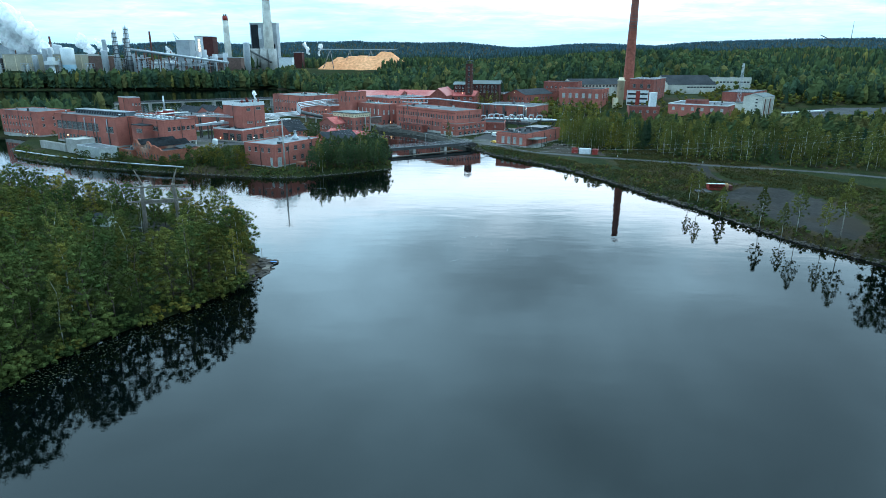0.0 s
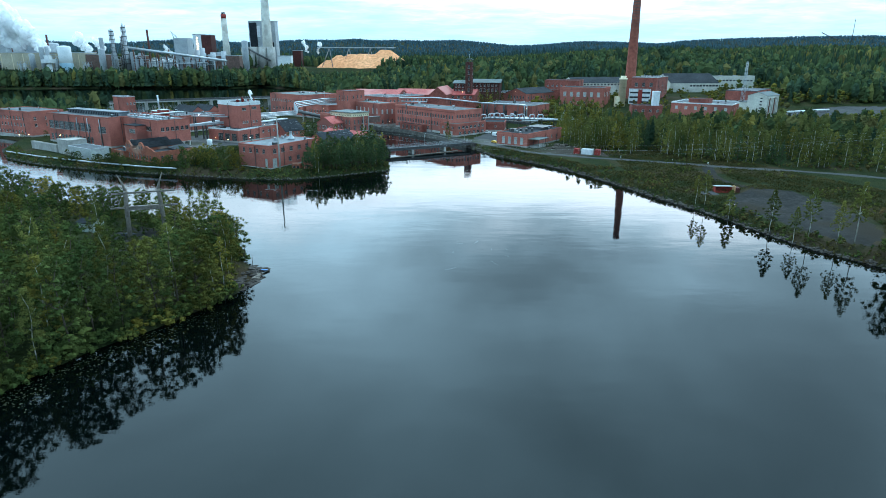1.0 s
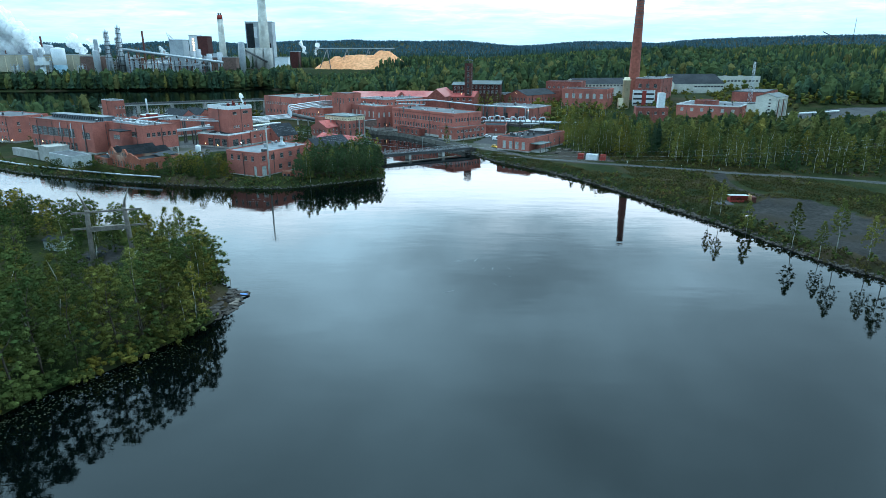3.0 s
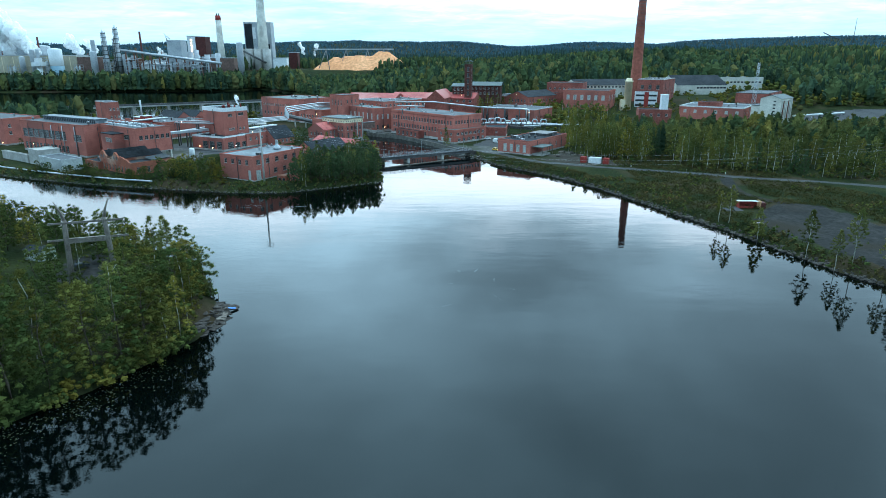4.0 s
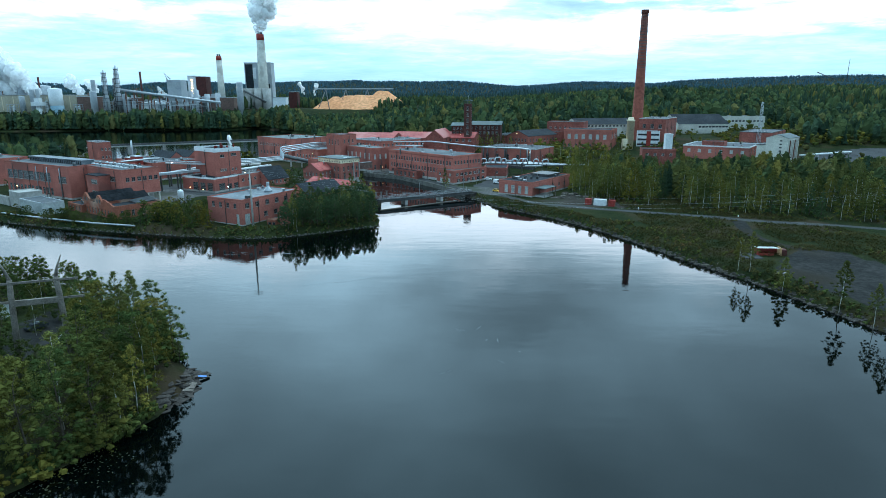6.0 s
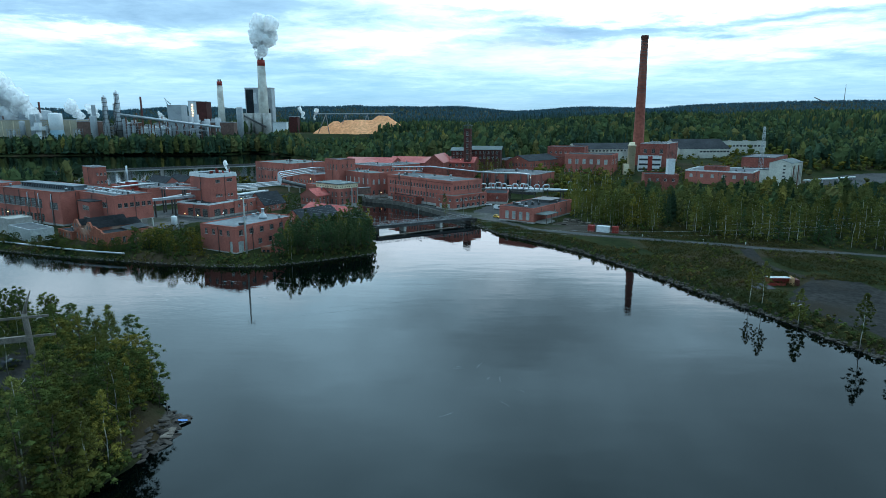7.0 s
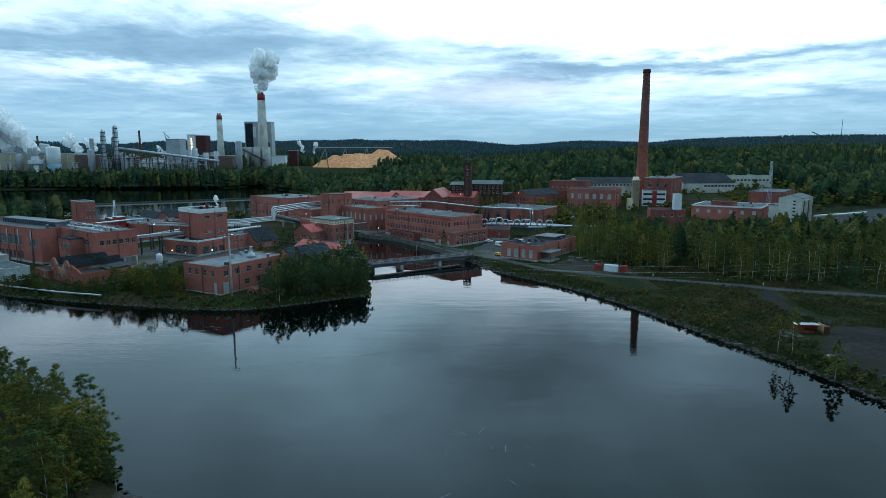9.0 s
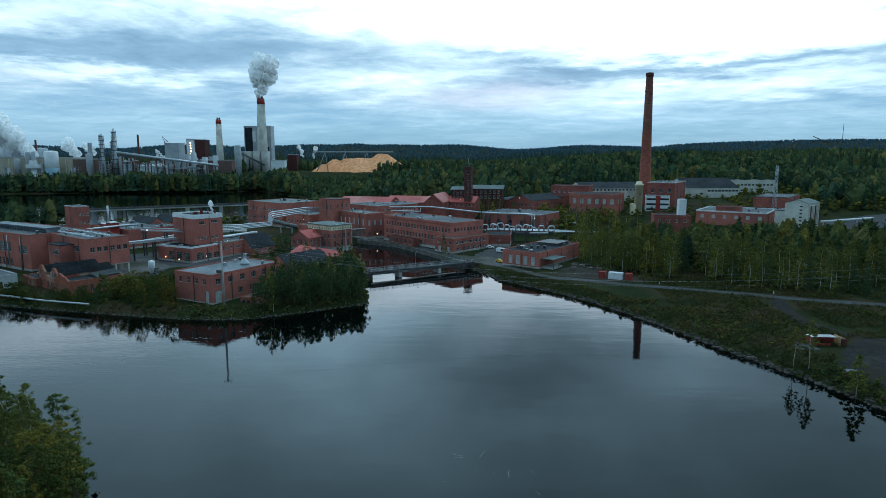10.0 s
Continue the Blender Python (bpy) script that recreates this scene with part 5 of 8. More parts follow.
for side in (-2.25, 2.25):
    for z in (4.7, 5.1, 5.45):
        part("rail", boxes((0, BL, side - 0.04, side + 0.04, z - 0.04, z + 0.04)), METAL, br)
    for i in range(26):
        p = new("railing_post", post_me)
        p.parent, p.matrix_basis = br, pose(i * 2.0, side, 4.3)
for x in (17, 36):
    part("pier", boxes((x - 0.7, x + 0.7, -2.2, 2.2, -2.5, 3.0)), CONCRETE, br)
part("abutment", boxes((-3, 1.0, -2.6, 2.6, -2, 3.85)), STONE, br)
part("abutment", boxes((BL - 1, BL + 4, -2.6, 2.6, -2, 3.85)), STONE, br)
boom = thing("timber_boom", pose(2.5, 321, 0, 0, 0, 217), "floating timber boom across the channel mouth", "boom")
part("log", boxes((0, 42, -0.3, 0.3, -0.2, 0.3)), WOOD, boom)

# retaining wall of the channel: courses of stone
wall_pts = [(9, 331), (1, 345), (-11, 366), (-31, 396), (-55, 412)]
bm = bmesh.new()
for (ax, ay), (bx, by) in zip(wall_pts, wall_pts[1:]):
    d = Vector((bx - ax, by - ay)).normalized()
    s = Vector((d.y, -d.x)) * 0.9
    lowv = [(ax, ay), (bx, by), (bx + s.x, by + s.y), (ax + s.x, ay + s.y)]
    a = [bm.verts.new((x, y, -2)) for x, y in lowv]
    b = [bm.verts.new((x, y, 2.38)) for x, y in lowv]
    bm.faces.new(b)
    for i in range(4):
        bm.faces.new((a[i], a[(i + 1) % 4], b[(i + 1) % 4], b[i]))
tagged(part("retaining_wall", bm, STONE_WALL, None), "rough granite retaining wall of the channel", "wall", kind="structure")

# quay kerb on the far bank
quay = [(-221, 294), (-196, 279.6), (-162, 264.6), (-149.5, 259.9), (-135.4, 254.6), (-117, 249.6)]
bm = bmesh.new()
for (ax, ay), (bx, by) in zip(quay, quay[1:]):
    tube(bm, [(ax, ay, 2.6), (bx, by, 2.6)], 0.32, 8)
tagged(part("flood_pipe", bm, METAL, None), "long pale pipe along the quay edge", "pipe", kind="structure")

# the road bridge over the far river
fb = thing("far_bridge", pose(-335, 522, 0, 0, 0, 32), "long low concrete road bridge over the far river", "bridge")
part("deck", boxes((0, 190, -4, 4, 6.5, 7.6)), CONCRETE, fb)
part("parapet", boxes((0, 190, -4.1, -3.8, 7.6, 8.7)), METAL_DARK, fb)
part("parapet", boxes((0, 190, 3.8, 4.1, 7.6, 8.7)), METAL_DARK, fb)
for i in range(7):
    part("pier", boxes((10 + i * 28, 12.4 + i * 28, -3, 3, -3, 6.5)), CONCRETE, fb)


# ---- the pulp mill beyond the far river ----
GRP = "pulp mill"


def block(name, label, x0, x1, y, depth, z0, z1, m, cat="building"):
    ob = thing(name, pose((x0 + x1) / 2, y, z0), label, cat, GRP)
    w = (x1 - x0) / 2
    part("wall", boxes((-w, w, 0, depth, -12, z1 - z0)), m, ob)
    part("roof_edge", boxes((-w - 0.4, w + 0.4, -0.4, depth + 0.4, z1 - z0, z1 - z0 + 0.9)), METAL, ob)
    return ob


def stack(name, label, x, y, z0, z1, r0, r1, m, tip=None, cat="chimney"):
    ob = thing(name, pose(x, y, z0), label, cat, GRP)
    h = z1 - z0
    k = 0.92 if tip else 1.0
    part("shaft", lathe(bmesh.new(), [(r0, -12), (r0 + (r1 - r0) * k, h * k)], seg=18), m, ob)
    if tip:
        part("band", lathe(bmesh.new(), [(r0 + (r1 - r0) * k + 0.03, h * k), (r1 + 0.03, h)], seg=18), tip, ob, "red band at the tip")
        part("flues", lathe(lathe(bmesh.new(), [(r1 * 0.3, h), (r1 * 0.3, h + 3)], -r1 * 0.4, 0, 10), [(r1 * 0.3, h), (r1 * 0.3, h + 3)], r1 * 0.4, 0, 10), METAL_DARK, ob)
    return ob


PAINT_DARK = surf("dark_red_paint", (0.06, 0.02, 0.018), (0.09, 0.028, 0.024), 0.3, 0.7)
stack("chimney", "tall white concrete chimney with a red tip", -299.5, 1030, 28, 139.7, 9.0, 5.7, CONCRETE_PALE, PAINT_RED)
stack("chimney", "pale concrete chimney with a red tip", -356, 1000, 28, 106, 6.0, 3.9, CONCRETE_PALE, PAINT_RED)
stack("steel_stack", "slender dark steel stack", -430, 900, 28, 80, 1.4, 1.3, PAINT_DARK)
stack("steel_stack", "slender dark steel stack", -595.7, 935, 28, 74, 1.4, 1.3, PAINT_DARK)
b_ = block("recovery_boiler", "tall white and dark clad boiler house", -333, -290, 1045, 18, 28, 98, PALE)
part("dark_panel", boxes((-20, -8, -0.3, -0.05, 6, 68)), ROOF_DARK, b_)
part("dark_panel", boxes((13, 18, -0.3, -0.05, 6, 38)), ROOF_DARK, b_)
part("white_panel", boxes((-8, -3, -0.5, -0.31, 46, 63)), WHITE, b_)
part("duct", tube(bmesh.new(), [(-4, -3, 6), (-4, -3, 24), (2, -3, 34), (4, -3, 40)], 2.2, 10), METAL, b_)
for i in range(4):
    stack("silo", "concrete chip silo in a row", -326 + i * 13.2, 1000, 28, 58.5, 6.5, 6.5, CONCRETE, cat="silo")
part("bar", boxes((-5, 5, -0.2, -0.05, 0, 2)), WHITE, block("red_block", "red clad block with a white side", -394, -379, 1000, 20, 28, 75.5, PAINT_DARK))
block("white_block", "white clad block beside a red one", -407, -394.5, 1000, 20, 28, 76.5, WHITE)
for i in range(6):
    part("lit_window", boxes((-1, 1, -0.3, -0.05, 22 + i * 4, 24 + i * 4)), LAMP, bpy.data.objects["white_block"])
w_ = block("white_block", "white clad dryer building with a gantry", -395, -376, 902, 20, 28, 68, PALE)
part("crane", tube(bmesh.new(), [(-8, 0, 40), (-12, 0, 50), (-4, 0, 42)], 0.8, 6), METAL, w_)
TAN = surf("tan_sheet", (0.34, 0.30, 0.22), (0.46, 0.41, 0.31), 0.05, 0.8, mottle=0.3)
h_ = block("pale_hall", "long tan-clad mill hall", -650, -526, 905, 30, 24, 48.6, TAN)
for k in range(8):
    part("pilaster", boxes((-60 + k * 16, -59 + k * 16, -0.5, -0.05, -4, 23)), CREAM, h_)
block("pale_hall", "wide brown brick mill hall", -524, -496, 903, 30, 24, 46.6, BRICK_BROWN)
block("pale_hall", "long white sheet-clad storehouse", -440, -330, 930, 20, 24, 40, WHITE)
block("pale_hall", "long red brick store house", -400, -312, 925, 14, 26, 45, BRICK_BROWN)
block("pale_hall", "low white house by the silos", -256, -237, 925, 12, 28, 45, WHITE)
block("pale_hall", "tall grey blocks at the mill edge", -720, -640, 985, 30, 28, 62, PALE)
block("pale_hall", "red and white filter house", -268, -254, 1060, 14, 28, 53, PAINT_DARK)
TANK_BLUE = surf("blue_grey_paint", (0.20, 0.30, 0.36), (0.26, 0.36, 0.42), 0.1, 0.6, mottle=0.3)
for k, (x, y, r, z) in enumerate(((-545.5, 890, 8.6, 57.5), (-299, 915, 4.4, 66), (-597, 945, 10, 62), (-622, 940, 9, 64), (-595, 893, 3.6, 47.4), (-579.6, 893, 3.4, 56.6), (-572, 893, 2.6, 57), (-493, 893, 2.8, 69), (-490.5, 885, 4.2, 54), (-455, 900, 3.4, 50), (-648, 935, 9, 60))):
    t_ = thing("storage_tank", pose(x, y, 26), "pale steel process tank", "tank", GRP)
    h = z - 26
    part("shell", lathe(bmesh.new(), [(r, -10), (r, h - 1), (r * 0.9, h), (0.2, h + r * 0.12)], seg=20), PALE if k else WHITE, t_)
    if k == 0:
        part("band", lathe(bmesh.new(), [(r + 0.1, -10), (r + 0.1, 9)], seg=20), TANK_BLUE, t_, "blue-grey painted lower band")
for k in range(6):
    stack("scrubber", "domed pale steel process vessel", -400 + k * 13, 915 + (k % 3) * 6, 26, 50 + (k % 4) * 2, 4.5, 3.6, PALE, cat="vessel")
wt = thing("water_tower", pose(-561.5, 876, 22), "white square-headed water tower", "tower", GRP)
part("leg", lathe(bmesh.new(), [(4.0, -6), (3.4, 13)], seg=14), WHITE, wt)
part("head", boxes((-6.6, 6.6, -6, 6, 13, 18.2), (-3.4, 3.4, -3.4, 3.4, 18.2, 23.4)), WHITE, wt)
for x, y, z1 in ((-482, 902, 82.6), (-464.5, 902, 88.7), (-472.5, 912, 74)):
    to = thing("process_tower", pose(x, y, 28), "slender steel process tower with platforms", "tower", GRP)
    h = z1 - 28
    part("column", lathe(bmesh.new(), [(4.2, -8), (3.4, h * 0.35), (2.4, h * 0.4), (2.2, h * 0.9), (0.8, h)], seg=12), METAL, to)
    for i in range(9):
        r = 5.2 - i * 0.25
        part("platform", lathe(bmesh.new(), [(r, h * (i + 1) / 10), (r, h * (i + 1) / 10 + 0.8)], seg=10), METAL_DARK, to)
    bm = bmesh.new()
    for sx, sy in ((-5, 0), (5, 0), (0, -5)):
        tube(bm, [(sx, sy, -8), (sx * 0.6, sy * 0.6, h * 0.95)], 0.35, 5)
    part("frame", bm, METAL_DARK, to)
cv = thing("conveyor", pose(0, 0, 0), "long sloping covered conveyor on trestles", "conveyor", GRP)
part("gallery", tube(bmesh.new(), [(-458, 896, 56), (-318, 890, 38.5)], 1.9, 6), METAL, cv)
for i in range(12):
    x = -450 + i * 11.5
    part("trestle", boxes((x - 0.6, x + 0.6, 893, 895, 10, 54 - (x + 458) * 0.125)), RUST, cv)
cv = thing("conveyor", pose(0, 0, 0), "grey conveyor leaning on the silos", "conveyor", GRP)
part("gallery", tube(bmesh.new(), [(-318, 990, 55), (-284, 985, 38)], 1.6, 6), METAL_DARK, cv)
rng = random.Random(21)
CREAM_DARK = surf("dirty_cream_sheet", (0.27, 0.235, 0.17), (0.36, 0.31, 0.23), 0.08, 0.8)
for i in range(60):
    x = -720 + i * 6.4 + rng.uniform(-3, 3)
    w, d, z = rng.uniform(4, 11), rng.uniform(6, 16), rng.uniform(34, 46)
    p_ = block("plant_block", "small pale plant block with pipework", x - w, x + w, 905 + rng.uniform(0, 55), d, 26, z, rng.choice((PALE, CONCRETE, METAL_DARK, CONCRETE, BRICK_BROWN, CREAM_DARK, RUST)))
    h = z - 26
    for k in range(rng.randrange(1, 4)):
        zz = h * (0.35 + 0.2 * k)
        part("window_band", boxes((-w * 0.85, w * 0.85, -0.25, -0.03, zz, zz + 1.3)), GLASS, p_)
    part("roof_house", boxes((-w * 0.5, w * 0.2, d * 0.2, d * 0.7, h + 0.9, h + rng.uniform(2.5, 5))), rng.choice((METAL, PALE, METAL_DARK)), p_)
    if rng.random() < 0.6:
        part("flue", lathe(bmesh.new(), [(0.8, h), (0.7, h + rng.uniform(5, 16))], w * 0.6, d * 0.4, 10), rng.choice((METAL, RUST, METAL_DARK)), p_)
    if rng.random() < 0.6:
        part("down_duct", tube(bmesh.new(), [(-w - 0.8, -1, -8), (-w - 0.8, -1, h * 0.8), (-w * 0.3, -1, h * 0.95)], 0.8, 8), METAL, p_)
for i in range(8):
    x = -636 + i * 40 + rng.uniform(-9, 9)
    w, d, levels = rng.uniform(3, 7), 7, rng.randrange(3, 7)
    fr_ = thing("process_plant", pose(x, 884 + rng.uniform(-3, 3), 26), "open steel process plant with decks and pale vessels", "plant building", GRP)
    for sx in (-w, w):
        for sy in (0, d):
            part("column", boxes((sx - 0.25, sx + 0.25, sy - 0.25, sy + 0.25, -8, levels * 3.6)), METAL, fr_)
    for k in range(levels):
        part("deck", boxes((-w - 0.6, w + 0.6, -0.6, d + 0.6, k * 3.6 + 3.1, k * 3.6 + 3.5)), METAL, fr_)
    for sx in (-w * 0.5, w * 0.5):
        part("vessel", lathe(bmesh.new(), [(w * 0.34, -4), (w * 0.34, levels * 3.2 - 2), (w * 0.1, levels * 3.2)], sx, d * 0.3, 12), rng.choice((PALE, WHITE, OFFWHITE)), fr_)
rk = thing("pipe_rack", pose(0, 0, 0), "long steel pipe racks along the pulp mill", "pipe rack", GRP)
for k in range(4):
    part("run", tube(bmesh.new(), [(-452 + 9 * k, 893 + k, 36 + 2.2 * k), (-335 - 8 * k, 888 + k, 34 + 1.4 * k)], 0.45, 6), METAL, rk)
for k in range(15):
    part("post", boxes((-450 + k * 8, -449.3 + k * 8, 890, 891, 18, 45 - k * 0.45)), RUST if k % 2 else METAL_DARK, rk)
for k in range(5):
    d_ = thing("storage_dome", pose(-427 + k * 7.6, 898, 26), "white domed shelter below the conveyor", "shelter", GRP)
    part("dome", lathe(bmesh.new(), [(5.6, -8), (5.6, 8), (5.0, 11), (3.4, 13.4), (0.3, 14.6)], seg=18), WHITE, d_)

# one long heap of wood chips under the stacker: cones poured side by side
bm = bmesh.new()
HX, HY = np.meshgrid(np.linspace(-222, -66, 79), np.linspace(955, 1040, 43))
HZ = np.full(HX.shape, -6.0)
for cx, cy, top, flat in ((-196, 1002, 12, 5), (-180, 1000, 19, 4), (-160, 998, 20.5, 7), (-142, 998, 21.5, 8), (-128, 998, 21, 6), (-112, 1000, 27.5, 3), (-103, 999, 27, 4), (-92, 1000, 19, 3)):
    HZ = np.maximum(HZ, top - 0.72 * np.maximum(0, np.hypot(HX - cx, HY - cy) - flat))
HZ += 0.6 * (wave(HX, HY, 14, 21) - 0.5) + 0.25 * (wave(HX, HY, 3, 22) - 0.5)
hv = [[bm.verts.new(p) for p in zip(rx_, ry_, rz_)] for rx_, ry_, rz_ in zip(HX, HY, HZ)]
for ra, rb in zip(hv, hv[1:]):
    for i in range(len(ra) - 1):
        bm.faces.new((ra[i], ra[i + 1], rb[i + 1], rb[i])).smooth = True
ob = new("chip_heap", mesh_of("chip_heap", bm, CHIPS))
ob.matrix_world = pose(0, 0, 27)
tagged(ob, "large orange-tan heap of wood chips", "wood chips", "chip heaps", "stuff")
st = thing("stacker_gallery", pose(0, 0, 0), "steel conveyor gallery on leaning legs above the chip heaps", "conveyor", GRP)
part("gallery", boxes((-215, -92, 1006, 1009, 57, 58.6)), METAL, st)
for x in (-196, -165, -132, -108):
    part("leg", tube(bmesh.new(), [(x, 1006, 57), (x + 12, 966, 28)], 0.6, 5), METAL_DARK, st)
    part("leg", tube(bmesh.new(), [(x, 1006, 57), (x - 5, 970, 30)], 0.6, 5), METAL_DARK, st)

# the whole mill stands behind the trees of the far bank
MILL = Matrix.Translation((1.6, 42, 50)) @ Matrix.Scale(1.075, 4) @ Matrix.Translation((-1.6, -42, -50))
for ob in [o for o in bpy.data.objects if o.get("group") in (GRP, "chip heaps")]:
    ob.matrix_world = MILL @ ob.matrix_world

# ---- steam ----
STEAM = bpy.data.materials.new("steam")
STEAM.use_nodes = True
sn, sl = STEAM.node_tree.nodes, STEAM.node_tree.links
sn.clear()
sd, st_, tr_, m1, m2, so = sn.new("ShaderNodeBsdfDiffuse"), sn.new("ShaderNodeBsdfTranslucent"), sn.new("ShaderNodeBsdfTransparent"), sn.new("ShaderNodeMixShader"), sn.new("ShaderNodeMixShader"), sn.new("ShaderNodeOutputMaterial")
sd.inputs["Color"].default_value = st_.inputs["Color"].default_value = (1.0, 1.0, 1.0, 1)
sg, sr, snz = sn.new("ShaderNodeNewGeometry"), sn.new("ShaderNodeMapRange"), sn.new("ShaderNodeTexNoise")
snz.inputs["Scale"].default_value, snz.inputs["Detail"].default_value = 0.06, 6
sl.new(sg.outputs["Position"], snz.inputs["Vector"])
sr.inputs["From Min"].default_value, sr.inputs["From Max"].default_value = 0.35, 0.65
sr.inputs["To Min"].default_value, sr.inputs["To Max"].default_value = 0.7, 0.12
sl.new(snz.outputs[0], sr.inputs[0])
m1.inputs[0].default_value = 0.5
sl.new(sd.outputs[0], m1.inputs[1])
sl.new(st_.outputs[0], m1.inputs[2])
sl.new(sr.outputs[0], m2.inputs[0])
sl.new(m1.outputs[0], m2.inputs[1])
sl.new(tr_.outputs[0], m2.inputs[2])
sl.new(m2.outputs[0], so.inputs[0])


def steam(x, y, z, length, r0, r1, lean, puffs, seed, label):
    """A still plume of puffs, widening as it drifts."""
    rr = random.Random(seed)
    bm = bmesh.new()
    for i in range(puffs):
        t = (i + 0.5) / puffs
        r = r0 + (r1 - r0) * t ** 0.8
        c = Vector((lean * length * t * t + rr.uniform(-1, 1) * r * 0.55, rr.uniform(-1, 1) * r * 0.4, length * t))
        s = r * rr.uniform(0.3, 0.62)
        made = bmesh.ops.create_icosphere(bm, subdivisions=3, radius=s, matrix=Matrix.Translation(c))
        for v in made["verts"]:
            q = v.co - c
            k = noise.noise(v.co * (1.1 / max(s, 0.5)) + Vector((seed, 0, 0))) + 0.5 * noise.noise(v.co * (2.9 / max(s, 0.5)) + Vector((0, seed, 0)))
            v.co = c + q * (1 + 0.5 * k)
    for f in bm.faces:
        f.smooth = True
    ob = new("steam_plume", mesh_of("steam_plume", bm, STEAM))
    ob.matrix_world = MILL @ pose(x, y, z) if y > 800 else pose(x, y, z)
    return tagged(ob, label, "steam", "steam plumes", "stuff")


steam(-299.5, 1030, 140, 54, 6, 30, 0.25, 22, 1, "white steam rising from the tall chimney")
steam(-640, 930, 46, 66, 12, 34, -0.5, 22, 2, "wide bank of white steam over the pulp mill")
steam(-596, 925, 44, 46, 8, 24, -1.0, 18, 12, "wide bank of white steam over the pulp mill")
steam(-530, 925, 46, 24, 5, 13, -0.8, 12, 3, "white steam above the mill roofs")
steam(-530, 960, 50, 18, 5, 9, -0.7, 8, 4, "white steam above the mill roofs")
steam(-440, 985, 46, 14, 4, 6, -0.5, 6, 5, "small white steam puff drifting")
steam(-232, 1010, 50, 16, 3, 6, -0.5, 7, 6, "small white steam puff drifting")
steam(-216, 1020, 48, 16, 3, 6, 0.3, 6, 7, "small white steam puff drifting")
steam(-115, 350, 23.0, 6, 0.4, 1.9, 0.1, 9, 8, "thin steam above the brick tower block")


# ---- trees ----
def quad_leaves(rs, centres, spread_, per, size):
    """Leaf quads on the shells of clumps, facing outwards and up; returns corners (n, 4, 3)."""
    n = len(centres) * per
    way = rs.normal(0, 1, (n, 3))
    way /= np.linalg.norm(way, axis=1)[:, None]
    far = np.repeat(np.broadcast_to(spread_, (len(centres),)), per)[:, None] * rs.uniform(0.4, 1.25, (n, 1))
    c = np.repeat(centres, per, 0) + way * far * (0.95, 0.95, 0.7)
    nrm = way * 1.1 + (0, 0, 0.55) + rs.normal(0, 0.45, (n, 3))
    nrm /= np.linalg.norm(nrm, axis=1)[:, None] + 1e-6
    a = np.cross(nrm, rs.normal(0, 1, (n, 3)))
    a /= np.linalg.norm(a, axis=1)[:, None] + 1e-6
    b = np.cross(nrm, a)
    s = size * rs.uniform(0.6, 1.35, (n, 1))
    a, b = a * s * 0.62, b * s * 0.42
    return np.stack([c - a, c - b * 0.9, c + a, c + b * 0.9], 1)


def lumps(rs, centres, radii, seg=6, rings=4, rough=0.22, flat=0.75):
    """Closed, uneven bodies of foliage round the centres; returns corners (n, 4, 3)."""
    n = len(centres)
    ang = np.arange(seg) * 2 * np.pi / seg
    lat = np.linspace(-0.5, 0.5, rings + 1) * np.pi
    d = np.stack([np.cos(lat)[:, None] * np.cos(ang), np.cos(lat)[:, None] * np.sin(ang), np.broadcast_to(np.sin(lat)[:, None] * flat, (rings + 1, seg))], -1)
    k = 1 + rough * rs.normal(0, 1, (n, rings + 1, seg, 1)).clip(-1.6, 1.6)
    k[:, 0], k[:, -1] = k[:, :1, :1][:, 0], k[:, -1:, :1][:, 0]
    v = d[None] * k * np.asarray(radii).reshape(-1, 1, 1, 1) + np.asarray(centres)[:, None, None, :]
    w = np.roll(v, -1, axis=2)
    return np.stack([v[:, :-1], w[:, :-1], w[:, 1:], v[:, 1:]], 3).reshape(-1, 4, 3)


def leaf_mesh(name, q, m):
    v = q.reshape(-1, 3)
    return array_mesh(name, v, np.arange(len(v)).reshape(-1, 4), m)


def crown_centres(rs, n, kind, h, r):
    """Clump centres inside a crown of that kind, height and radius."""
    t = rs.rand(n) ** (0.8 if kind != "spruce" else 1.25)
    ang = rs.rand(n) * 2 * np.pi
    if kind == "broad":
        base, prof = 0.05, np.sin(np.pi * np.clip(t * 0.86 + 0.11, 0, 1)) ** 0.6
    elif kind == "birch":
        base, prof = 0.07, np.sin(np.pi * np.clip(t * 0.84 + 0.16, 0, 1)) ** 0.6 * (1.1 - 0.45 * t)
    elif kind == "lone":
        base, prof = 0.30, np.sin(np.pi * np.clip(t * 0.80 + 0.18, 0, 1)) ** 0.8 * (1.15 - 0.55 * t)
    elif kind == "pine":
        base, prof = 0.14, np.sin(np.pi * np.clip(t * 0.8 + 0.2, 0, 1)) ** 0.7
    else:
        base, prof = 0.08, (1 - t) ** 0.85 + 0.03
    lobes = 1 + 0.28 * np.sin(ang * 3 + t * 9 + rs.rand() * 6) + 0.18 * np.sin(ang * 5 - t * 17)
    rad = r * prof * lobes * np.sqrt(rs.uniform(0.25, 1.0, n))
    return np.stack([rad * np.cos(ang), rad * np.sin(ang), h * (base + (1 - base) * t * 0.97)], -1)


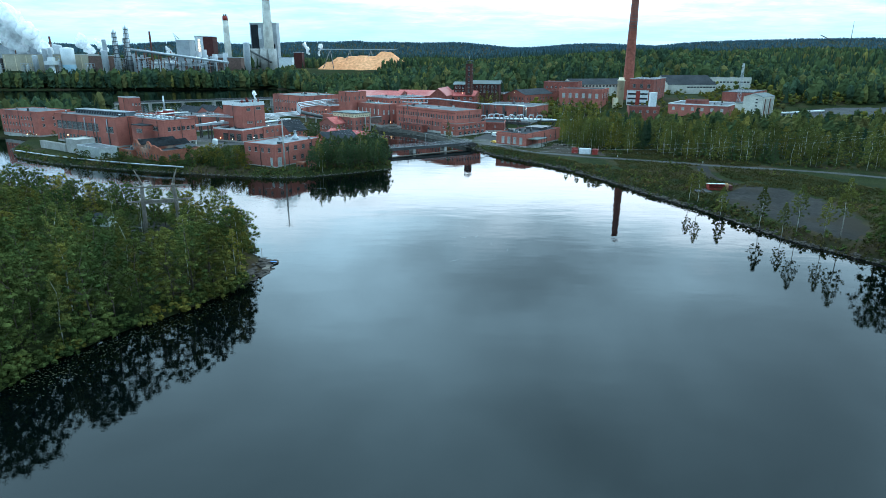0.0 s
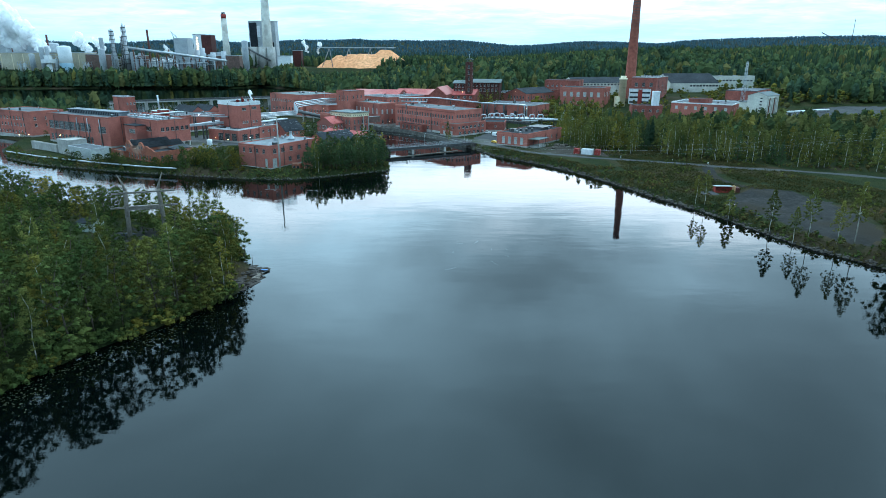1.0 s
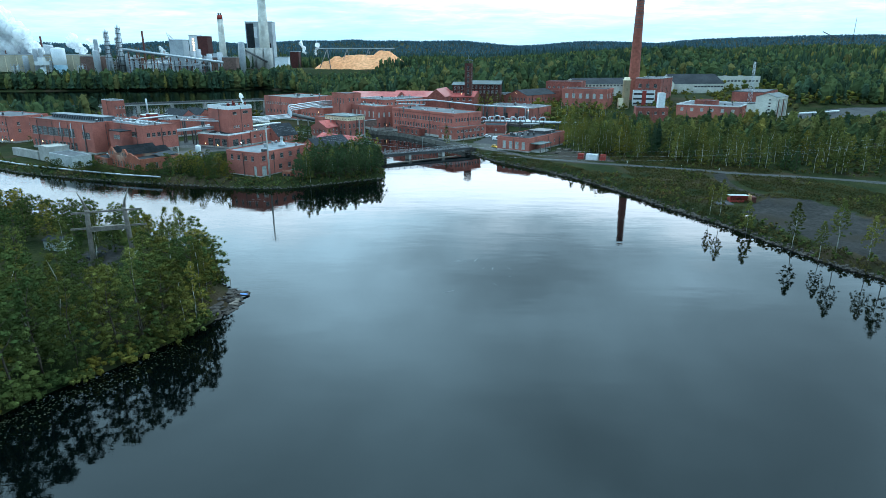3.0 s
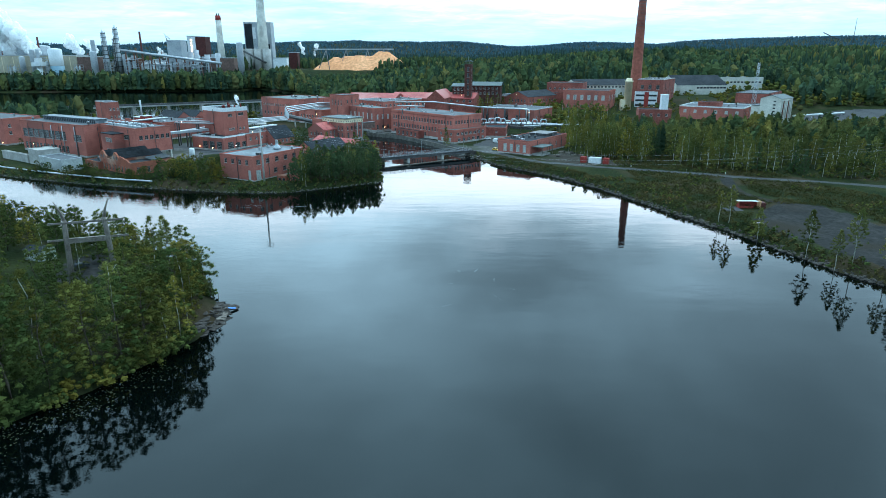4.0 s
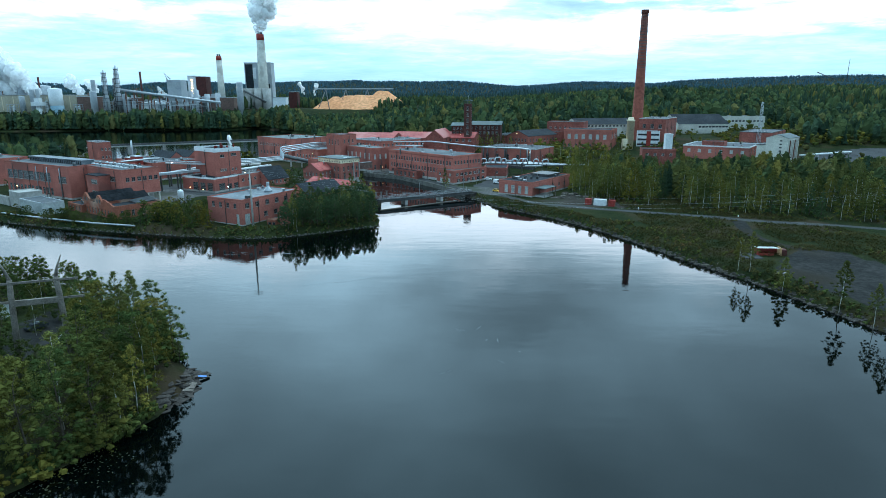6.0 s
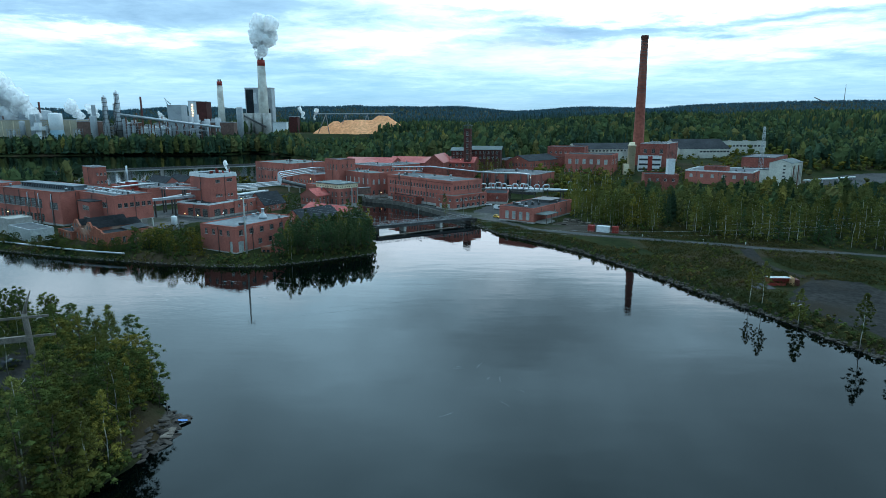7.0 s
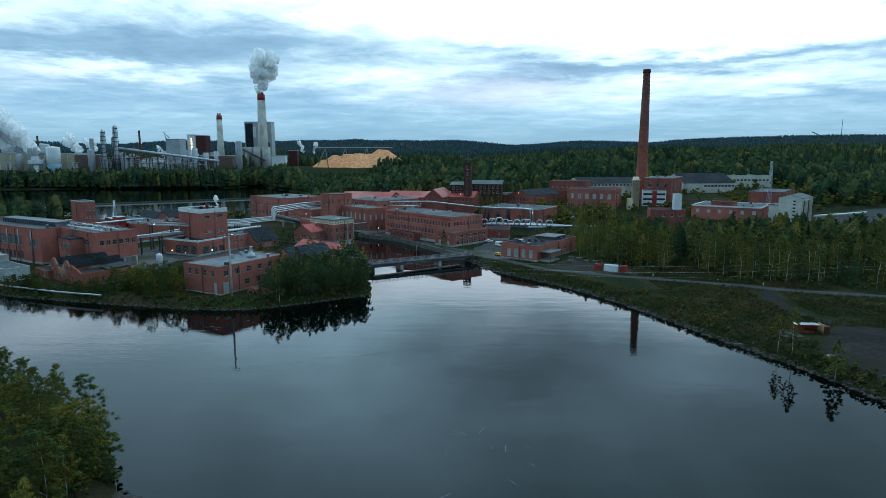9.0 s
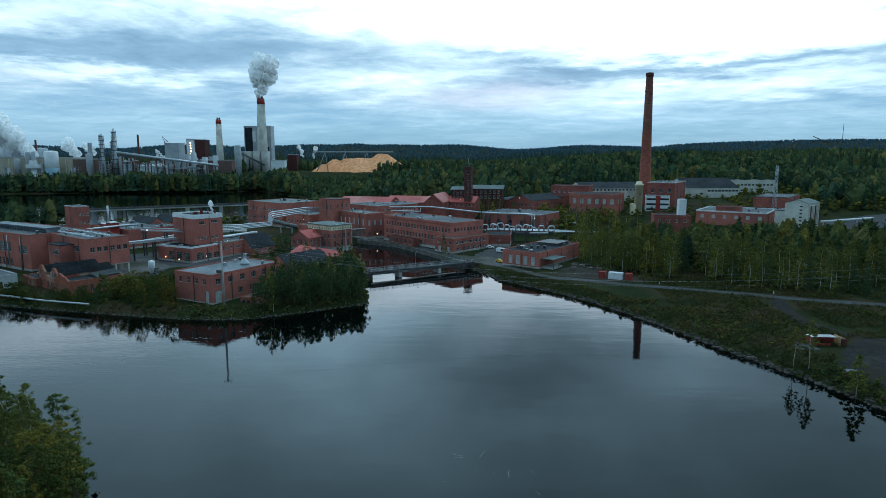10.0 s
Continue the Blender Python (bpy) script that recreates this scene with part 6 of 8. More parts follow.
def trunk_mesh(seed, kind, h, r, m):
    rr = random.Random(seed)
    bm = bmesh.new()
    top = 0.93
    pts = [(rr.uniform(-0.12, 0.12) * i, rr.uniform(-0.12, 0.12) * i, h * top * i / 5 - (0.6 if i == 0 else 0)) for i in range(6)]
    r0 = (0.0062 if kind in ("birch", "lone") else 0.011) * h + 0.03
    tube(bm, pts, r0, 7, 0.03)
    for i in range({"spruce": 5, "birch": 2, "lone": 5}.get(kind, 7)):
        t = rr.uniform(0.3, 0.8)
        a = rr.uniform(0, 6.28)
        k = min(4, int(t * 5 / top))
        p = Vector(pts[k]).lerp(Vector(pts[k + 1]), 0.5)
        L = r * rr.uniform(0.35, 0.65)
        tube(bm, [p, p + Vector((math.cos(a) * L * 0.5, math.sin(a) * L * 0.5, L * 0.35)), p + Vector((math.cos(a) * L, math.sin(a) * L, L * 0.9))], r0 * (0.22 if kind in ("birch", "lone") else 0.38), 5, 0.015)
    return mesh_of("trunk", bm, m)


KIND = {"broad": (LEAF, BARK), "birch": (LEAF_BIRCH, BIRCH_BARK), "lone": (LEAF_BIRCH, BIRCH_BARK), "pine": (NEEDLE, BARK), "spruce": (NEEDLE, BARK)}


def tree_type(kind, seed, h, r, clumps, per, size, clump_r, core=0.72):
    rs = np.random.RandomState(seed)
    leaf, bark = KIND[kind]
    c, wide = crown_centres(rs, clumps, kind, h, r), clump_r * rs.uniform(0.7, 1.25, clumps)
    wide = wide * (1.15 - 0.55 * c[:, 2] / h)
    q = np.concatenate([quad_leaves(rs, c, wide, per, size), lumps(rs, c, wide * core, 4, 2)]) if core else quad_leaves(rs, c, wide, per, size)
    return trunk_mesh(seed, kind, h, r, bark), leaf_mesh("crown", q, leaf)


def plant(meshes, x, y, scale, turn, label, category, group, z=None, squash=1.0):
    name = next((k + "_tree" for k in ("birch", "pine", "willow", "alder") if k in label), "broadleaf_tree")
    root = thing(name, pose(x, y, height(x, y) - 0.05 if z is None else z, 0, 0, turn) @ Matrix.Diagonal((scale * squash, scale * squash, scale, 1)), label, category, group)
    for nm, me in zip(("trunk", "crown"), meshes):
        o = new(nm, me)
        o.parent = root
    return root


def off_houses(x, y, margin):
    x, y = np.atleast_1d(x), np.atleast_1d(y)
    ok = np.ones(x.shape, bool)
    for fx, fy, c, s, wl, wr in FOOT:
        u, v = (x - fx) * c + (y - fy) * s, -(x - fx) * s + (y - fy) * c
        ok &= ~((u > -wl - margin) & (u < margin) & (v > -margin) & (v < wr + margin))
    return ok


def clear_of(pts, x, y, gap):
    return all((x - a) ** 2 + (y - b) ** 2 > gap * gap for a, b in pts)


# the wooded point by the camera
near_broad = [tree_type("broad", 40 + i, 14, 2.9 + 0.3 * (i % 3), 94, 40, 0.19, 0.92, 0.54) for i in range(6)]
back_broad = [tree_type("broad", 50 + i, 14, 3.3, 70, 26, 0.25, 1.05, 0.54) for i in range(4)]
near_birch = [tree_type("birch", 60 + i, 15, 2.6, 94, 36, 0.18, 0.78, 0.42) for i in range(3)]
rr = random.Random(11)
placed = []
PATH_CLEAR = [(-70, 124), (-73.5, 130), (-78, 138), (-82, 146), (-88, 147), (-94, 148), (-98, 149), (-96, 143)]
tries = 0
while len(placed) < 250 and tries < 9000:
    tries += 1
    x, y = rr.uniform(-170, -45), rr.uniform(44, 200)
    inland = -float(signed(LAKE, np.array([x]), np.array([y]))[0])
    if inland < 0.7 or not clear_of(placed, x, y, 3.6 if inland < 9 else 5.4) or not clear_of(PATH_CLEAR, x, y, 4.8):
        continue
    if (x > -49.2 and y > 104) or inland < 0.9 or x < -0.78 * (y + 14) - 8:
        continue
    placed.append((x, y))
placed += [(-49.9, 106.5), (-48.6, 110.5), (-47.8, 114), (-48.2, 118.2), (-49, 123), (-51.2, 127.8), (-53.5, 117.5), (-52.5, 131.5)]
for i, (x, y) in enumerate(placed):
    inland = -float(signed(LAKE, np.array([x]), np.array([y]))[0])
    birch = rr.random() < 0.28
    deep = inland > 20 and y < 110 or inland > 26 or y > 158
    me = rr.choice(near_birch if birch and not deep else back_broad if deep else near_broad)
    s = rr.uniform(0.8, 1.16) * (0.97 if inland < 3 else 1.0) * (1.2 if y < 104 else 1.0)
    if y > 148:
        s *= 0.72
    if x > -58 and y > 124:
        s *= 0.8
    if -102 < x < -74 and 116 < y < 147:
        s *= 0.72
    if -84 < x < -62 and 104 < y < 122:
        s *= 0.68
    plant(me, x, y, s, rr.uniform(0, 360), "slender birch with yellowing leaves on the wooded point" if birch and not deep else "leafy green deciduous tree on the wooded point", "tree", "trees on the wooded point")

# undergrowth along that shore
bush_types = []
for i in range(4):
    rs = np.random.RandomState(80 + i)
    c = rs.normal(0, 1, (26, 3)) * (0.9, 0.9, 0.5) + (0, 0, 0.9)
    bush_types.append(leaf_mesh("bush", np.concatenate([quad_leaves(rs, c, 0.5, 20, 0.16), lumps(rs, c, np.full(26, 0.34), 5, 3)]), LEAF))
shore = LAKE[4:20]
for (ax, ay), (bx, by) in zip(shore, shore[1:]):
    L = math.hypot(bx - ax, by - ay)
    for k in range(int(L / 1.7)):
        t = (k + rr.random()) / (L / 1.7)
        x, y = ax + (bx - ax) * t, ay + (by - ay) * t
        nx_, ny_ = -(by - ay) / L, (bx - ax) / L
        if signed(LAKE, np.array([x + nx_]), np.array([y + ny_]))[0] > 0:
            nx_, ny_ = -nx_, -ny_
        k_ = rr.uniform(-0.2, 1.3)
        x, y = x + nx_ * k_, y + ny_ * k_
        if x > -50 and y > 116:
            continue
        b = new("bush", rr.choice(bush_types))
        b.matrix_world = pose(x, y, height(x, y), 0, 0, rr.uniform(0, 360)) @ Matrix.Scale(rr.uniform(0.8, 1.6), 4)
        tagged(b, "low leafy bush at the water's edge", "bush", "bushes on the banks")

# the small wood on the factory point
pine_types = [tree_type("pine", 100 + i, 11, 2.6, 76, 15, 0.31, 0.74, 0.55) for i in range(3)]
birch_mid = [tree_type("birch", 110 + i, 14, 2.3, 72, 16, 0.30, 0.7, 0.5) for i in range(4)]
broad_mid = [tree_type("broad", 120 + i, 9, 2.9, 66, 16, 0.30, 0.76, 0.5) for i in range(3)]
spots = []
tries = 0
while len(spots) < 105 and tries < 6000:
    tries += 1
    x, y = rr.uniform(-62, -27), rr.uniform(246, 312)
    inland = -float(signed(LAKE, np.array([x]), np.array([y]))[0])
    if inland < 1.6 or not clear_of(spots, x, y, 2.8) or not off_houses(x, y, 1.6):
        continue
    spots.append((x, y))
for x, y in spots:
    birch = rr.random() < 0.22
    plant(rr.choice(birch_mid if birch else pine_types), x, y, rr.uniform(0.75, 1.0), rr.uniform(0, 360),
          "slender birch with pale trunk on the factory point" if birch else "dark green pine on the factory point", "tree", "wood on the factory point")
for cx, cy, sx, sy, n in ((-92, 262, 9, 8, 32), (-111, 262, 6, 8, 24), (-102, 255, 7, 4, 10), (-150, 262, 16, 3, 14), (-138, 258.5, 9, 3, 10), (-124, 255, 7, 3, 14), (-100, 249, 12, 2, 6), (-172, 270, 9, 2, 6), (-88, 362, 4, 4, 6), (-93, 346, 3, 3, 3), (-244, 352, 5, 5, 4), (-92, 372, 6, 5, 4), (-86, 352, 3, 3, 2), (-64, 322, 6, 6, 5)):
    for _ in range(n):
        x, y = rr.gauss(cx, sx * 0.6), rr.gauss(cy, sy * 0.6)
        if signed(LAKE, np.array([x]), np.array([y]))[0] > -2 or not off_houses(x, y, 1.5):
            continue
        plant(rr.choice(broad_mid), x, y, rr.uniform(0.62, 0.95) if cx in (-92, -111) else rr.uniform(0.35, 0.6), rr.uniform(0, 360), "bushy green willow near the quay", "tree", "willows by the factory")
for x, y, s in ((-3, 356, 0.8), (-2, 352, 0.5), (70, 470, 1.0), (78, 462, 1.1), (84, 470, 0.9), (98, 458, 1.1), (104, 452, 1.0), (92, 450, 1.1), (74, 452, 0.9), (110, 460, 0.9), (28, 470, 1.1), (22, 476, 1.0), (30, 480, 1.1), (20, 484, 1.0), (26, 487, 1.1), (34, 490, 1.0), (38, 492, 0.9), (-4, 486, 0.8), (44, 494, 0.8), (80, 430, 1.15), (84, 437, 1.3), (88, 431, 1.1), (97, 433, 1.25), (102, 438, 1.1), (108, 434, 1.2), (118, 446, 1.0)):
    plant(rr.choice(birch_mid), x, y, s, rr.uniform(0, 360), "leafy birch between the factory buildings", "tree", "trees among the factory")

# the birch and aspen wood on the right bank
WOODLAND = [(68, 322), (76, 302), (86, 294), (93, 300), (100, 306), (106, 280), (116, 275), (127, 273), (147, 264), (168, 257), (200, 246), (260, 214), (330, 300), (300, 345), (232, 358), (192, 380), (150, 390), (110, 400), (88, 386), (76, 350)]
spots = []
tries = 0
while len(spots) < 620 and tries < 30000:
    tries += 1
    x, y = rr.uniform(70, 310), rr.uniform(216, 432)
    if signed(WOODLAND, np.array([x]), np.array([y]))[0] < 0.5 or not clear_of(spots[-400:], x, y, 4.4):
        continue
    spots.append((x, y))
spots.sort(key=lambda p: p[1] + 0.4 * p[0])
aspen = [tree_type("birch", 130 + i, 16.5, 3.1, 90, 15, 0.30, 0.98, 0.52) for i in range(5)]
spruce_mid = [tree_type("spruce", 140 + i, 14, 2.5, 84, 12, 0.32, 0.82, 0.5) for i in range(2)]
for k, (x, y) in enumerate(spots[:190]):
    if k % 6 == 3:
        plant(rr.choice(spruce_mid), x, y, rr.uniform(0.65, 1.1), rr.uniform(0, 360), "dark green pine among pale trunks in the wood", "tree", "birch wood on the bank")
        continue
    plant(rr.choice(aspen), x, y, rr.uniform(0.7, 1.08), rr.uniform(0, 360), "slender birch with pale trunk in a dense wood", "tree", "birch wood on the bank")
rs = np.random.RandomState(7)


def crown_body(rs, kind, seg, rings, tufts=0):
    """One uneven crown of unit height and radius; returns corners (n, 4, 3)."""
    t = np.linspace(0, 1, rings + 1)
    if kind == "spruce":
        prof = (1 - t) ** 0.85 * (1.0 + 0.35 * ((t * 4.5) % 1.0 < 0.4)) * 0.9
        base = 0.06
    elif kind == "birch":
        prof, base = np.sin(np.pi * np.clip(t * 0.88 + 0.12, 0, 1)) ** 0.7 * (1.2 - 0.5 * t), 0.10
    elif kind == "pine":
        prof, base = np.sin(np.pi * np.clip(t * 0.85 + 0.15, 0, 1)) ** 0.6, 0.30
    else:
        prof, base = np.sin(np.pi * np.clip(t * 0.84 + 0.16, 0, 1)) ** 0.55 * (1.1 - 0.25 * t), 0.05
    prof[-1] = 0.0
    ang = np.arange(seg) * 2 * np.pi / seg + rs.rand() * 6
    k = 1 + (0.24 if rings < 9 else 0.2) * rs.normal(0, 1, (rings + 1, seg)).clip(-1.7, 1.7)
    lift = rs.normal(0, 0.35 / rings, (rings + 1, seg))
    lift[-1] = 0
    r = prof[:, None] * k
    a = ang[None] + rs.normal(0, 0.18, (rings + 1, seg))
    v = np.stack([r * np.cos(a), r * np.sin(a), base + (1 - base) * (t[:, None] + lift)], -1)
    w = np.roll(v, -1, axis=1)
    q = np.stack([v[:-1], w[:-1], w[1:], v[1:]], 2).reshape(-1, 4, 3)
    # sprays that stand out of the crown, each held by one of its corners
    root = np.repeat(v[:-1].reshape(-1, 3), tufts, 0)
    out = root * (1, 1, 0) / (np.linalg.norm(root[:, :2], axis=1)[:, None] + 0.05)
    d1 = out * 0.14 + rs.normal(0, 0.12, root.shape) * (1, 1, 0.22)
    d2 = rs.normal(0, 0.14, root.shape) * (1, 1, 0.22) + (0, 0, 0.012)
    return np.concatenate([q, np.stack([root, root + d1, root + d1 + d2, root + d2], 1)])


def body_mesh(name, q, m):
    """Quads joined at their shared corners, so that each crown is one island."""
    v, inv = np.unique(np.round(q.reshape(-1, 3), 4), axis=0, return_inverse=True)
    return array_mesh(name, v, inv.reshape(-1, 4), m)


def far_trees(name, pts, hs, fine, mix, label):
    """A wood of many trees in one mesh for each kind of leaf. fine: sides and rings of a crown."""
    pts, hs = np.array(pts), np.array(hs)
    z = land(pts[:, 0], pts[:, 1])
    kinds = rs.rand(len(pts))
    for kname, m, lo, hi in mix:
        sel = np.where((kinds >= lo) & (kinds < hi))[0]
        if not len(sel):
            continue
        types = [crown_body(rs, kname, *fine) for _ in range(7)]
        slim = {"birch": 0.14, "spruce": 0.125, "pine": 0.16}.get(kname, 0.21 if hs.max() > 8 else 0.55)
        out = []
        for k, body in enumerate(types):
            own = sel[k::7]
            h = hs[own] * rs.uniform(0.85, 1.2, len(own))
            r = h * slim * rs.uniform(0.85, 1.25, len(own))
            out.append((body[None] * np.stack([r, r, h], -1)[:, None, None, :] + np.column_stack([pts[own], z[own]])[:, None, None, :]).reshape(-1, 4, 3))
        tagged(new(name, body_mesh(name, np.concatenate(out), m)), label, "wood", kind="stuff")


far_trees("birch_wood", spots[190:], [rr.uniform(9.5, 13.5) for _ in spots[190:]], (11, 14, 2), [("birch", FOREST_BIRCH, 0, 0.6), ("broad", FOREST, 0.6, 0.85), ("spruce", FOREST_NEEDLE, 0.85, 1.01)], "dense birch and aspen wood with some spruce")

def leaf_bushes(name, pts, hs, per, size, mix, label):
    """Many bushes, each a tuft of leaves on a dark heart, in one mesh for each kind of leaf."""
    pts, hs = np.array(pts), np.array(hs)
    kinds, z = rs.rand(len(pts)), land(pts[:, 0], pts[:, 1])
    for m, lo, hi in mix:
        own = np.where((kinds >= lo) & (kinds < hi))[0]
        h = hs[own]
        c = [np.column_stack([pts[own] + rs.normal(0, 0.22, (len(own), 2)) * h[:, None], z[own] + h * up_]) for up_ in (0.28, 0.62)]
        c, wide = np.concatenate(c), np.concatenate([h * 0.42, h * 0.32])
        q = np.concatenate([quad_leaves(rs, c, wide, per, size), lumps(rs, c, wide * 0.6, 5, 3)])
        tagged(new(name, leaf_mesh(name, q, m)), label, "bushes", kind="stuff")


near_gate = []
while len(near_gate) < 62:
    x, y = rr.uniform(52, 84), rr.uniform(306, 400)
    if off_houses(x, y, 2.2)[0] and clear_of(near_gate, x, y, 3.0) and x > 58 + abs(y - 335) * 0.12:
        near_gate.append((x, y))
for x, y in near_gate:
    plant(rr.choice(aspen), x, y, rr.uniform(0.62, 0.98), rr.uniform(0, 360), "slender birch beside the gate house", "tree", "birch wood on the bank")

# birches on the open bank
lone = [tree_type("lone", 160 + i, 12, 1.9, 130, 22, 0.2, 0.42, 0.5) for i in range(3)]
for x, y, s in ((82.2, 197, 0.72), (84.2, 194.5, 0.85), (91.5, 165, 0.95), (93.5, 156, 0.78), (97.4, 155.8, 1.0), (101, 149, 0.85), (106.3, 150, 1.2)):
    plant(rr.choice(lone), x, y, s * 1.15, rr.uniform(0, 360), "lone young birch on the open bank", "tree", "birches on the bank")
plant(tree_type("birch", 150, 9.5, 1.9, 120, 24, 0.2, 0.5), 86.6, 181, 1.0, 0, "bushy conical young birch on the open bank", "tree", "birches on the bank")
for x, y in ((108.6, 138), (110.5, 133), (112.6, 128), (116, 135), (114, 141), (118, 128), (116, 121), (121, 138), (120, 118), (124, 130)):
    plant(rr.choice(near_broad), x, y, rr.uniform(1.15, 1.4), rr.uniform(0, 360), "tall leafy tree at the water's edge", "tree", "trees at the bank")

# woods beyond the factory
pts, hs = [], []


def scatter(x0, x1, y0, y1, gap2, h0, h1, keep):
    n = int((x1 - x0) * (y1 - y0) / gap2)
    p = rs.uniform((x0, y0), (x1, y1), (n, 2))
    p = p[keep(p[:, 0], p[:, 1])]
    pts.extend(map(tuple, p))
    hs.extend(rs.uniform(h0, h1, len(p)))


wet_at = lambda x, y: np.maximum(signed(LAKE, x, y), signed(RIVER, x, y))
scatter(-760, -215, 850, 940, 20, 17, 25, lambda x, y: (wet_at(x, y) < -3) & (wet_at(x, y) > -26))
scatter(-420, -215, 900, 1012, 22, 16, 23, lambda x, y: (wet_at(x, y) < -3) & (wet_at(x, y) > -40))
scatter(-120, 60, 545, 900, 62, 13, 20, lambda x, y: (wet_at(x, y) < -6) & (y > 560 + 0.4 * np.maximum(0, x)))
scatter(-220, -100, 760, 900, 60, 9, 14, lambda x, y: wet_at(x, y) < -5)
scatter(-235, -60, 815, 965, 45, 9, 14, lambda x, y: wet_at(x, y) < -5)
scatter(60, 330, 650, 900, 62, 13, 20, lambda x, y: x == x)
scatter(270, 420, 430, 900, 62, 12, 18, lambda x, y: (x > 360) | (y > 660) | (x > 330 + (y - 430) * 0.5))
scatter(252, 420, 500, 660, 50, 11, 17, lambda x, y: off_houses(x, y, 6) & (x > 268 + (y - 500) * 0.35))
scatter(330, 460, 300, 430, 70, 12, 18, lambda x, y: x == x)
scatter(-520, -250, 370, 500, 26, 10, 17, lambda x, y: (wet_at(x, y) < -4) & (x < -275))
scatter(-60, 90, 530, 600, 90, 9, 15, lambda x, y: (x < -10) | (y > 575))
scatter(-300, -190, 410, 545, 260, 6, 10, lambda x, y: (wet_at(x, y) < -4) & (y > 480))
scatter(-120, -60, 900, 1060, 60, 10, 15, lambda x, y: x == x)
far_trees("mixed_wood", pts, hs, (7, 7, 1), [("broad", FOREST, 0, 0.42), ("spruce", FOREST_NEEDLE, 0.42, 0.78), ("birch", FOREST_BIRCH, 0.78, 0.84), ("pine", FOREST_NEEDLE, 0.84, 1.01)], "mixed forest of spruce, pine and birch beyond the factory")
pts, hs = [], []
scatter(-330, 760, 900, 1500, 95, 12, 17, lambda x, y: ~((x > -300) & (x < -55) & (y < 1130)) & ~((x < -215) & (y < 1130)))
scatter(420, 760, 500, 900, 70, 13, 20, lambda x, y: x == x)
scatter(-1100, -330, 1030, 1500, 190, 14, 21, lambda x, y: x == x)
far_trees("far_forest", pts, hs, (5, 5), [("broad", FOREST, 0, 0.34), ("birch", FOREST_BIRCH, 0.34, 0.40), ("spruce", FOREST_NEEDLE, 0.40, 1.01)], "far coniferous forest on low hills")
# the ridge leaves are coloured blue: distance haze painted into the base colour
RIDGE_HAZED = leafy("hazed_ridge_needles", (0.05, 0.088, 0.112), (0.066, 0.108, 0.132), (0.06, 0.10, 0.12), 0.1, True)
# needles paled and blued a little, a weaker haze put into the colour
NEEDLE_HAZED = leafy("hazed_needles", (0.038, 0.064, 0.060), (0.052, 0.080, 0.072), (0.06, 0.085, 0.07), 0.3, True)
pts, hs = [], []
scatter(-1700, 1900, 1500, 2400, 520, 15, 22, lambda x, y: np.abs(x) < y * 0.8)
far_trees("far_forest", pts, hs, (5, 3), [("spruce", NEEDLE_HAZED, 0, 1.01)], "distant forest on low hills, light haze painted into its leaf colour")
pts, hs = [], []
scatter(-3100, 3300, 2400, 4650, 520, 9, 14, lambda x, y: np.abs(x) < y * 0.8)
far_trees("distant_ridge", pts, hs, (4, 2), [("broad", RIDGE_HAZED, 0, 1.01)], "forested ridges on the horizon, distance haze painted into their blue-green colour")

# ---- the H-shaped line pylon on the wooded point ----
py = thing("line_pylon", pose(-66.2, 121.4, height(-66.2, 121.4), 0, 0, 21), "weathered wooden H-frame line pylon with crossarms", "pylon")
zg = height(-66.2, 121.4)
for s in (-1, 1):
    part("pole", tube(bmesh.new(), [(s * 3.9, 0, -1), (s * 3.35, 0, 15.8 - zg + 3.2), (s * 3.2, 0, 21.4 - zg)], 0.52, 10, 0.36), WOOD, py)
    part("horn", tube(bmesh.new(), [(s * 3.2, 0, 21.2 - zg), (s * 3.55, 0, 22.7 - zg), (s * 4.4, 0, 24.9 - zg)], 0.34, 8, 0.07), WOOD, py, "splayed pole top")
part("crossarm", boxes((-5.9, 6.4, -0.42, -0.2, 20.7 - zg, 21.05 - zg)), WOOD, py)
part("crossarm", boxes((-6.6, 6.8, 0.31, 0.5, 17.4 - zg, 17.75 - zg)), WOOD, py)
part("tie_beam", boxes((-3.4, 3.4, -0.3, 0.3, 17.0 - zg, 17.9 - zg)), WOOD, py)

# the line pole at the pump house, and the wires over the river
po = thing("line_pole", pose(-72.6, 249.5, height(-72.6, 249.5)), "tall pale wooden line pole at the water's edge", "pole")
part("shaft", tube(bmesh.new(), [(0, 0, -1), (0, 0, 21.3)], 0.42, 10, 0.24), CONCRETE, po)
part("crossarm", boxes((-1.5, 1.5, -0.1, 0.1, 20.6, 20.85)), WOOD, po)
for x in (-1.3, 0, 1.3):
    part("insulator", lathe(bmesh.new(), [(0.08, 20.85), (0.14, 20.95), (0.14, 21.2), (0.06, 21.3)], x, 0, 8), WHITE, po)
for k, (dz, dy) in enumerate(((0, -1.3), (0.0, 0.0), (0.4, 1.3), (-2.5, 0.2))):
    bm = bmesh.new()
    pts_ = []
    for i in range(41):
        t = i / 40
        pts_.append((-72.6 + 282 * t, 249.5 - 12 * t + dy * 1.5, 23 + dz + 3 * t - (13.5 - 1.2 * k) * 4 * t * (1 - t)))
    w = new("power_line", mesh_of("power_line", tube(bm, pts_, 0.010, 4), METAL))
    tagged(w, "thin sagging power line over the river", "wire", "power lines")

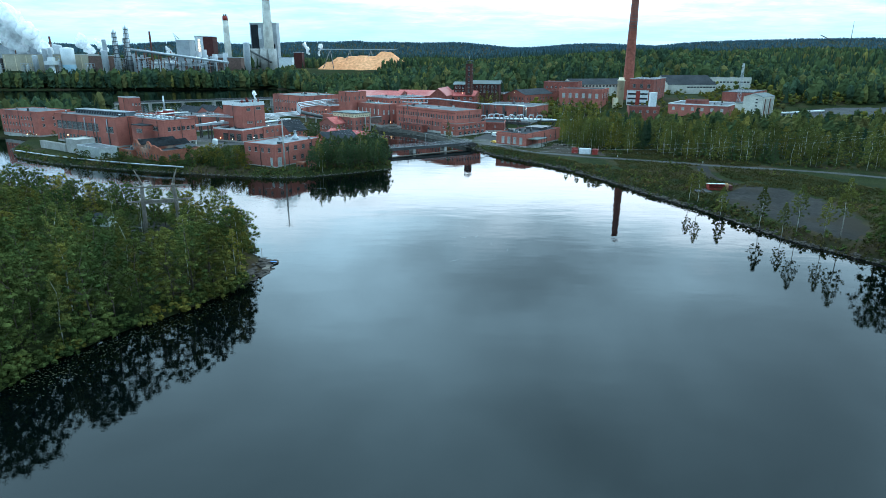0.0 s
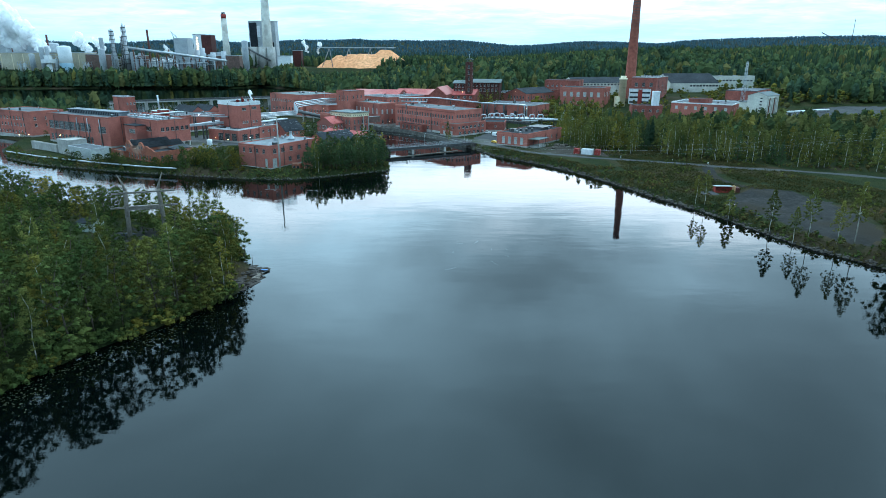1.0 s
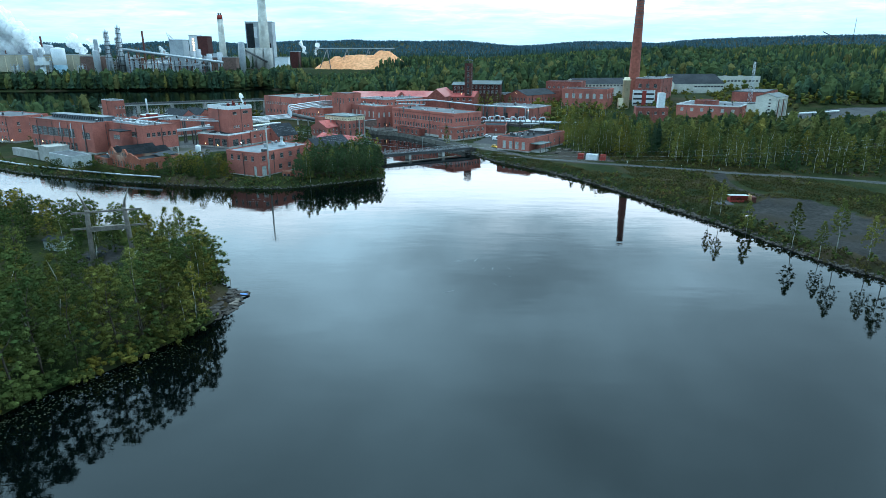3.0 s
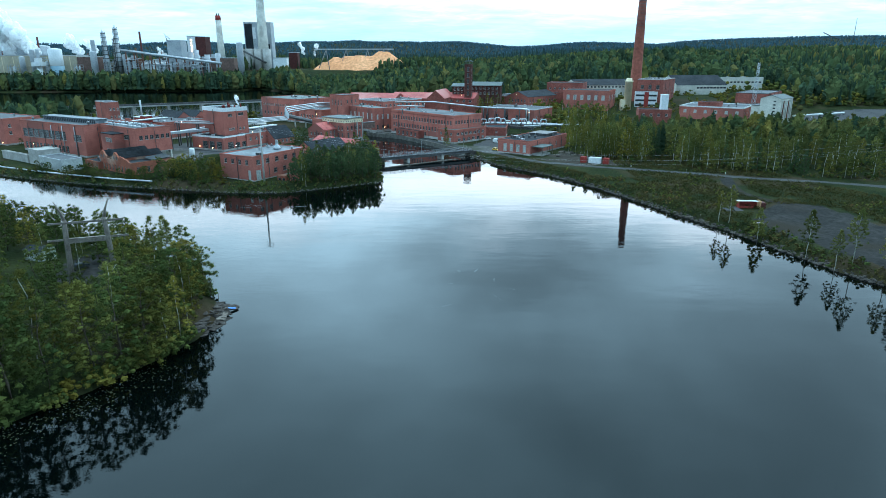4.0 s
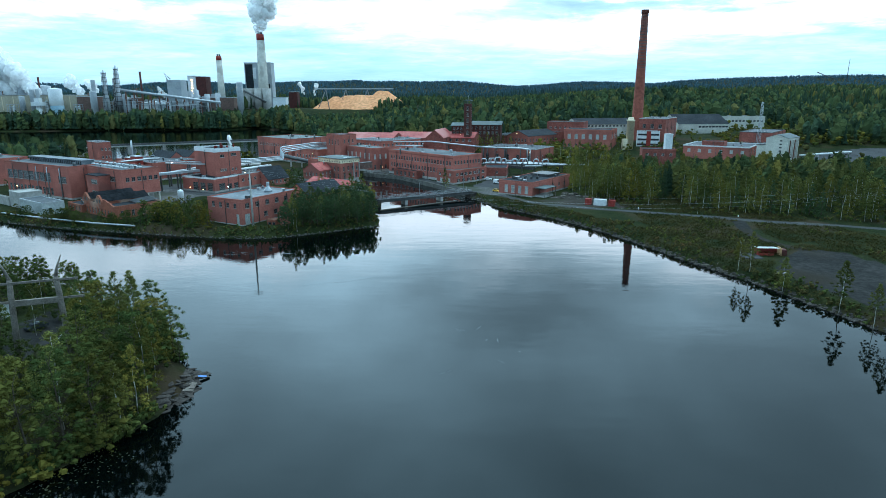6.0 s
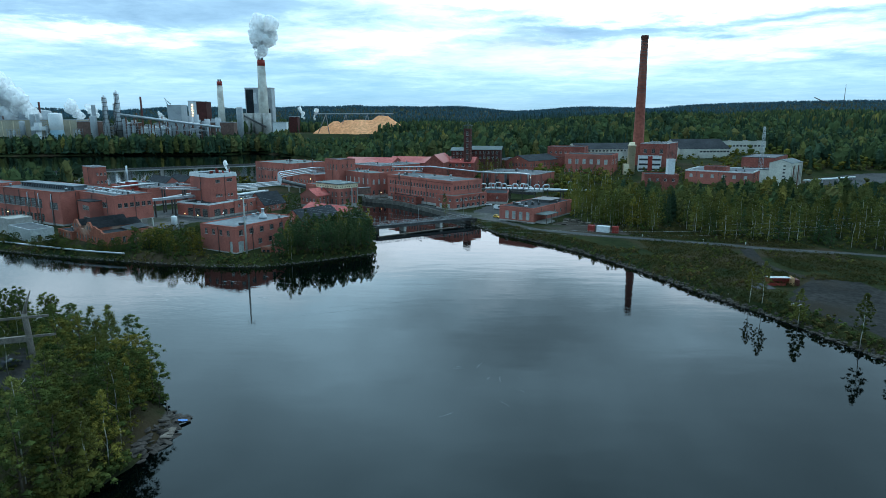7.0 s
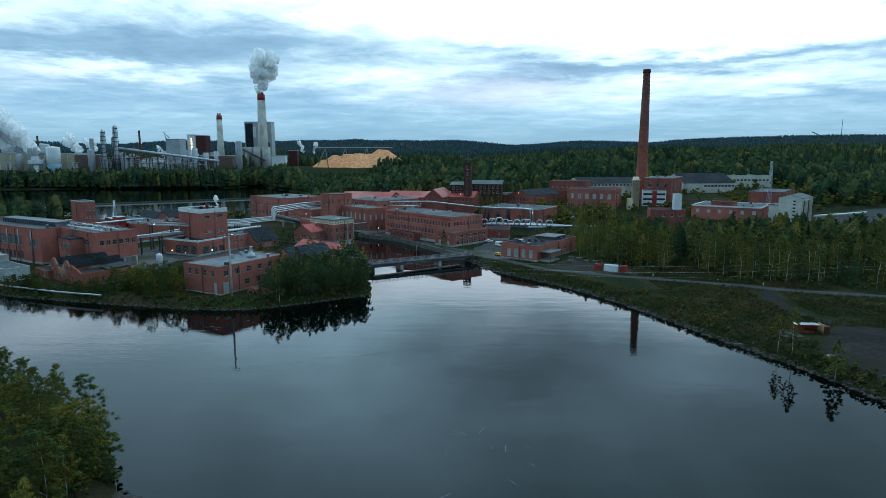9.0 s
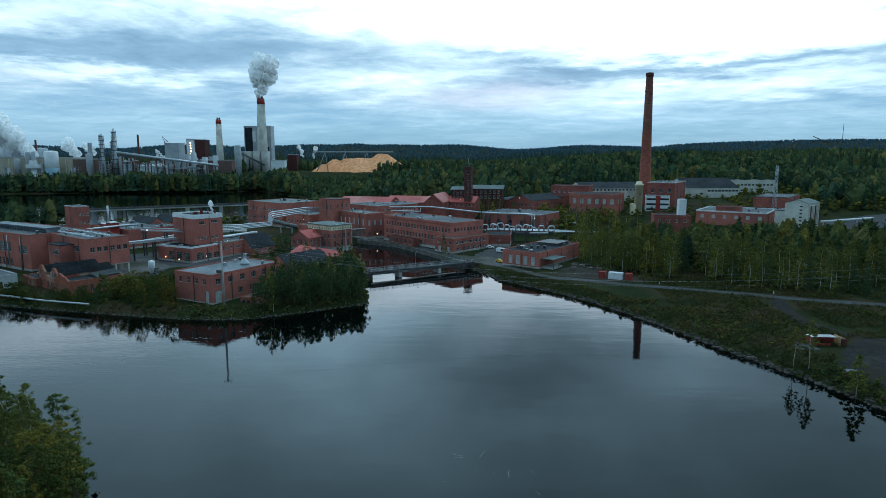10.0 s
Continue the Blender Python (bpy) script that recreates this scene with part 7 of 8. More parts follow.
# ---- rocks and beacon at the tip, stony banks ----
def rock_mesh(seed):
    rr_ = random.Random(seed)
    bm = bmesh.new()
    bmesh.ops.create_icosphere(bm, subdivisions=2, radius=1)
    for v in bm.verts:
        k = 1 + 0.35 * noise.noise(v.co * 1.3 + Vector((seed * 3.1, 0, 0)))
        v.co = Vector((v.co.x * k * 1.5, v.co.y * k * 1.1, max(-0.5, v.co.z * k * 0.5)))
        v.co.z = min(v.co.z, 0.3 + 0.1 * v.co.x)
    return mesh_of("rock", bm, STONE)


rocks = [rock_mesh(i) for i in range(5)]
for i in range(80):
    t = rr.random()
    x, y = -47.2 + rr.uniform(-1.4, 2.2) + 1.6 * math.sin(t * 3), 117 + t * 16
    if x > -44.2 + 0.1 * abs(y - 129):
        x = -45 - rr.random() * 3
    o = new("rock", rr.choice(rocks))
    o.matrix_world = pose(x, y, max(0.05, height(x, y)), rr.uniform(-10, 10), rr.uniform(-10, 10), rr.uniform(0, 360)) @ Matrix.Diagonal((rr.uniform(0.4, 1.3), rr.uniform(0.25, 0.7), rr.uniform(0.3, 0.7), 1))
    tagged(o, "grey-brown granite boulder at the tip of the point", "rock", "rocks at the point")


def stones(line, per_metre, lo, hi, side, label, m_=STONE):
    """Many small stones along a shore, one mesh."""
    bm = bmesh.new()
    for (ax, ay), (bx, by) in zip(line, line[1:]):
        for _ in range(int(math.hypot(bx - ax, by - ay) * per_metre)):
            t = rr.random()
            x, y = ax + (bx - ax) * t + rr.uniform(-0.6, 1.3) * side, ay + (by - ay) * t + rr.uniform(-0.4, 1.1)
            k = len(bm.verts)
            bm.from_mesh(rocks_small[rr.randrange(4)])
            bm.verts.ensure_lookup_table()
            m = pose(x, y, max(0.0, height(x, y) - 0.05), rr.uniform(-20, 20), rr.uniform(-20, 20), rr.uniform(0, 360)) @ Matrix.Scale(rr.uniform(lo, hi), 4)
            for v in bm.verts[k:]:
                v.co = m @ v.co
    tagged(part("shore_stones", bm, m_, None), label, "stones", kind="stuff")


def small_rock(seed):
    bm = bmesh.new()
    bmesh.ops.create_icosphere(bm, subdivisions=1, radius=1)
    for v in bm.verts:
        v.co *= 1 + 0.5 * noise.noise(v.co * 1.7 + Vector((seed * 5.3, 0, 0)))
        v.co.z *= 0.65
    return mesh_of("stone", bm, STONE)


rocks_small = [small_rock(i) for i in range(4)]
stones(LAKE[50:68], 4.0, 0.2, 0.7, 1, "dark stones along the open river bank")
stones(LAKE[24:41], 3.4, 0.14, 0.45, 0.5, "grey stones along the factory shore", surf("shore_stone", (0.035, 0.032, 0.028), (0.095, 0.088, 0.078), 0.9, 0.85, bump=0.4, bscale=1.5))

# scrub on the open bank: one sheet of many low clumps
YARD = [(90, 193), (98, 205), (108, 217), (122, 214), (128, 197), (126, 178), (124, 166), (116, 152), (108, 144), (103, 149), (97, 162), (93, 176)]
cs = rs.uniform((20, 135), (175, 318), (22000, 2))
sx, sy = cs[:, 0], cs[:, 1]
inl = -signed(LAKE, sx, sy)
cs = cs[(inl > 1.2) & (inl < 78) & (signed(YARD, sx, sy) < -0.5) & (wave(sx, sy, 9, 17) > 0.1) & ~((sy > 262) & (inl > 9) & (sx < 75))]
cz = land(cs[:, 0], cs[:, 1])
keep = signed([(104, 262), (103, 236), (108, 220), (113, 222), (110, 240), (116, 262)], cs[:, 0], cs[:, 1]) < 0
far_road = np.array([(38, 303), (55, 293), (66, 287), (80, 281), (102, 271.5), (115, 265), (123, 261), (144, 255), (162, 246), (185, 232)])
for a, b in zip(far_road, far_road[1:]):
    t = np.clip(((cs - a) @ (b - a)) / ((b - a) @ (b - a)), 0, 1)[:, None]
    keep &= np.linalg.norm(cs - a - t * (b - a), axis=1) > 3.6
C = np.column_stack([cs, cz + 0.3])[keep]
q = quad_leaves(rs, C, 0.9, 14, 0.36)
tagged(new("scrub", leaf_mesh("scrub", q, SCRUB)), "low weedy scrub on the open bank", "scrub", kind="stuff")

# tufts and bushes standing in the scrub
pts, hs = [], []
scatter(30, 175, 135, 312, 5.5, 0.5, 1.9, lambda x, y: (signed(LAKE, x, y) < -2) & (signed(LAKE, x, y) > -70) & (signed(YARD, x, y) < -1.5) & (wave(x, y, 11, 71) > 0.42) & ~((y > 262) & (signed(LAKE, x, y) < -9) & (x < 75)))
P_ = np.array(pts)
open_ = signed([(104, 262), (103, 236), (108, 220), (113, 222), (110, 240), (116, 262)], P_[:, 0], P_[:, 1]) < -1
for a, b in zip(far_road, far_road[1:]):
    t = np.clip(((P_ - a) @ (b - a)) / ((b - a) @ (b - a)), 0, 1)[:, None]
    open_ &= np.linalg.norm(P_ - a - t * (b - a), axis=1) > 4.2
leaf_bushes("bank_shrubs", P_[open_], np.array(hs)[open_], 16, 0.27, [(SCRUB, 0, 0.45), (LEAF, 0.45, 0.86), (RUSTY, 0.86, 1.01)], "low bushes and tufts turning brown on the open bank")

# lily pads by the wooded point
pads = []
for _ in range(1100):
    t = rr.random()
    k = rr.randrange(len(shore) - 9)
    (ax, ay), (bx, by) = shore[k], shore[k + 1]
    x, y = ax + (bx - ax) * t + abs(rr.gauss(0, 3.6)) + 0.5, ay + (by - ay) * t - abs(rr.gauss(0, 2.0))
    if signed(LAKE, np.array([x]), np.array([y]))[0] > 0.4 and y < 106:
        pads.append((x, y, 0.006))
pads = np.array(pads)
ang = rs.rand(len(pads)) * 6.28
s = rs.uniform(0.08, 0.17, len(pads))
off = [np.stack([np.cos(ang + k * 1.5708) * s, np.sin(ang + k * 1.5708) * s, 0 * s], -1) for k in range(4)]
q = np.stack([pads + o for o in off], 1)
PAD = surf("lily_pad", (0.018, 0.026, 0.010), (0.05, 0.052, 0.022), 0.6, 0.5, bump=0.0)
tagged(new("lily_pads", leaf_mesh("lily_pads", q, PAD)), "floating lily pads along the wooded shore", "lily pads", kind="stuff")


# thin streaks of foam drifting on the current
FOAM = surf("foam", (0.20, 0.22, 0.23), (0.32, 0.34, 0.35), 1.5, 0.9, bump=0.0)
bm = bmesh.new()
rf = random.Random(31)
for k in range(22):
    near_ = k < 10
    cx, cy = (rf.gauss(6, 5), rf.gauss(148, 10)) if near_ else (rf.uniform(-95, -40), rf.uniform(195, 228))
    ang_, L = (rf.gauss(1.9, 0.7), rf.uniform(0.8, 3.2)) if near_ else (rf.gauss(2.9, 0.35), rf.uniform(2, 7))
    w, bend = rf.uniform(0.015, 0.035) * (1 if near_ else 2.5), rf.uniform(-0.5, 0.5)
    row = []
    for i in range(7):
        t = i / 6
        a = ang_ + bend * (t - 0.5)
        x, y = cx + math.cos(a) * L * (t - 0.5), cy + math.sin(a) * L * (t - 0.5)
        ww = w * math.sin(math.pi * (0.08 + 0.84 * t))
        row.append([bm.verts.new((x - math.sin(a) * ww * e, y + math.cos(a) * ww * e, 0.008)) for e in (-1, 1)])
    for a, b in zip(row, row[1:]):
        bm.faces.new((a[0], b[0], b[1], a[1]))
bmesh.ops.recalc_face_normals(bm, faces=bm.faces[:])
tagged(part("foam_streaks", bm, FOAM, None), "thin pale streaks of foam drifting on the river", "foam", kind="stuff")

# ---- trees and shrubs between the houses up the slope ----
PARK = [(228, 434), (262, 440), (335, 458), (352, 498), (294, 494), (246, 474)]
pts, hs = [], []
scatter(62, 330, 398, 650, 34, 2.0, 6.5, lambda x, y: off_houses(x, y, 2.5) & (signed(PARK, x, y) < -3) & (wave(x, y, 17, 31) > 0.36))
scatter(150, 330, 560, 660, 120, 7, 13, lambda x, y: off_houses(x, y, 4) & (y > 625))
scatter(-300, -60, 470, 600, 150, 4, 9, lambda x, y: off_houses(x, y, 4) & (wet_at(x, y) < -4) & (wave(x, y, 20, 33) > 0.4))
scatter(240, 330, 400, 560, 80, 5, 11, lambda x, y: off_houses(x, y, 3) & (signed(PARK, x, y) < -4))
scatter(58, 110, 428, 500, 110, 7, 12, lambda x, y: off_houses(x, y, 3))
leaf_bushes("shrubs", pts, hs, 16, 0.62, [(LEAF, 0, 0.5), (SCRUB, 0.5, 0.7), (LEAF_BIRCH, 0.7, 1.01)], "self-sown shrubs and young trees between the buildings")

# undergrowth in front of the wood and on the factory shore
pts, hs = [], []
scatter(60, 200, 245, 330, 18, 0.8, 2.2, lambda x, y: (signed(WOODLAND, x, y) > -3.0) & (signed(WOODLAND, x, y) < 6))
scatter(-230, -26, 236, 330, 2.6, 0.6, 2.0, lambda x, y: (signed(LAKE, x, y) < -0.2) & (signed(LAKE, x, y) > -7) & off_houses(x, y, 1.0))
scatter(10, 130, 95, 335, 2.4, 0.5, 1.5, lambda x, y: (signed(LAKE, x, y) < -0.1) & (signed(LAKE, x, y) > -3.2) & off_houses(x, y, 1.0))
scatter(84, 128, 95, 215, 5, 0.8, 2.6, lambda x, y: (signed(LAKE, x, y) < -0.6) & (signed(LAKE, x, y) > -6) & (wave(x, y, 7, 51) > 0.5))
scatter(66, 215, 235, 345, 26, 1.6, 4.0, lambda x, y: (signed(WOODLAND, x, y) > 1.5) & (signed(WOODLAND, x, y) < 26) & (wave(x, y, 12, 61) > 0.25))
leaf_bushes("undergrowth", pts, hs, 9, 0.34, [(LEAF, 0, 0.5), (SCRUB, 0.5, 1.01)], "tangled undergrowth and weeds")

# ---- small things ----
def vehicle(label, x, y, turn, body_mat, length=4.3, tall=1.45, van=False, z=None):
    """A parked car or van, nose along +x."""
    ob = thing("van" if van else "car", pose(x, y, (height(x, y) + 0.08) if z is None else z, 0, 0, turn), label, "van" if van else "car", "parked cars")
    L, W = length / 2, 0.88
    prof = [(-L, 0.35), (-L, tall if van else 0.85), (-L + 0.3, tall + 0.15 if van else 0.9), (-L + (0.4 if van else 0.5), tall + 0.2 if van else 0.95)]
    prof += [(L - 1.5, tall + 0.2), (L - 0.8, 1.05), (L - 0.05, 0.9), (L, 0.35)] if van else [(-L + 0.9, tall), (L - 1.9, tall), (L - 1.05, 0.95), (L - 0.1, 0.78), (L, 0.35)]
    bm = bmesh.new()
    a, b = [bm.verts.new((px, -W, pz)) for px, pz in prof], [bm.verts.new((px, W, pz)) for px, pz in prof]
    bm.faces.new(a)
    bm.faces.new(b[::-1])
    for i in range(len(prof)):
        j = (i + 1) % len(prof)
        bm.faces.new((a[j], a[i], b[i], b[j]))
    bmesh.ops.recalc_face_normals(bm, faces=bm.faces)
    bmesh.ops.bevel(bm, geom=bm.edges[:], offset=0.06, segments=1, affect="EDGES")
    part("body", bm, body_mat, ob)
    part("windscreen", boxes((L - 1.85 if not van else L - 1.45, L - 1.3 if not van else L - 0.95, -0.7, 0.7, 1.0, tall - 0.08)), GLASS, ob)
    for sy in (-W - 0.01, W - 0.02):
        part("side_window", boxes((-L + (1.0 if not van else 2.6), L - 1.6, sy, sy + 0.03, 0.98, tall - 0.12)), GLASS, ob)
    for px in (-L + 0.75, L - 0.8):
        for sy in (-W + 0.05, W - 0.05):
            bm = bmesh.new()
            lathe(bm, [(0.2, -0.1), (0.32, -0.1), (0.32, 0.1), (0.2, 0.1)], seg=14)
            bmesh.ops.rotate(bm, cent=(0, 0, 0), matrix=Matrix.Rotation(radians(90), 3, "X"), verts=bm.verts)
            bmesh.ops.translate(bm, vec=(px, sy, 0.32), verts=bm.verts)
            part("wheel", bm, TYRE, ob)
    return ob


vehicle("white estate car parked by the mill annex", 21, 384 - 6, -10, CAR_WHITE)
vehicle("white delivery van parked in the yard", 26, 364, -30, CAR_WHITE, 5.6, 2.1, True)
vehicle("yellow car parked beside the gate house", 23.0, 334.5, -50, YELLOW)
vehicle("white van between the factory blocks", 88, 462, 60, CAR_WHITE, 5.4, 2.1, True)
vehicle("dark car parked under the pylon", -83.9, 144.7, 70, ROOF_DARK)
for i, (x, y) in enumerate(((84, 470), (90, 474), (80, 466))):
    vehicle("pale car parked between the factory blocks", x, y, 40, CAR_WHITE if i % 2 else PALE)


def container(label, x, y, turn, m, length):
    ob = thing("container", pose(x, y, height(x, y) + 0.05, 0, 0, turn), label, "container", "containers by the road")
    part("box", boxes((-length / 2, length / 2, -1.22, 1.22, 0.12, 2.55)), m, ob)
    for i in range(int(length / 0.4)):
        part("rib", boxes((-length / 2 + 0.15 + i * 0.4, -length / 2 + 0.32 + i * 0.4, -1.27, -1.225, 0.25, 2.45)), m, ob)
    for z in (0.0, 2.5):
        part("frame", boxes((-length / 2 - 0.03, length / 2 + 0.03, -1.26, -1.14, z, z + 0.14), (-length / 2 - 0.03, length / 2 + 0.03, 1.14, 1.26, z, z + 0.14)), m, ob)


container("white shipping container beside the road", 66.0, 296.6, -24, WHITE, 5.4)
container("short red container beside the road", 61.3, 299.0, -24, PAINT_RED, 2.6)
container("short red container beside the road", 70.6, 294.6, -24, PAINT_RED, 2.6)

# the open shelter on the turning place
sh = thing("shelter", pose(97.5, 211.5, height(97.5, 211.5) + 0.05, 0, 0, -6), "red open-fronted timber shelter with white roof", "shelter")
part("back_wall", boxes((-3.4, 3.4, 1.7, 1.85, 0, 1.9)), PAINT_RED, sh)
part("side_wall", boxes((-3.4, -3.25, -1.4, 1.7, 0, 2.0)), PAINT_RED, sh)
part("side_wall", boxes((3.25, 3.4, -1.6, 1.7, 0, 2.4)), WOOD_FRESH, sh, "fresh timber side wall")
part("front_board", boxes((-3.25, 1.2, -1.4, -1.25, 0, 0.7)), PAINT_RED, sh)
bm = bmesh.new()
vs_ = [bm.verts.new(p) for p in ((-3.7, -1.9, 2.35), (2.6, -1.9, 2.45), (2.6, 2.1, 2.05), (-3.7, 2.1, 1.95))]
bm.faces.new(vs_)
bmesh.ops.solidify(bm, geom=bm.faces[:], thickness=0.12)
part("roof", bm, WHITE, sh)
part("annex", boxes((3.45, 5.0, -1.2, 1.6, 0, 1.8)), PAINT_DARK, sh)
pl = thing("concrete_slab", pose(92.5, 210, height(92.5, 210) + 0.02), "grey concrete slab beside the shelter", "slab")
part("slab", boxes((-4, 1.5, -3.5, 3.0, -0.4, 0.12)), ASPHALT, pl)
pu = bmesh.new()
lathe(pu, [(1.5, 0.0), (1.5, 0.012)], seg=22)
bmesh.ops.scale(pu, vec=(1.3, 0.7, 1), verts=pu.verts)
ob = part("puddle", pu, WATER, None)
ob.matrix_world = pose(91.0, 191.0, height(91, 191) + 0.08)
tagged(ob, "shallow bright puddle on the gravel", "puddle")
for x, y, t, L in ((74.5, 212, 35, 3.2), (77.2, 205.5, -20, 3.8), (80.0, 199.0, 10, 3.0), (79.5, 204, 60, 2.4)):
    o = new("driftwood_log", mesh_of("driftwood_log", tube(bmesh.new(), [(-L / 2, 0, 0), (0, 0.1, 0.05), (L / 2, 0, 0)], 0.14, 8, 0.08), WOOD))
    o.matrix_world = pose(x, y, max(0.12, height(x, y) + 0.12), 0, 0, t)
    tagged(o, "pale driftwood log on the stony bank", "log", "driftwood")

# pallets and scrap beside the gate house
for x, y, t, n in ((55.5, 326.5, -30, 5), (58.0, 322.5, -22, 7), (60.6, 319.2, -40, 4), (63.6, 315.6, -24, 6), (54.0, 320.5, 10, 3)):
    pt = thing("pallet_stack", pose(x, y, height(x, y) + 0.02, 0, 0, t), "weathered grey stack of wooden pallets", "pallets", "pallets by the gate house")
    for k in range(n):
        part("pallet", boxes((-1.2 + 0.05 * (k % 2), 1.2, -0.8, 0.8, 0.17 * k, 0.17 * k + 0.13)), WOOD, pt)
for x, y, s in ((57.0, 331, 1.3), (60.5, 326.5, 1.6), (65.5, 318.5, 1.2), (52.5, 315.5, 0.9)):
    hp = new("rubble_heap", small_rock(int(x)))
    hp.matrix_world = pose(x, y, height(x, y) + 0.2) @ Matrix.Diagonal((s * 1.5, s, s * 0.8, 1))
    tagged(hp, "dark heap of scrap and rubble", "heap", "heaps by the gate house")
for k in range(12):
    x, y = -128 + (k % 6) * 4.4 + (k % 3), 421 + (k // 6) * 6 - (k % 4)
    hp = new("rubble_heap", small_rock(70 + k))
    hp.matrix_world = pose(x, y, height(x, y) + 0.2) @ Matrix.Diagonal((2.2, 1.6, 1.0 + 0.3 * (k % 3), 1))
    tagged(hp, "grey heap of broken stone behind the pipe deck", "heap", "rubble behind the halls")

# kiosks, tank and hut
building("kiosk", "small red brick kiosk at the water's edge", (-60.2, 251.5), -15, 3.2, 2.6, 4.6, 2.0, BRICK, ROOF_RED, [("L", 0.4, 1.6, 0.8, 1, 1.6, 1.6, "slot")])
building("kiosk", "low open brick store at the water's edge", (-65.2, 253.5), -15, 4.0, 2.4, 3.8, 1.8, BRICK_OLD, WOOD, [("L", 0.4, 1.0, 1.3, 2, 1.1, 2.9, "slot")])
tk = thing("storage_tank", pose(-123.8, 305.7, 2.4), "white upright cylindrical storage tank", "tank")
part("shell", lathe(bmesh.new(), [(1.3, -0.5), (1.3, 4.6), (1.1, 5.0), (0.2, 5.3)], seg=18), WHITE, tk)
part("band", lathe(bmesh.new(), [(1.33, 2.0), (1.33, 2.15)], seg=18, cap=False), METAL, tk)
building("hut", "white wooden hut with dark roof under the trees", (-95.2, 149.2), -12, 5.0, 4, height(-97, 150) + 2.5, height(-97, 150), OFFWHITE, ROOF_DARK, [("L", 0.8, 1.1, 1.0, 2, 1.2, 3.6, "cross")], gable="x", rise=0.7)
patch_of("gravel_yard", [(-74, 122), (-81, 126), (-92, 150), (-90, 162), (-80, 156), (-75, 136)], GRAVEL, "grey gravel yard beneath the line pylon", "yard")

DIRT = surf("packed_dirt", (0.036, 0.032, 0.027), (0.062, 0.055, 0.047), 0.14, 0.95, bump=0.3, c3=(0.030, 0.034, 0.020))
patch_of("dirt_yard", [(40, 307), (50, 322), (58, 331), (68, 322), (78, 306), (90, 294), (88, 288), (66, 291), (50, 299)], DIRT, "packed brown dirt yard beside the gate house", "yard", 0.05)

# lamps of the factory
for x, y, z, m in ((-111.8, 333, 4.9, LAMP_WHITE), (-43.6, 417, 5.2, LAMP), (-132.2, 336, 4.2, LAMP), (-122.8, 329, 4.2, LAMP), (49.6, 506.5, 20.6, LAMP), (-208, 318, 7.6, LAMP), (-254, 352, 3.6, LAMP), (-247, 350, 3.6, LAMP),
                   (6.6, 484, 21.0, LAMP), (50.7, 430.5, 13.2, LAMP), (-142, 340, 16.2, LAMP_WHITE), (-109, 352, 9.6, LAMP), (-92, 437, 11.6, LAMP)):
    l = thing("wall_lamp", pose(x, y, z), "small lit lamp on a bracket", "lamp", "factory lamps")
    part("bulb", lathe(bmesh.new(), [(0.05, -0.22), (0.22, -0.1), (0.24, 0.05), (0.1, 0.2)], seg=10), m, l)
    part("bracket", tube(bmesh.new(), [(0, 0, 0.2), (0, 0.3, 0.45), (0, 1.1, 0.45)], 0.05, 6), METAL_DARK, l)
for x, y in ((-15.4, 329.3), (6.5, 344), (-29, 404), (14, 362), (-140, 306)):
    lp = thing("street_lamp", pose(x, y, max(0.0, height(x, y))), "slender grey steel street lamp", "street lamp", "street lamps")
    part("pole", tube(bmesh.new(), [(0, 0, -2), (0, 0, 7.5), (0.3, -0.3, 8.0), (1.2, -0.8, 8.1)], 0.11, 8, 0.06), METAL, lp)
    part("head", boxes((0.9, 1.7, -1.1, -0.75, 8.0, 8.16)), METAL_DARK, lp)

# bollards on the road verge, conveyor at the car park, mast and crane on the skyline
for x, y in ((80, 287), (101, 277), (115, 271)):
    o = new("bollard", mesh_of("bollard", lathe(bmesh.new(), [(0.16, -0.3), (0.16, 0.75), (0.1, 0.85)], seg=10), WHITE))
    o.matrix_world = pose(x, y, height(x, y))
    tagged(o, "small white roadside marker post", "bollard", "roadside markers")
cvr = thing("covered_walkway", pose(0, 0, 0), "long white covered pipe run beside the car park", "pipe run")
part("run", tube(bmesh.new(), [(230, 441, 10.5), (255, 455, 10.2), (282, 471, 10.0)], 0.6, 8), WHITE, cvr)
for x, y in ((232, 442), (248, 451), (265, 461), (280, 470)):
    part("post", boxes((x - 0.25, x + 0.25, y - 0.25, y + 0.25, height(x, y) - 1, 10.2)), METAL, cvr)
ma = thing("radio_mast", pose(2116, 3500, 110), "thin radio mast on the horizon", "mast")
part("shaft", tube(bmesh.new(), [(0, 0, -20), (0, 0, 122)], 2.2, 6, 1.0), METAL_DARK, ma)
cr_ = thing("ski_jump", pose(1705, 3000, 105), "slanting ramp tower on the ridge", "tower")
part("ramp", tube(bmesh.new(), [(-32, 0, 40), (6, 0, 24), (40, 0, 14)], 2.0, 6), METAL_DARK, cr_)
part("leg", tube(bmesh.new(), [(6, 0, -20), (6, 0, 24)], 1.6, 6), METAL_DARK, cr_)

# beacon, boat and jetty at the tip
bc = thing("beacon_post", pose(-47.2, 131, max(0.2, height(-47.2, 131))), "thin dark marker post on the rocks", "post")
part("post", tube(bmesh.new(), [(0, 0, -0.5), (0.1, 0, 3.2)], 0.09, 8, 0.06), WOOD, bc)
jt = thing("jetty", pose(-44.6, 125.5, 0.35, 0, 6, 12), "small weathered plank jetty on the rocks", "jetty")
for i in range(9):
    part("plank", boxes((-0.9, 0.9, -1.8 + i * 0.4, -1.45 + i * 0.4, 0.05, 0.11)), WOOD, jt)
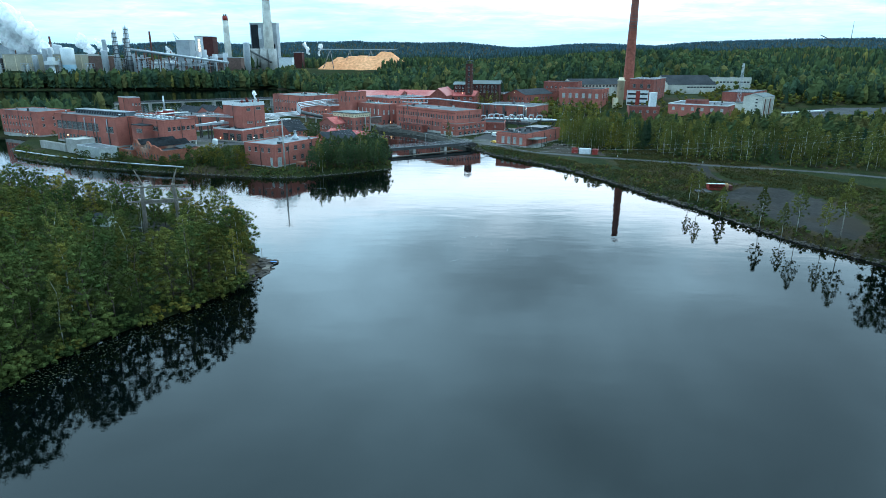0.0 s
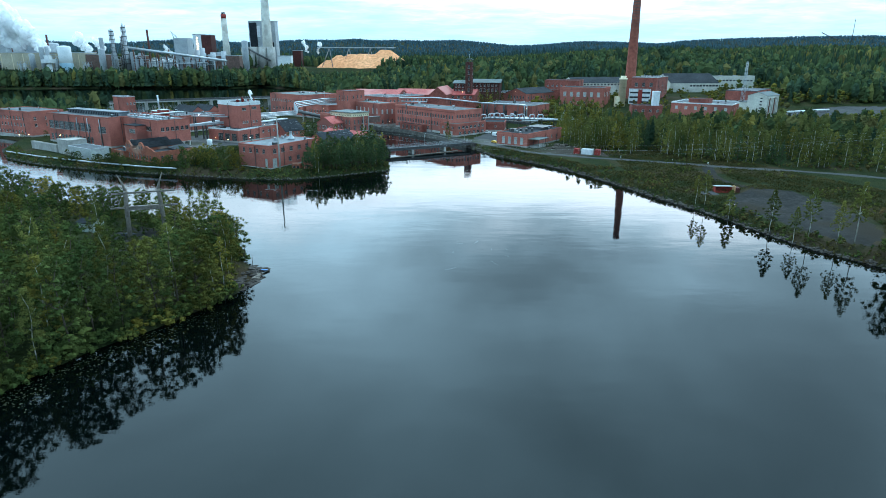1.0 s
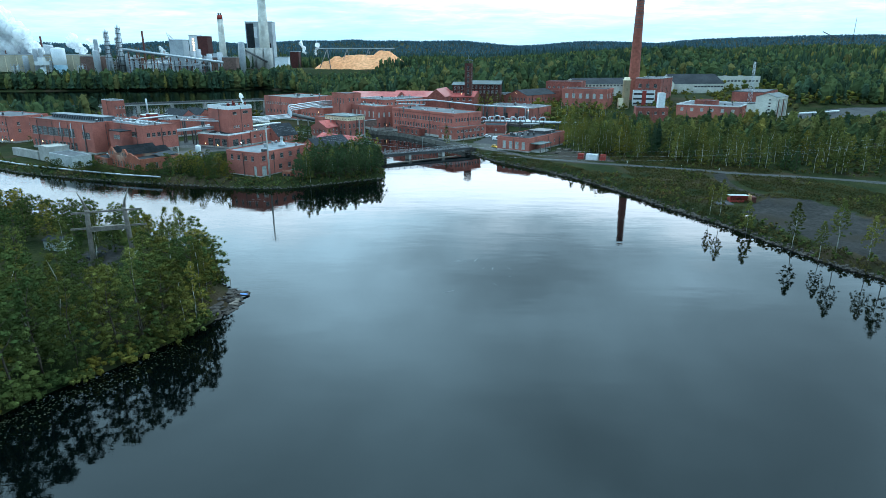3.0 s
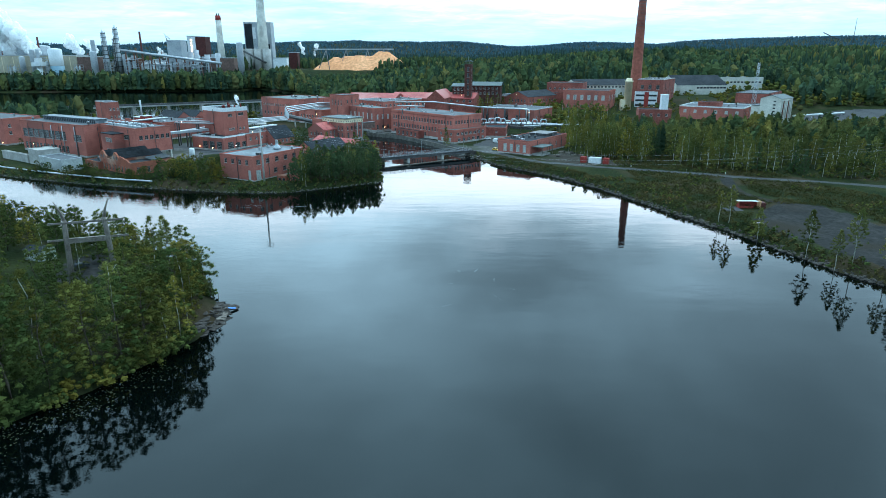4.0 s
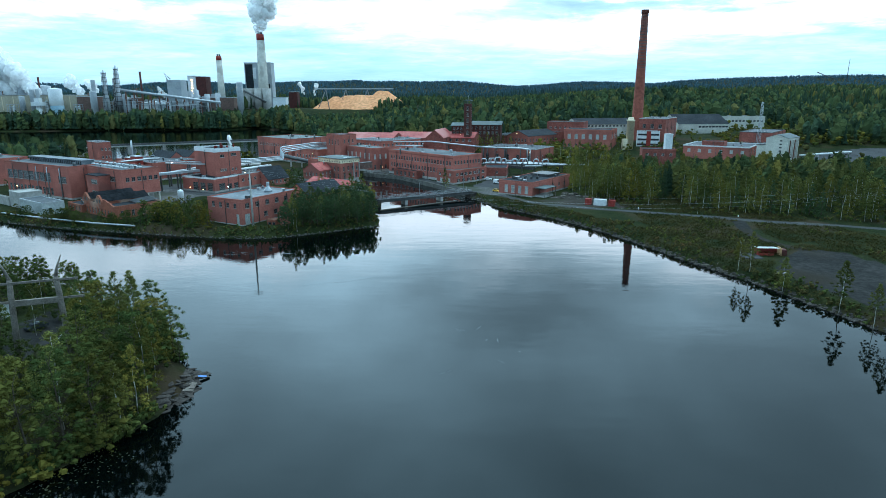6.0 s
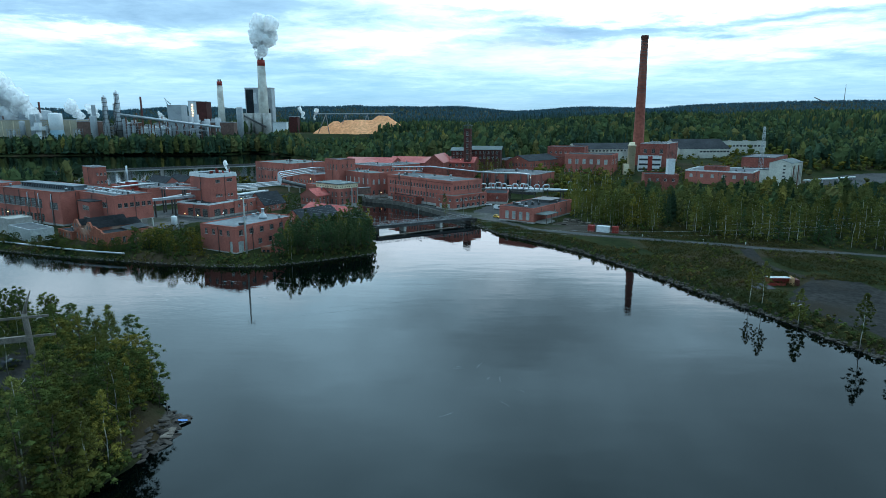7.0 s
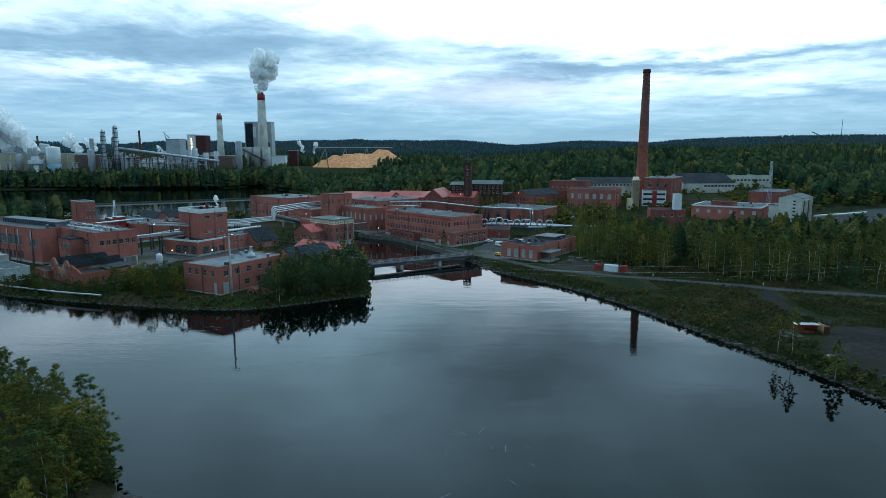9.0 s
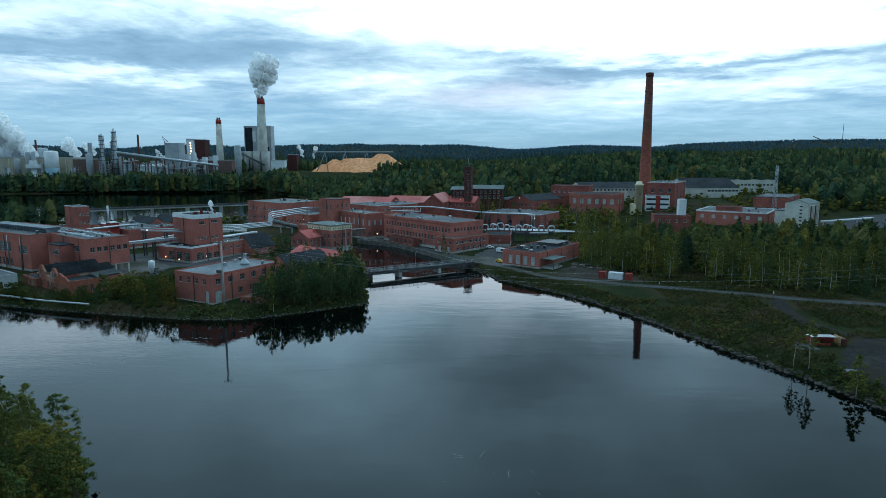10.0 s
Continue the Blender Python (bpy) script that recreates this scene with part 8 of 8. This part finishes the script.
for x in (-0.75, 0.75):
    part("beam", boxes((x - 0.1, x + 0.1, -1.8, 1.8, -0.5, 0.05)), WOOD, jt)
bt = thing("rowing_boat", pose(-44.0, 129.4, 0.25, 0, 12, 25) @ Matrix.Scale(0.75, 4), "small boat under a blue tarpaulin", "boat")
bm = bmesh.new()
ring = []
for i in range(9):
    t = i / 8
    w = 0.62 * math.sin(math.pi * (0.12 + 0.76 * t)) ** 0.7
    ring.append([bm.verts.new(((t - 0.5) * 3.4, s * w, 0.35 if abs(s) == 1 else -0.12)) for s in (-1, 0, 1)])
for a, b in zip(ring, ring[1:]):
    for i in range(2):
        bm.faces.new((a[i], a[i + 1], b[i + 1], b[i]))
part("hull", bm, WOOD, bt)
bm = bmesh.new()
ring = []
for i in range(7):
    t = i / 6
    w = 0.6 * math.sin(math.pi * (0.2 + 0.6 * t)) ** 0.7
    ring.append([bm.verts.new(((t - 0.5) * 2.0, s * w, 0.38 + 0.16 * (1 - s * s))) for s in (-1, -0.4, 0.4, 1)])
for a, b in zip(ring, ring[1:]):
    for i in range(3):
        bm.faces.new((a[i], a[i + 1], b[i + 1], b[i])).smooth = True
part("tarpaulin", bm, BLUE_TARP, bt, "blue tarpaulin")

bare = thing("bare_tree", pose(-50.0, 134, max(0.3, height(-50, 134))), "small leafless tree on the rocks", "tree")
bm = tube(bmesh.new(), [(0, 0, -0.3), (0.1, 0, 2.0), (0.2, 0.1, 4.4)], 0.09, 7, 0.02)
part("trunk", bm, BARK, bare)
bm = bmesh.new()
for i in range(16):
    a, z = i * 2.4, 1.5 + i * 0.18
    p = Vector((0.1, 0, z))
    q_ = p + Vector((math.cos(a) * 0.8, math.sin(a) * 0.8, 0.7))
    tube(bm, [p, q_, q_ + Vector((math.cos(a + 0.4) * 0.5, math.sin(a + 0.4) * 0.5, 0.5))], 0.035, 4, 0.01)
part("twigs", bm, BARK, bare)
PAVE = surf("worn_paving", (0.075, 0.074, 0.072), (0.125, 0.122, 0.118), 0.12, 0.9, bump=0.1, c3=(0.055, 0.058, 0.045))
patch_of("quay_yard", [(-57, 416), (-33, 399), (-13, 369), (-1, 348), (8, 335), (22, 322), (34, 331), (30, 345), (14, 353), (2, 358), (-6, 371), (-38, 410), (-48, 420)], PAVE, "worn grey paving between the channel and the mill", "yard", 0.09)
patch_of("factory_yard", [(-140, 300), (-128, 306), (-118, 322), (-132, 330), (-140, 345), (-150, 340), (-146, 318)], PAVE, "worn grey paving between the factory halls", "yard", 0.06)

# rooftop clutter: chimneys and ducts over the mill halls
rng = random.Random(77)
for x, y, z, h in ((-30, 392, 16.7, 2.5), (-18, 390, 16.7, 1.4), (-60, 430, 17.1, 2.0), (-100, 480, 18.8, 2.4), (-120, 490, 18.8, 1.8), (30, 440, 14.5, 2.2), (44, 450, 14.5, 3.0), (-72, 376, 11.0, 1.8)):
    o = thing("roof_chimney", pose(x, y, z - 0.3), "short galvanised flue on a flat roof", "flue", "roof flues")
    part("flue", lathe(bmesh.new(), [(0.35, -1), (0.35, h), (0.5, h + 0.05), (0.5, h + 0.3), (0.1, h + 0.6)], seg=12), METAL, o)
